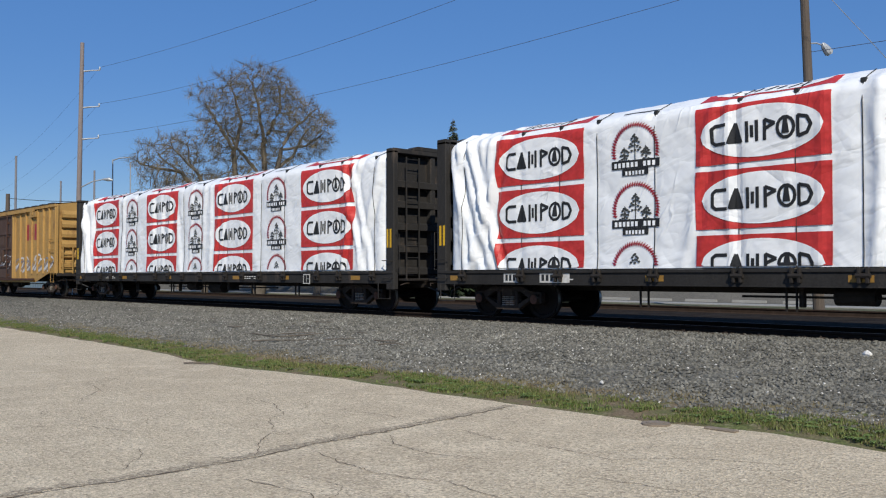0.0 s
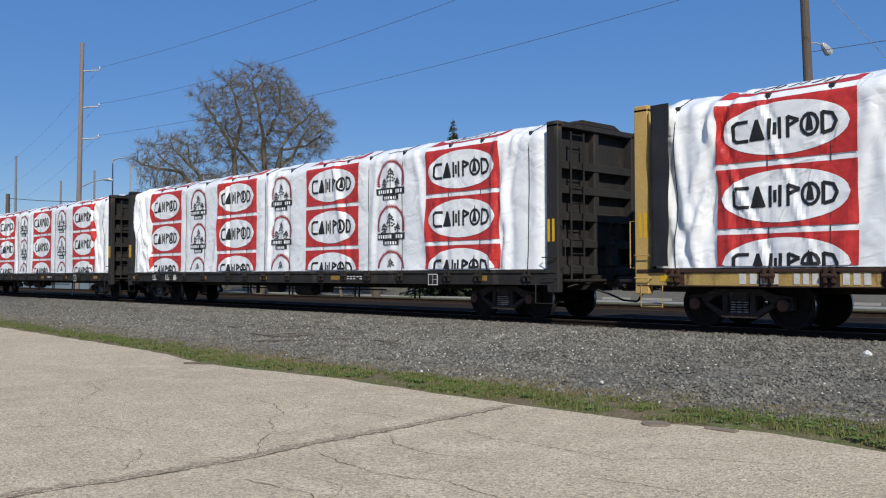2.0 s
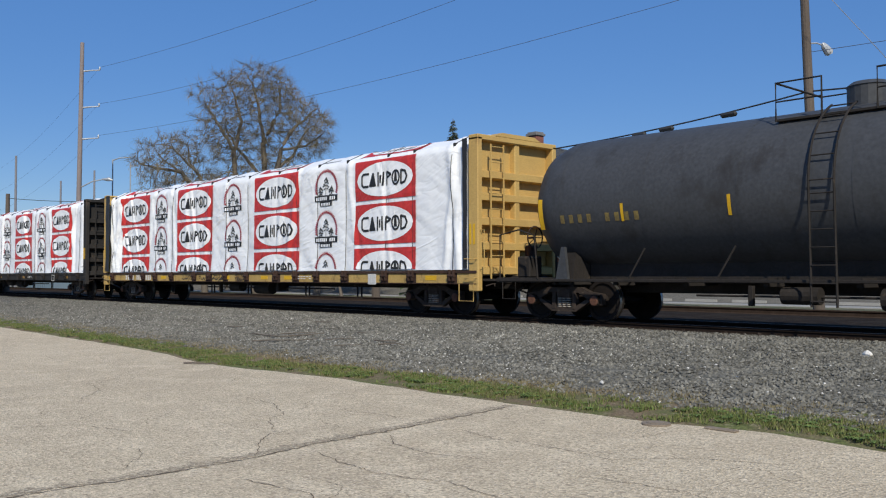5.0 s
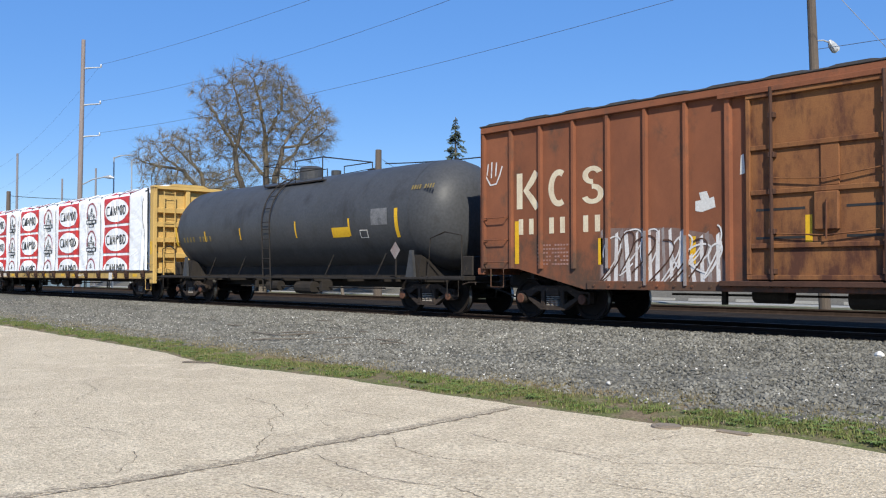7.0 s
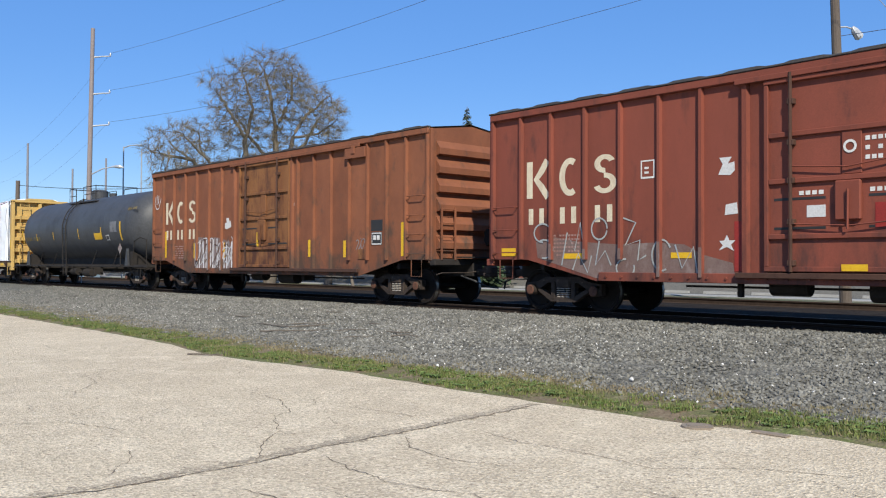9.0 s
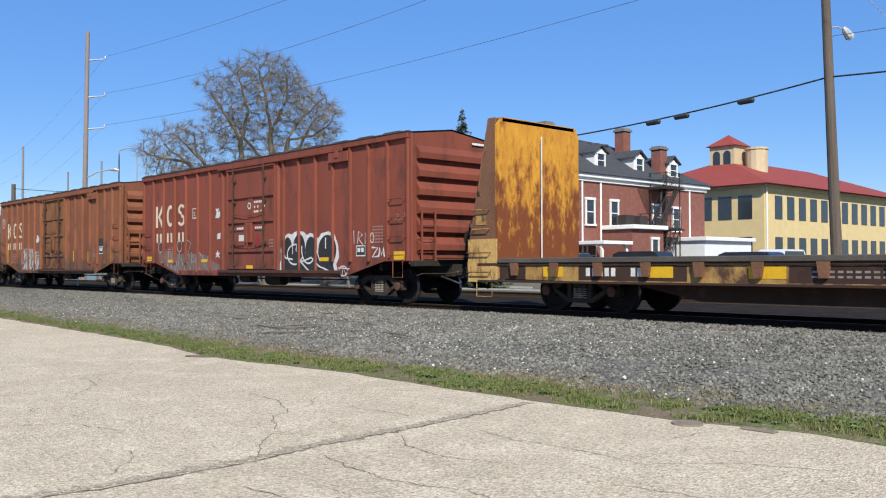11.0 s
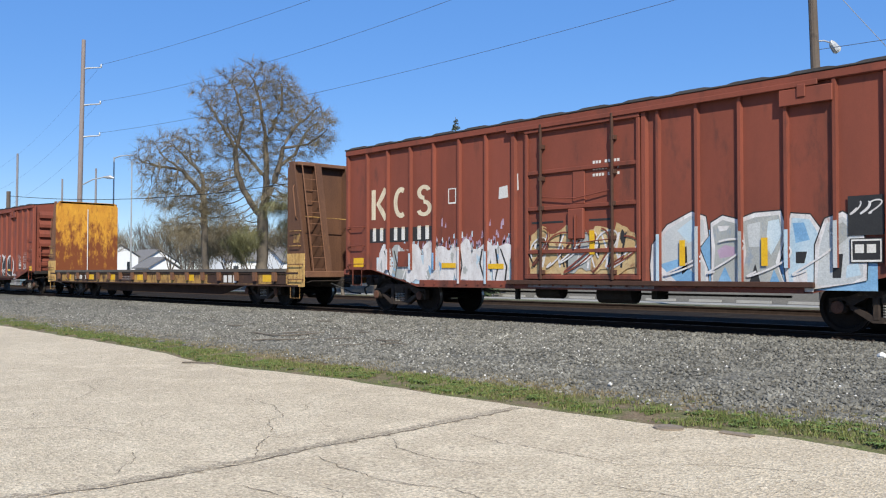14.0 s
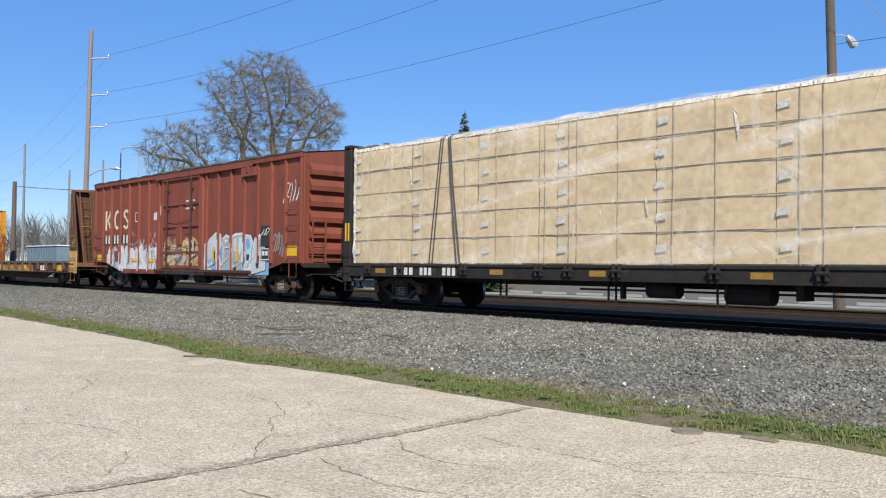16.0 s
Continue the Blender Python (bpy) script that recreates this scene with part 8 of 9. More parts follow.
class Wrap:
    """The surface of a wrapped load: height v runs up the side, then over the edge."""

    def __init__(self, seed, half=10.95, y=-1.43, z0=1.14, z1=4.27, rough=1.0, rise=0.24):
        self.seed, self.half, self.y, self.z0, self.z1, self.rough, self.rise = seed, half, y, z0, z1, rough, rise
        rng = random.Random(seed)
        self.folds = [(rng.choice((-1, -1, -1, -1, 1)) * rng.uniform(9.3, 10.6), rng.uniform(-0.3, 0.4), rng.uniform(0.04, 0.085), rng.uniform(0.07, 0.12)) for _ in range(10)]
        self.folds += [(rng.uniform(-8, 8), rng.uniform(-0.25, 0.25), rng.uniform(0.02, 0.045), rng.uniform(0.08, 0.13)) for _ in range(14)]
        if seed == 8:  # slanting pulls over the first printed field, one short fold at the far corner
            self.folds += [(-9.15, -0.42, 0.04, 0.07), (-8.15, -0.36, 0.03, 0.07), (10.3, 0.12, 0.05, 0.08)]
        if seed == 5:  # long slanting folds of the loose end
            self.folds += [(-9.72, -0.34, 0.12, 0.1), (-10.0, -0.36, 0.07, 0.09), (-10.4, -0.38, 0.09, 0.1)]

    def out(self, u, v):
        k, r = self.seed * 3.3, self.rough
        h = (v - self.z0) / (self.z1 - self.z0)
        d = 0.035 * hill(u * 0.45, v * 0.5, k) + 0.014 * hill(u * 1.2 + v * 0.6, v * 0.8 - u * 0.4, k + 1)
        d += 0.024 * (abs(hill(u * 0.9 + v * 0.8, v * 0.55 - u * 0.2, k + 3)) ** 0.6 - 0.5) + 0.016 * (abs(hill(u * 1.5 - v * 1.0, v * 0.9 + u * 0.3, k + 4)) ** 0.6 - 0.5)
        for x in STRAPS:
            if abs(u - x) < 0.5:
                d -= 0.018 * math.exp(-((u - x) / 0.1) ** 2)
        for x, lean, deep, w in self.folds:
            q = u - x - lean * (v - 2.8) - 0.08 * hill(v * 1.3, x)
            if abs(q) < 0.5:
                d += deep * 0.9 * math.exp(-(q / w) ** 2) * soft(h * 6) - deep * 0.6 * math.exp(-((q - 1.8 * w) / w) ** 2)
        d *= r
        d += 0.05 * math.exp(-h * 9) * (0.6 + 0.6 * hill(u * 2.2, k + 7))
        d -= 0.1 * max(0.0, (h - 0.93) / 0.07) ** 2 if h > 0.93 else 0.0
        d -= 0.22 * max(0.0, (abs(u) - self.half + 0.35) / 0.35) ** 2
        return d

    def at(self, u, v, lift=0.0):
        if v <= self.z1:
            return (u, self.y - self.out(u, v) - lift, v)
        t = v - self.z1
        return (u, self.y - self.out(u, self.z1) + t * 0.86, self.z1 + self.rise * min(1, t / 0.6) * (1 + 0.15 * hill(u * 1.1, self.seed)) + 0.015 * hill(u * 3, t * 3, self.seed) + lift)

    def body(self, name, m, parent=None):
        us = span(-self.half, self.half, 330)
        vs = span(self.z0, self.z1 - 0.28, 46) + span(self.z1 - 0.24, self.z1, 6) + span(self.z1 + 0.05, self.z1 + 0.6, 6)
        s = Shape()
        s.grid(us, range(len(vs) + 4), lambda u, j: self.at(u, vs[j]) if j < len(vs) else [(u, 0, self.z1 + self.rise + 0.03), (u, 0.9, self.z1 + self.rise), (u, 1.42, self.z1), (u, 1.42, self.z0)][j - len(vs)])
        for e in (0, len(us) - 1):
            u = us[e]
            ring = [self.at(u, v) for v in vs] + [(u, 0, self.z1 + self.rise + 0.03), (u, 0.9, self.z1 + self.rise), (u, 1.42, self.z1), (u, 1.42, self.z0)]
            s.add(ring, [tuple(range(len(ring)))])
        return s

    def patch(self, outline, lift, step=0.06):
        """A printed shape that follows the cloth: the outline is cut along the cloth's own rows."""
        us, vs = [p[0] for p in outline], [p[1] for p in outline]
        s = Shape()
        cell = 2 * self.half / 330
        lo_u, hi_u = min(us) + 1e-4, max(us) - 1e-4
        inner = [-self.half + i * cell for i in range(331)]
        cols = [lo_u] + [u for u in inner if lo_u + 0.004 < u < hi_u - 0.004] + [hi_u]
        nu = len(cols) - 1
        ranges = []
        for u in cols:
            cut = []
            for (a, b), (c, d) in zip(outline, outline[1:] + outline[:1]):
                if (a <= u < c) or (c <= u < a):
                    cut.append(b + (d - b) * (u - a) / (c - a))
            ranges.append((min(cut), max(cut)) if len(cut) > 1 else None)
        for k in range(nu):
            if ranges[k] and ranges[k + 1]:
                (a, b), (c, d) = ranges[k], ranges[k + 1]
                n = max(1, int(max(b - a, d - c) / 0.04))
                v = []
                for i in range(n + 1):
                    v.append(self.at(cols[k], a + (b - a) * i / n, lift))
                    v.append(self.at(cols[k + 1], c + (d - c) * i / n, lift))
                s.add(v, [(2 * i, 2 * i + 1, 2 * i + 3, 2 * i + 2) for i in range(n)])
        return s

    def line(self, pts, w, lift, step=0.05):
        """A printed stroke that follows the cloth."""
        s = Shape()
        for (a, b), (c, d) in zip(pts, pts[1:]):
            h = math.hypot(c - a, d - b) or 1
            n = max(1, int(h / 0.06))
            nx, nz = -(d - b) / h * w / 2, (c - a) / h * w / 2
            v = []
            for i in range(n + 1):
                t = (i + (-0.15 if i == 0 else 0.15 if i == n else 0) * w / h * n) / n
                u, q = a + (c - a) * t, b + (d - b) * t
                v += [self.at(u + nx, q + nz, lift), self.at(u - nx, q - nz, lift)]
            s.add(v, [(2 * i, 2 * i + 1, 2 * i + 3, 2 * i + 2) for i in range(n)])
        return s


def print_panel(w, load, x, z0, z1, cut=None):
    """One red field with a white oval and dark shapes; rows that run off the foot of the load are cut."""
    W = 2.6
    foot = w.z0 + 0.03
    a, b = max(z0, foot), z1
    p = part("print_panel", w.patch(rect(x, a, x + W, b), 0.016), M["print_red"], load, "red printed field with a white oval")
    cx, cz, rx, rz = x + W / 2, (z0 + z1) / 2, W * 0.455, (z1 - z0) * 0.43
    o = [(u, max(v, foot)) for u, v in disc(cx, cz, rx, rz, 40)]
    if z1 - foot > 0.2:
        part("oval", w.patch(o, 0.025), M["print_white"], p)
        s = Shape()
        t = 0.064
        h = rz * 0.42

        def ln(*pts):
            q = [(cx + u * rx, cz + v * h) for u, v in pts]
            for (a0, b0), (a1, b1) in zip(q, q[1:]):
                if max(b0, b1) < foot + 0.02:
                    continue
                if b0 < foot:
                    a0, b0 = a0 + (a1 - a0) * (foot - b0) / (b1 - b0), foot
                if b1 < foot:
                    a1, b1 = a1 + (a0 - a1) * (foot - b1) / (b0 - b1), foot
                k = w.line([(a0, b0), (a1, b1)], t, 0.034)
                s.add(k.v, k.f)
        # plain shapes in place of the name: bracket, filled wedge, two posts, flag, post with a half disc
        ln((-0.55, 0.88), (-0.74, 0.88), (-0.8, 0.6), (-0.8, -0.62), (-0.74, -0.88), (-0.55, -0.88))
        for k in range(5):
            ln((-0.5 + 0.025 * k, -0.9), (-0.4, 0.9 - 0.1 * k), (-0.3 - 0.025 * k, -0.9))
        ln((-0.2, -0.92), (-0.2, 0.92))
        ln((-0.12, -0.5), (-0.12, 0.5))
        ln((-0.04, 0.92), (-0.04, -0.92))
        ln((0.09, -0.92), (0.09, 0.9), (0.25, 0.5), (0.1, 0.1))
        ln((0.61, -0.92), (0.61, 0.9), (0.75, 0.7), (0.81, 0.0), (0.75, -0.7), (0.62, -0.9))
        part("mark", s, M["print_black"], p)
        if cz + 0.5 * h > foot:
            s = w.line([(cx + 0.42 * rx + 0.125 * rx * math.cos(q), cz + 0.92 * h * math.sin(q)) for q in [i * 0.449 for i in range(15)] if cz + 0.92 * h * math.sin(q) > foot], 0.058, 0.034)
            k = w.patch([(cx + 0.42 * rx - 0.07, max(foot, cz - 0.55 * h)), (cx + 0.42 * rx + 0.07, max(foot, cz - 0.55 * h)), (cx + 0.42 * rx + 0.012, cz + 1.55 * h), (cx + 0.42 * rx - 0.012, cz + 1.55 * h)], 0.038, 0.02)
            s.add(k.v, k.f)
            part("dart", s, M["print_black"], p)


def print_emblem(w, load, cx, cz):
    """A dark red saw-toothed arch over grey trees and two dark banners."""
    foot = w.z0 + 0.03
    R = 0.51
    s = Shape()
    n = 34
    for i in range(n):
        a, b = math.radians(-18 + 216 * i / n), math.radians(-18 + 216 * (i + 1) / n)
        q = [(cx + R * math.cos(a), cz + R * math.sin(a)), (cx + (R + 0.075) * math.cos(a), cz + (R + 0.075) * math.sin(a)), (cx + R * math.cos(b), cz + R * math.sin(b)), (cx + (R - 0.05) * math.cos((a + b) / 2), cz + (R - 0.05) * math.sin((a + b) / 2))]
        if min(v for _, v in q) > foot:
            s.add([w.at(u, v, 0.014) for u, v in q], [(0, 1, 2, 3)])
    e = part("emblem", s, M["print_maroon"], load, "dark red saw-toothed arch with grey trees")
    rng = random.Random(7)
    s = Shape()
    for tx, top, wide in ((0, 0.36, 0.15), (-0.26, 0.1, 0.13), (0.26, 0.1, 0.13)):
        for tier in range(4):  # ragged tiers of boughs, widest below
            zt = cz + top - 0.06 - tier * 0.095
            reach = wide * (0.45 + 0.2 * tier)
            for i in range(5):
                u, v = cx + tx + reach * (i / 2 - 1), zt - 0.03 * abs(i - 2) + rng.uniform(-0.02, 0.02)
                if v - 0.05 > foot:
                    a = rng.uniform(0, 6.28)
                    s.add([w.at(u + 0.036 * math.cos(k * 1.257 + a), v + 0.026 * math.sin(k * 1.257 + a), 0.016) for k in range(5)], [(0, 1, 2, 3, 4)])
        if cz - 0.22 > foot:
            k = w.line([(cx + tx, cz - 0.2), (cx + tx, cz + top - 0.03)], 0.022, 0.016)
            s.add(k.v, k.f)
    if s.v:
        part("foliage_print", s, M["print_grey"], e)
    if cz - 0.42 > foot:
        k = w.patch(rect(cx - 0.57, cz - 0.37, cx + 0.57, cz - 0.2), 0.018)
        k2 = w.patch(rect(cx - 0.31, cz - 0.515, cx + 0.31, cz - 0.372), 0.018)
        part("banner", merge(k, k2), M["print_black"], e)
        s = Shape()
        for i in range(10):
            if i != 6:
                q = w.patch(rect(cx - 0.5 + i * 0.1, cz - 0.345, cx - 0.5 + i * 0.1 + 0.065, cz - 0.245), 0.028)
                s.add(q.v, q.f)
        for i in range(6):
            q = w.patch(rect(cx - 0.23 + i * 0.08, cz - 0.505, cx - 0.23 + i * 0.08 + 0.05, cz - 0.425), 0.028)
            s.add(q.v, q.f)
        part("lettering_print", s, M["print_white"], e)


def wrapped_load(x0, seed, folds_label, moved=(0, 0)):
    w = Wrap(seed)
    load = tagged(new("wrapped_lumber", w.body("wrapped_lumber", None).mesh("wrapped_lumber", M["wrap"], True)), folds_label, "lumber load", "wrapped loads of the lumber cars")
    ROLLING.append((load, x0))
    top = w.z1 - 0.1
    for left in (-9.3, -3.95, 1.5, 6.9):
        left += 0.12 * hill(left, seed) + moved[0 if left < -6 else 1]
        for r in range(3):
            print_panel(w, load, left, top - 1.1 - r * 1.21, top - r * 1.21)
        p = part("print_panel", w.patch(rect(left, w.z1 + 0.06, left + 2.6, w.z1 + 0.55), 0.006), M["print_red"], load, "red printed field on the upper edge")
        part("oval", w.patch([(u, v) for u, v in disc(left + 1.3, w.z1 + 0.52, 1.15, 0.36, 40) if v < w.z1 + 0.55], 0.012), M["print_white"], p)
        s = Shape()
        for i in range(7):
            k = w.line([(left + 0.6 + i * 0.22, w.z1 + 0.28), (left + 0.7 + i * 0.22 + 0.06 * (i % 2), w.z1 + 0.46)], 0.06, 0.02)
            s.add(k.v, k.f)
        part("mark", s, M["print_black"], p)
    for cx in (-5.35 + moved[1], 0.1 + moved[1], 5.5 + moved[1]):
        for r in range(3):
            print_emblem(w, load, cx, top - 0.62 - r * 1.21)
        part("emblem", w.patch(rect(cx - 0.4, w.z1 + 0.12, cx + 0.4, w.z1 + 0.2), 0.006), M["print_grey"], load, "dark printed mark on the upper edge")
    for x in STRAPS:
        s = Shape()
        lean = 0.05 * hill(x, seed, 3)
        s.tube([(w.at(x + lean * q, v)[0], w.at(x + lean * q, v)[1] - 0.012, v) for q, v in ((i / 10, w.z0 - 0.05 + (w.z1 - w.z0) * i / 10) for i in range(11))], 0.009, 5)
        s.tube([(q[0], q[1] - 0.004, q[2] + 0.012) for q in (w.at(x + lean, w.z1 + t) for t in (0, 0.2, 0.4, 0.6))], 0.009, 5)
        q = w.at(x + lean, w.z1)
        s.box(q[0] - 0.05, q[1] - 0.05, q[2] - 0.14, q[0] + 0.05, q[1] + 0.03, q[2] + 0.03, 0.012)
        part("strap", s, M["cable"], load)
    return load, w


lumber_car("charcoal centre-beam lumber car with end bulkheads", -28.95, M["car_grey"], (-10.6, -6.0, -2.0, 3.0, 6.0, 9.6))
wrapped_load(-28.95, 3, "white wrapped lumber with red ovals on a grey car")
lumber_car("charcoal centre-beam lumber car with white number plates", -4.65, M["car_grey"], (-10.6, -4.9, -0.9, 3.0, 8.9), "white")
wrapped_load(-4.65, 5, "white wrapped lumber with loose wrinkled end and red ovals")
yellow_car = lumber_car("yellow centre-beam lumber car with end bulkheads", 19.95, M["car_yellow"], (-10.5, -5.6, -0.8, 1.63, 3.0, 9.6), "letters")
for i, (a, b) in enumerate(((-4.09, -3.2), (-2.73, -2.1), (-1.8, -0.95), (-0.2, 0.37))):
    scribble(yellow_car, a, b, 0.83, 1.04, 5, M["black_paint"], 31 + i, 0.022, -1.4555)
load, w = wrapped_load(19.95, 8, "white wrapped lumber with torn black-lined end on a yellow car", (-0.2, -0.5))
part("torn_lining", Shape().grid(span(-10.9, -10.42, 6), span(1.18, 4.36, 20), lambda u, v: (u + (0.07 * hill(v * 1.1, 3) if u > -10.6 else 0), -1.58 - 0.02 * hill(u * 4, v * 2, 5) + (0.12 if u < -10.85 else 0), v)), M["wrap_in"], load, "black lining of the torn wrap", smooth=True)
part("torn_lining", Shape().grid(span(10.81, 10.97, 4), span(1.16, 4.34, 20), lambda u, v: (u + (0.04 * hill(v * 1.1, 9) if u < 10.85 else 0), -1.5 - 0.015 * hill(u * 4, v * 2, 5), v)), M["wrap_in"], load, "black lining under the wrap", smooth=True)

# charcoal lumber car with clear-wrapped packs
FILM = [-10.45, -10.1, -9.24, -8.72, -7.88, -6.36, -5.31, -3.98, -3.83, -3.15, -2.94, -1.89, -0.6, 0.3, 1.9, 2.3, 4.2, 6.0, 8.0, 9.9]
lumber_car("dark brown centre-beam lumber car carrying film-wrapped packs", 139.4, M["car_dark"], (-9.6, -5.3, -2.4, 1.2, 4.8, 8.6), "letters", FILM[1::2])
pack = thing("film_wrapped_lumber", "tan lumber packs under crumpled clear film with grey bands", "lumber load")
ROLLING.append((pack, 139.4))
rng = random.Random(9)
edges_x = [-10.75, -8.35, -5.95, -3.5, -1.0, 1.45, 3.9, 6.3, 8.6, 10.75]
for a, b in zip(edges_x, edges_x[1:]):
    for r in range(5):
        z0 = 1.14 + r * 0.62
        k = rng.uniform(-1, 1)
        s = Shape()
        wv = lambda u, v: (u, -1.42 - 0.02 * math.sin(math.pi * min(1, max(0, (u - a) / (b - a)))) - 0.012 * hill(u * 0.9, v * 0.9, 2) - 0.006 * hill(u * 4, v * 5, 4) + 0.01 * k + 0.05 * (v > z0 + 0.595 and r == 4), v)
        s.grid(span(a + 0.006, b - 0.006, 16), span(z0 + 0.008, z0 + 0.612, 6), wv)
        q = len(s.v)
        s.add([(a + 0.006, 0, z0 + 0.008), (b - 0.006, 0, z0 + 0.008), (b - 0.006, 0, z0 + 0.61), (a + 0.006, 0, z0 + 0.61), (a + 0.006, -1.4, z0 + 0.008), (b - 0.006, -1.4, z0 + 0.008), (b - 0.006, -1.4, z0 + 0.61), (a + 0.006, -1.4, z0 + 0.61)], [(0, 1, 5, 4), (3, 7, 6, 2), (0, 4, 7, 3), (1, 2, 6, 5)])
        part("lumber_pack", s, M["lumber"], pack, smooth=True)
for x in (-10.72, -8.24, -5.8, -3.48, -1.0, 1.5, 3.9, 6.3, 8.7):  # one tag on each pack of a column
    for r in range(5):
        q = rng.uniform(-0.04, 0.04)
        z = 1.14 + r * 0.62 + 0.22
        part("paper_tag", sheet([(x + q, z), (x + q + 0.25, z + 0.03), (x + q + 0.25, z + 0.17), (x + q + 0.02, z + 0.14)], -1.461, 0.002), M["pack_tag"], pack)
for r in range(1, 5):
    s = Shape()
    s.tube([(u, -1.452 - 0.012 * hill(u * 0.9, 1.14 + r * 0.62, 2), 1.143 + r * 0.62 + 0.012 * hill(u * 0.7, r)) for u in span(-10.72, 10.72, 40)], 0.011, 5)
    part("band", s, M["batten"], pack)
for x in FILM:
    s = Shape().tube([(x + 0.02 * hill(v, x), -1.462, v) for v in span(1.1, 4.22, 8)] + [(x, -1.35, 4.28), (x, -0.9, 4.36)], 0.008, 5)
    part("band", s, M["batten"], pack)
for x, dx in ((-7.2, -0.4), (-7.12, -0.36), (-6.93, 0.34), (-6.87, 0.4)):
    part("strap", Shape().tube([(x, -1.35, 4.3), (x, -1.49, 4.2), (x + dx * 0.35, -1.51, 3.0), (x + dx, -1.5, 1.1)], 0.016, 5), M["strap_grey"], pack)
s = Shape().grid(span(-10.8, 10.8, 150), range(6), lambda u, j: [(u, -1.44, 4.18 + 0.03 * hill(u * 3, 1)), (u, -1.4, 4.27 + 0.02 * hill(u * 2, 2)), (u, -1.0, 4.33 + 0.03 * hill(u * 2, 3)), (u, 0, 4.35), (u, 1.3, 4.3), (u, 1.42, 4.1)][j])
fold = Shape()  # film ruffled up along the top edge
for i in range(5):
    a_, b_ = -10.8 + i * 4.3, -10.8 + (i + 1) * 4.3 + 0.3
    fold.grid(span(a_, min(b_, 10.8), 60), range(4), lambda u, j: (u, -1.46 + 0.11 * j + 0.03 * hill(u * 2.3, j, 3), 4.22 + 0.03 * j + (0.05 + 0.07 * abs(hill(u * 0.8, i, 5)) + 0.03 * hill(u * 3.1, j, 6)) * (1 if j in (1, 2) else 0.2)))
part("film_ruffle", fold, M["clear_film"], pack, "clear film ruffled along the top", smooth=True)
film = Shape().grid(span(-10.78, 10.78, 90), span(1.12, 4.25, 18), lambda u, v: (u, -1.478 - 0.014 * hill(u * 0.9, v * 0.9, 2) - 0.008 * hill(u * 2.5, v * 2, 6), v))
part("clear_film", film, M["clear_film"], pack, "cloudy clear film stretched over the packs", smooth=True).visible_shadow = False
part("film_top", s, M["film"], pack, "crumpled clear film over the top", smooth=True)
part("far_film", Shape().box(-10.75, 0.01, 1.14, 10.75, 1.41, 4.2, 0.02), M["lumber"], pack)
s = Shape()
for i in range(26):
    x, z = rng.uniform(-10.5, 10.5), rng.uniform(1.3, 3.5)
    if 1.0 < abs(x) or i % 3:
        dx, dz = rng.uniform(-0.1, 0.1), rng.uniform(0.2, 0.6)
        s.add([(x, -1.462, z), (x + 0.03, -1.468, z + dz * 0.4), (x + dx + 0.05, -1.466, z + dz), (x + dx, -1.462, z + dz * 0.9)], [(0, 1, 2, 3)])
part("film_fold", s, M["film"], pack, "creases in the clear film")
part("film_edge", Shape().grid(span(1.14, 4.3, 30), range(4), lambda v, j: (-10.84 + 0.06 * j + 0.05 * hill(v * 3, j), -1.44 - 0.04 * (j % 2) - 0.03 * hill(v * 3, 8), v)), M["film"], pack, "bunched clear film at the end", smooth=True)

# tank car
t = car("tank_car", "grey tank car with top platform and ladders", "tank car", 40.1, 6.55, M["car_dark"], 8.3, (0.72, 0.95))
R, CZ = 1.5, 2.58
ks = 48
prof = [(-7.55, 0.02), (-7.53, 0.35), (-7.44, 0.75), (-7.27, 1.1), (-7.0, 1.36), (-6.65, 1.48)] + [(x, R) for x in (-6.3, -4.2, -2.1, 0, 2.1, 4.2, 6.3)] + [(6.65, 1.48), (7.0, 1.36), (7.27, 1.1), (7.44, 0.75), (7.53, 0.35), (7.55, 0.02)]
s = Shape().grid(prof, range(ks + 1), lambda p, j: (p[0], p[1] * math.sin(2 * math.pi * j / ks), CZ - p[1] * math.cos(2 * math.pi * j / ks)))
shell = part("tank", s, M["tank"], t, "dull grey tank shell", smooth=True)
for x in (-6.3, -4.2, -2.1, 0.0, 2.1, 4.2, 6.3):
    s = Shape().grid((x - 0.02, x + 0.02), range(ks + 1), lambda u, j: (u, (R + 0.006) * math.sin(2 * math.pi * j / ks), CZ - (R + 0.006) * math.cos(2 * math.pi * j / ks)))
    part("weld_seam", s, M["tank"], shell, smooth=True)
part("valve_cap", Shape().tube([(0.8, 0.2, CZ + R - 0.05), (0.8, 0.2, CZ + R + 0.2)], 0.16, 12), M["tank"], shell)
s = Shape().tube([(-0.3, 0, CZ + R - 0.05), (-0.3, 0, CZ + R + 0.32)], 0.38, 20).tube([(-0.3, 0, CZ + R + 0.32), (-0.3, 0, CZ + R + 0.4)], [0.4, 0.3], 20)
part("manway", s, M["tank"], shell)
for y in (-0.95, 0.5):
    part("platform", Shape().box(-1.6, y, CZ + 1.24, 1.7, y + 0.45, CZ + 1.28), M["car_dark"], shell)
for y in (-0.95, 0.95):
    for a, b in ((-1.6, -0.75), (0.2, 1.7)):
        s = Shape().tube([(a, y, CZ + 1.24), (a, y, CZ + 1.95), (b, y, CZ + 1.95), (b, y, CZ + 1.24)], 0.02, 6).tube([(a, y, CZ + 1.6), (b, y, CZ + 1.6)], 0.016, 6)
        part("handrail", s, M["car_dark"], shell)
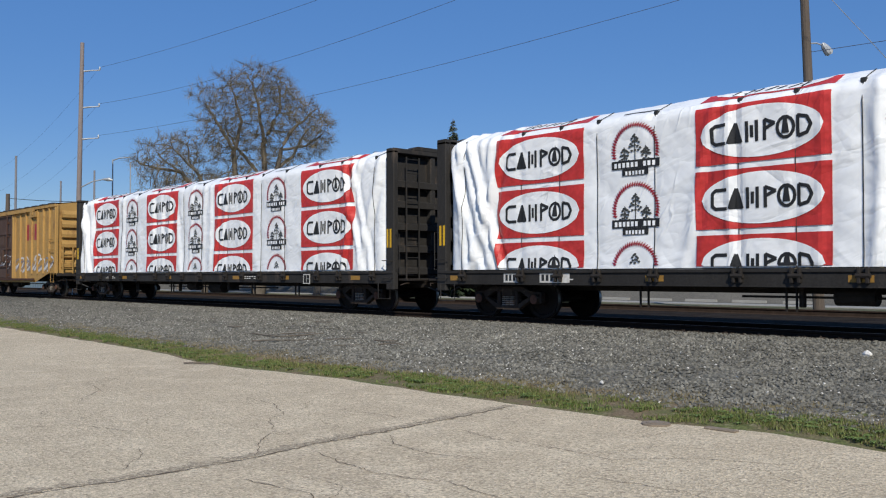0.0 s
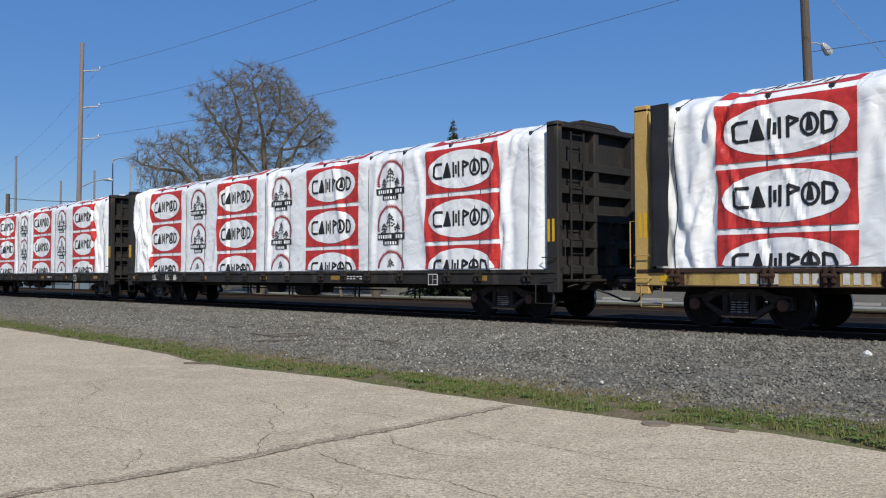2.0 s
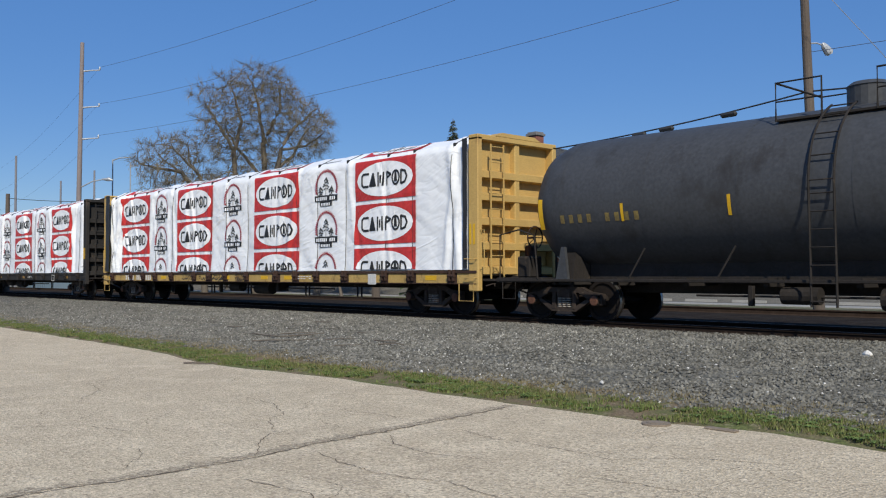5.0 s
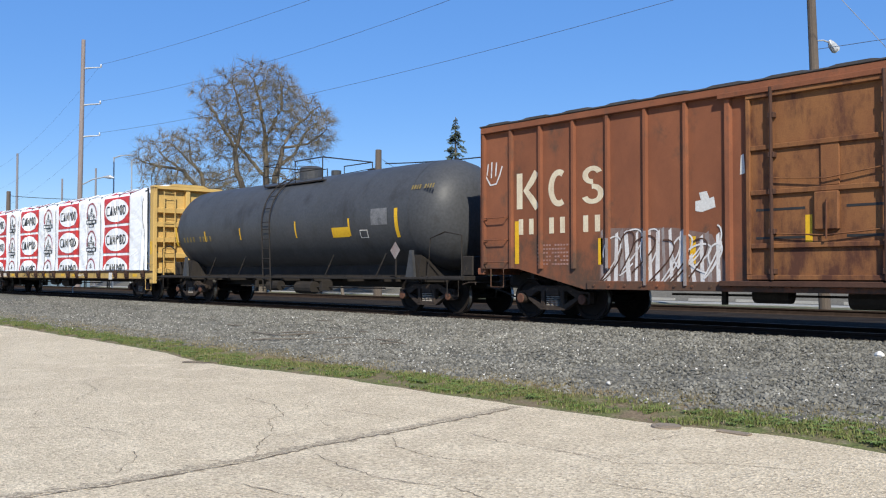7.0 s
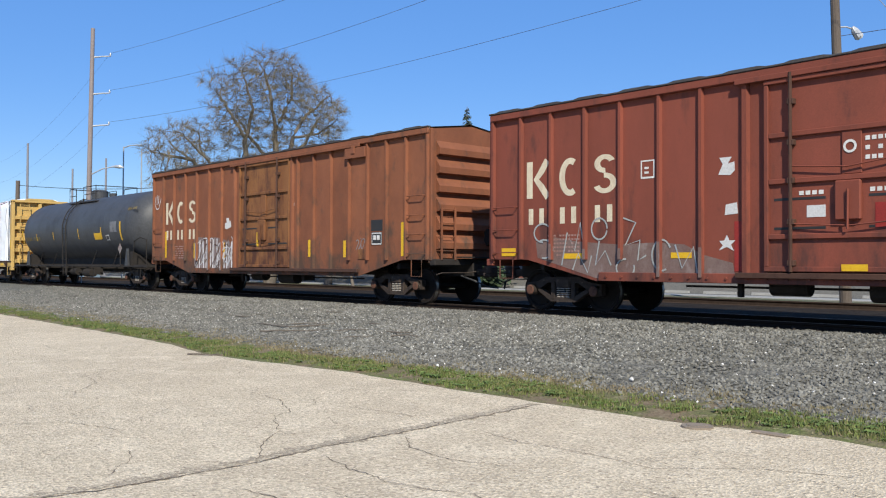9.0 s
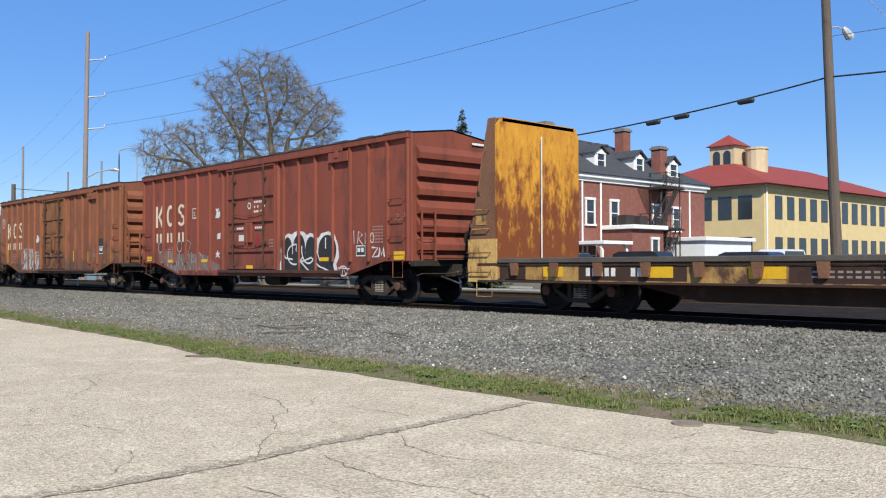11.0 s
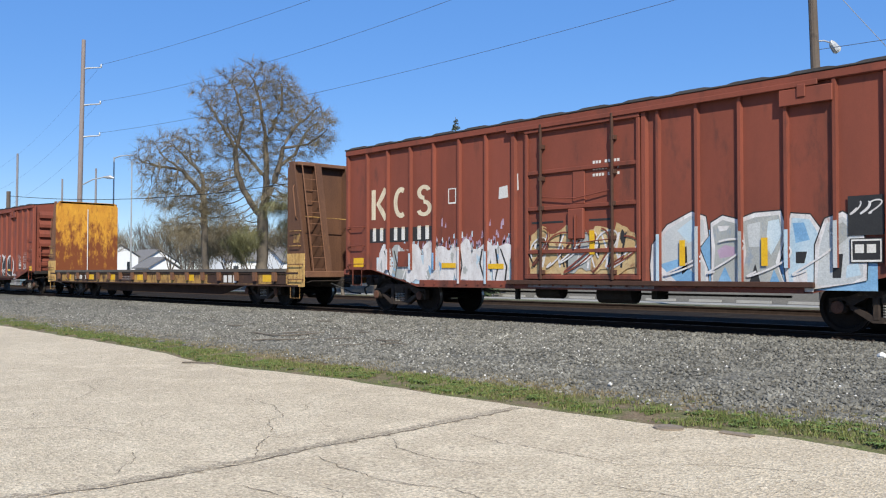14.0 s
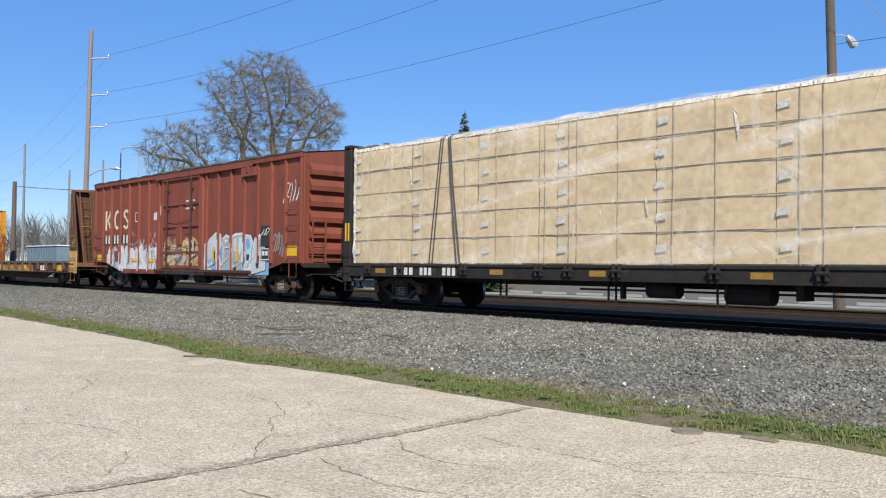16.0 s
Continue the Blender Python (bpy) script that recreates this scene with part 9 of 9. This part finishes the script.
for x in (-1.6, 1.7):
    part("handrail", Shape().tube([(x, -0.95, CZ + 1.95), (x, 0.95, CZ + 1.95)], 0.02, 6), M["car_dark"], shell)
s = Shape()
for x in (-0.72, -0.28):
    s.tube([(x, -(R + 0.09) * math.sin(a), CZ - (R + 0.09) * math.cos(a)) for a in span(1.57, 2.75, 9)], 0.022, 6)
    s.tube([(x, -R - 0.09, CZ), (x + 0.06 * (x > -0.5) * 0, -R - 0.02, 0.45)], 0.022, 6)
for a in span(1.6, 2.7, 4):
    s.tube([(-0.72, -(R + 0.09) * math.sin(a), CZ - (R + 0.09) * math.cos(a)), (-0.28, -(R + 0.09) * math.sin(a), CZ - (R + 0.09) * math.cos(a))], 0.014, 6)
for z in span(0.55, 2.4, 6):
    s.tube([(-0.72, -R - 0.06, z), (-0.28, -R - 0.06, z)], 0.014, 6)
part("side_ladder", s, M["car_dark"], t)
part("side_board", Shape().box(-8.2, -1.42, 0.86, 8.2, -1.3, 0.92, 0.008).box(-8.2, 1.3, 0.86, 8.2, 1.42, 0.92, 0.008), M["car_dark"], t)
for sgn in (-1, 1):
    part("end_deck", Shape().box(min(sgn * 6.9, sgn * 8.3), -1.4, 0.84, max(sgn * 6.9, sgn * 8.3), 1.4, 0.95, 0.01), M["car_dark"], t)
    x = sgn * 6.3
    part("saddle", Shape().prism([(x - 0.2, 0.92), (x + 0.14, 0.92), (x + 0.05, 1.62), (x - 0.04, 1.62)], -1.4, -1.32), M["tank"], t)
    part("cradle", Shape().prism([(-1.3, 0.8), (1.3, 0.8), (1.2, 1.5), (0.7, 1.25), (0, 1.12), (-0.7, 1.25), (-1.2, 1.5)], x - 0.2, x + 0.2, "yz"), M["car_dark"], t)
    part("handrail", Shape().tube([(sgn * 8.2, -1.38, 0.92), (sgn * 8.2, -1.38, 1.95), (sgn * 7.6, -1.38, 2.05), (sgn * 7.1, -1.42, 1.9), (sgn * 7.0, -1.42, 0.92)], 0.02, 6), M["car_dark"], t)
    part("end_gear", Shape().box(min(sgn * 7.7, sgn * 8.1), -0.9, 0.95, max(sgn * 7.7, sgn * 8.1), -0.45, 1.45, 0.03), M["car_dark"], t)
    part("brake_post", Shape().tube([(sgn * 8.15, 0.6, 0.95), (sgn * 8.15, 0.6, 1.7)], 0.03, 6), M["car_dark"], t)
    step(t, sgn * 7.9, 0.88, M["car_dark"], 0.4, -1.4)
# dark block added to fill the shaded space beneath the tank
part("belly_sill", Shape().box(-6.1, -0.7, 0.84, 6.1, 0.7, 1.28, 0.03), M["car_dark"], t)
for x in (-4.6, -2.6, 2.4, 4.8):
    part("board_brace", Shape().tube([(x, -1.36, 0.92), (x + 0.35, -1.28, 1.55)], 0.02, 5), M["car_dark"], t)


def on_tank(x0, x1, a0, a1, name, m, lab="", lift=0.006):
    s = Shape().grid(span(x0, x1, 4), span(radians(a0), radians(a1), 8), lambda u, a: (u, -(R + lift) * math.cos(a), CZ + (R + lift) * math.sin(a)))
    return part(name, s, m, shell, lab)


for x, a, b, w in ((-6.9, -22, 4, 0.12), (-4.7, -18, -4, 0.07), (-2.3, -18, -3, 0.07), (1.0, -19, 0, 0.07), (5.75, -24, 6, 0.14)):
    on_tank(x, x + w, a, b, "reflector", M["yellow_mark"])
on_tank(2.9, 3.7, -21, -10, "placard", M["yellow_mark"], "yellow painted placard")
on_tank(3.7, 3.78, -20, -1, "reflector", M["yellow_mark"])
on_tank(4.2, 4.55, -23, -14, "data_panel", M["white_paint"], "white framed stencil")
on_tank(4.23, 4.52, -22, -15, "frame", M["tank"], lift=0.01)
on_tank(4.75, 5.45, -10, 7, "painted_patch", M["tank_patch"], "pale grey painted patch")
for i in range(9):
    if i != 4:
        on_tank(-6.3 + i * 0.24, -6.19 + i * 0.24, -17.5, -10.5, "number_bar", M["worn_amber"])
        on_tank(6.3 + i * 0.1, 6.36 + i * 0.1, 24, 29, "number_bar", M["worn_amber"])
part("hazard_placard", Shape().prism([(5.55, 1.62), (5.75, 1.85), (5.95, 1.62), (5.75, 1.39)], -1.46, -1.45), M["spray_grey"], t)
part("placard_post", Shape().box(5.73, -1.45, 0.92, 5.77, -1.42, 1.8), M["car_dark"], t)

# empty bulkhead flat car
f = car("bulkhead_flat_car", "empty rusty yellow bulkhead flat car with timber deck", "flat car", 96.81, 7.9, M["car_dark"], 11.0, (0.7, 0.95))
for y0, y1 in ((-1.47, -1.37), (1.37, 1.47)):
    s = Shape().prism([(-10.6, 0.72), (-5.2, 0.62), (5.2, 0.62), (10.6, 0.72), (10.6, 1.08), (-10.6, 1.08)], y0, y1)
    part("side_sill", s, M["flat_yellow"], f)
part("belly_sill", Shape().prism([(-6.6, 0.62), (-5.0, 0.3), (5.0, 0.3), (6.6, 0.62)], -1.0, -0.92), M["rust_deep"], f)
part("deck_edge", Shape().box(-9.92, -1.53, 1.06, 9.92, -1.46, 1.17, 0.012), M["deck"], f, "weathered grey deck edge timber")
part("sill_flange", Shape().box(-10.6, -1.5, 1.0, 10.6, -1.46, 1.06, 0.006).box(-10.6, -1.5, 0.62, 10.6, -1.46, 0.67, 0.006), M["rust_deep"], f)
plank_me = Shape().box(-0.105, -1.46, 1.08, 0.105, 1.46, 1.15, 0.008).mesh("deck_board", M["deck"])
for i in range(88):
    p = part("deck_board", plank_me, None, f)
    p.location = (-9.79 + i * 0.225, random.uniform(-0.015, 0.015), random.uniform(-0.006, 0.006))
for i in range(17):
    x = -9.4 + i * 1.17
    part("stake_pocket", Shape().prism([(x - 0.11, 1.06), (x - 0.07, 0.78), (x + 0.07, 0.78), (x + 0.11, 1.06)], -1.56, -1.47), M["rust_brown"], f)
for x, w in ((-8.3, 0.55), (-5.6, 0.6), (-3.4, 0.7), (-0.6, 0.5), (3.6, 0.6), (8.8, 0.5)):
    yellow(f, x, 0.76, 0.98, w, -1.4725)
for a, b_ in ((-9.9, -9.1), (-7.6, -5.0), (-3.0, -1.2), (4.9, 8.3), (9.2, 9.9)):
    part("paint_patch", sheet(rect(a, 0.69, b_, 0.99), -1.4705, 0.001), M["rust_deep"], f, "very dark brown patch on the sill")
part("number_print", blocks(-7.4, -5.95, 0.78, 0.95, 9, -1.473, 3, 0.35), M["white_paint"], f, "white bars in place of lettering")
part("lettering_print", blocks(6.05, 7.0, 0.72, 0.96, 3, -1.473, 17, 0.3), M["white_paint"], f, "white bars in place of lettering")
part("stencil_print", blocks(-2.6, -1.3, 0.78, 0.95, 9, -1.473, 33, 0.35, 2), M["spray_grey"], f, "faded stencil bars")
for sgn in (-1, 1):
    inner, foot, top = sgn * 9.97, sgn * 10.93, sgn * 10.27
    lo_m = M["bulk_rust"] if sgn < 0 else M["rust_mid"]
    w0, w1, zt = 1.47, 1.3, 4.45
    s = Shape().add([(inner, -w0, 1.1), (inner, w0, 1.1), (inner, w0, 4.25), (inner, w1, zt), (inner, -w1, zt), (inner, -w0, 4.25)] + [(inner + sgn * 0.07, y, z) for y, z in ((-w0, 1.1), (w0, 1.1), (w0, 4.25), (w1, zt), (-w1, zt), (-w0, 4.25))],
                    [(0, 1, 2, 3, 4, 5), (6, 7, 8, 9, 10, 11)] + [(i, (i + 1) % 6, 6 + (i + 1) % 6, 6 + i) for i in range(6)])
    b = part("bulkhead", s, lo_m, f, "rust-streaked yellow bulkhead sheet" if sgn < 0 else "brown rusted bulkhead with braces")
    if sgn < 0:
        part("seam", Shape().box(inner + 0.07, -0.04, 1.15, inner + 0.085, -0.005, 4.1), M["white_paint"], b, "pale vertical seam")
    k = sgn * 0.072
    for y in (-1.47, -0.62, 0.5, 1.39):
        th = 0.06 if abs(y) > 1 else 0.1
        part("brace", Shape().prism([(inner + k, 1.1), (foot, 1.1), (foot, 1.45), (top, zt - 0.02), (inner + k, zt - 0.02)] if abs(y) > 1 else [(inner + k, 1.1), (foot - sgn * 0.05, 1.1), (top, zt - 0.05), (inner + k, zt - 0.05)], y, y + th), M["rust_mid"] if sgn > 0 else M["rust_brown"], b)
        if abs(y) < 1:
            part("brace_flange", Shape().prism([(foot - sgn * 0.05, 1.1), (foot - sgn * 0.02, 1.1), (top + sgn * 0.03, zt - 0.05), (top, zt - 0.05)], y - 0.05, y + 0.15), M["rust_mid"] if sgn > 0 else M["rust_brown"], b)
    part("brace_foot", Shape().box(min(inner, foot), -1.49, 0.62, max(inner, foot), -1.47, 1.62, 0.004), M["peel"], b, "peeling yellow paint")
    for z in (1.85, 2.3):
        part("grab_iron", Shape().tube([(inner + sgn * 0.25, -1.48, z), (inner + sgn * 0.25, -1.56, z), (inner + sgn * 0.75, -1.56, z), (inner + sgn * 0.75, -1.48, z)], 0.016, 6), M["flat_yellow"], b)
    for z in (0.85, 1.3):
        part("grab_iron", Shape().tube([(inner + sgn * 0.2, -1.5, z), (inner + sgn * 0.2, -1.57, z), (inner + sgn * 0.9, -1.57, z), (inner + sgn * 0.9, -1.5, z)], 0.016, 6), M["rust_brown"], b)
    part("plate", Shape().box(min(inner + sgn * 0.35, inner + sgn * 0.7), -1.485, 1.95, max(inner + sgn * 0.35, inner + sgn * 0.7), -1.475, 2.22), M["flat_yellow"], b)
    part("grab_iron", Shape().tube([(inner + sgn * 0.35, -1.47, 3.7), (inner + sgn * 0.4, -1.54, 3.6), (inner + sgn * 0.55, -1.54, 2.75), (inner + sgn * 0.55, -1.47, 2.65)], 0.02, 6), M["rust_brown"], b)
    s = Shape()
    for i in range(9):
        q = i / 9
        x = foot + (top - foot) * q + sgn * 0.05
        s.tube([(x, -1.15, 1.15 + 3.1 * q), (x, -0.75, 1.15 + 3.1 * q)], 0.014, 6)
    s.tube([(foot + sgn * 0.05, -1.18, 1.0), (top + sgn * 0.05, -1.18, 4.35)], 0.02, 6).tube([(foot + sgn * 0.05, -0.72, 1.0), (top + sgn * 0.05, -0.72, 4.35)], 0.02, 6)
    part("ladder", s, M["rust_brown"], b)
    part("top_beam", Shape().box(min(inner, top), -1.3, zt - 0.12, max(inner, top), 1.3, zt, 0.02), M["rust_brown"], b)
    part("end_deck", Shape().box(min(inner, sgn * 11.0), -1.47, 0.9, max(inner, sgn * 11.0), 1.47, 1.1, 0.02), M["rust_brown"], b)
    part("tie_bar", Shape().tube([(foot - sgn * 0.4, -1.2, 2.75), (foot - sgn * 0.4, 1.2, 2.7)], 0.016, 6), M["flat_yellow"], b)
    for i in (0, 1, 3, 4, 6):
        x, z = inner + sgn * (0.1 + 0.12 * i + 0.08 * hill(i * 3.1, 5)), 0.7 + 0.3 * abs(hill(i * 2.7, 3))
        part("painted_line", stroke([(x, z), (x + 0.02, z + 0.1), (x + 0.01, z + 0.16 + 0.3 * abs(hill(i * 1.9, 8)))], 0.022, -1.4905), M["rust_brown"], b, "run of rust on the yellow paint")
    step(f, sgn * 10.4, 0.7, M["flat_yellow"], 0.5)


# ---- what moves ----
# seconds and metres that the train has run
RUN = [
    (0, 0.016),
    (0.5, 4.755),
    (1, 9.427),
    (1.5, 14.085),
    (2, 18.671),
    (2.5, 23.312),
    (3, 27.977),
    (3.5, 32.554),
    (4, 37.014),
    (4.5, 41.377),
    (7, 63.554),
    (7.5, 68.090),
    (8, 72.782),
    (8.5, 77.427),
    (9, 82.114),
    (9.5, 86.820),
    (10, 91.577),
    (12.5, 115.420),
    (13, 120.196),
    (13.5, 124.858),
    (14, 129.650),
    (14.5, 134.403),
    (15, 139.070),
    (15.5, 143.767),
    (16, 148.426),
]

def run_at(t):
    ts, ds = [r[0] for r in RUN], [r[1] for r in RUN]
    return float(np.interp(t, ts, ds))


def motions():
    for ob, x0 in ROLLING:
        walk(ob, [(t, pose(x0 - d, YC, RAIL)) for t, d in RUN])
    times = [i / 15 for i in range(241)]
    turns = [-math.degrees(run_at(t) / WR) for t in times]
    for ob, x in WHEELS:
        walk(ob, [(t, pose(x, 0, WR, 0, a, 0)) for t, a in zip(times, turns)])


motions()
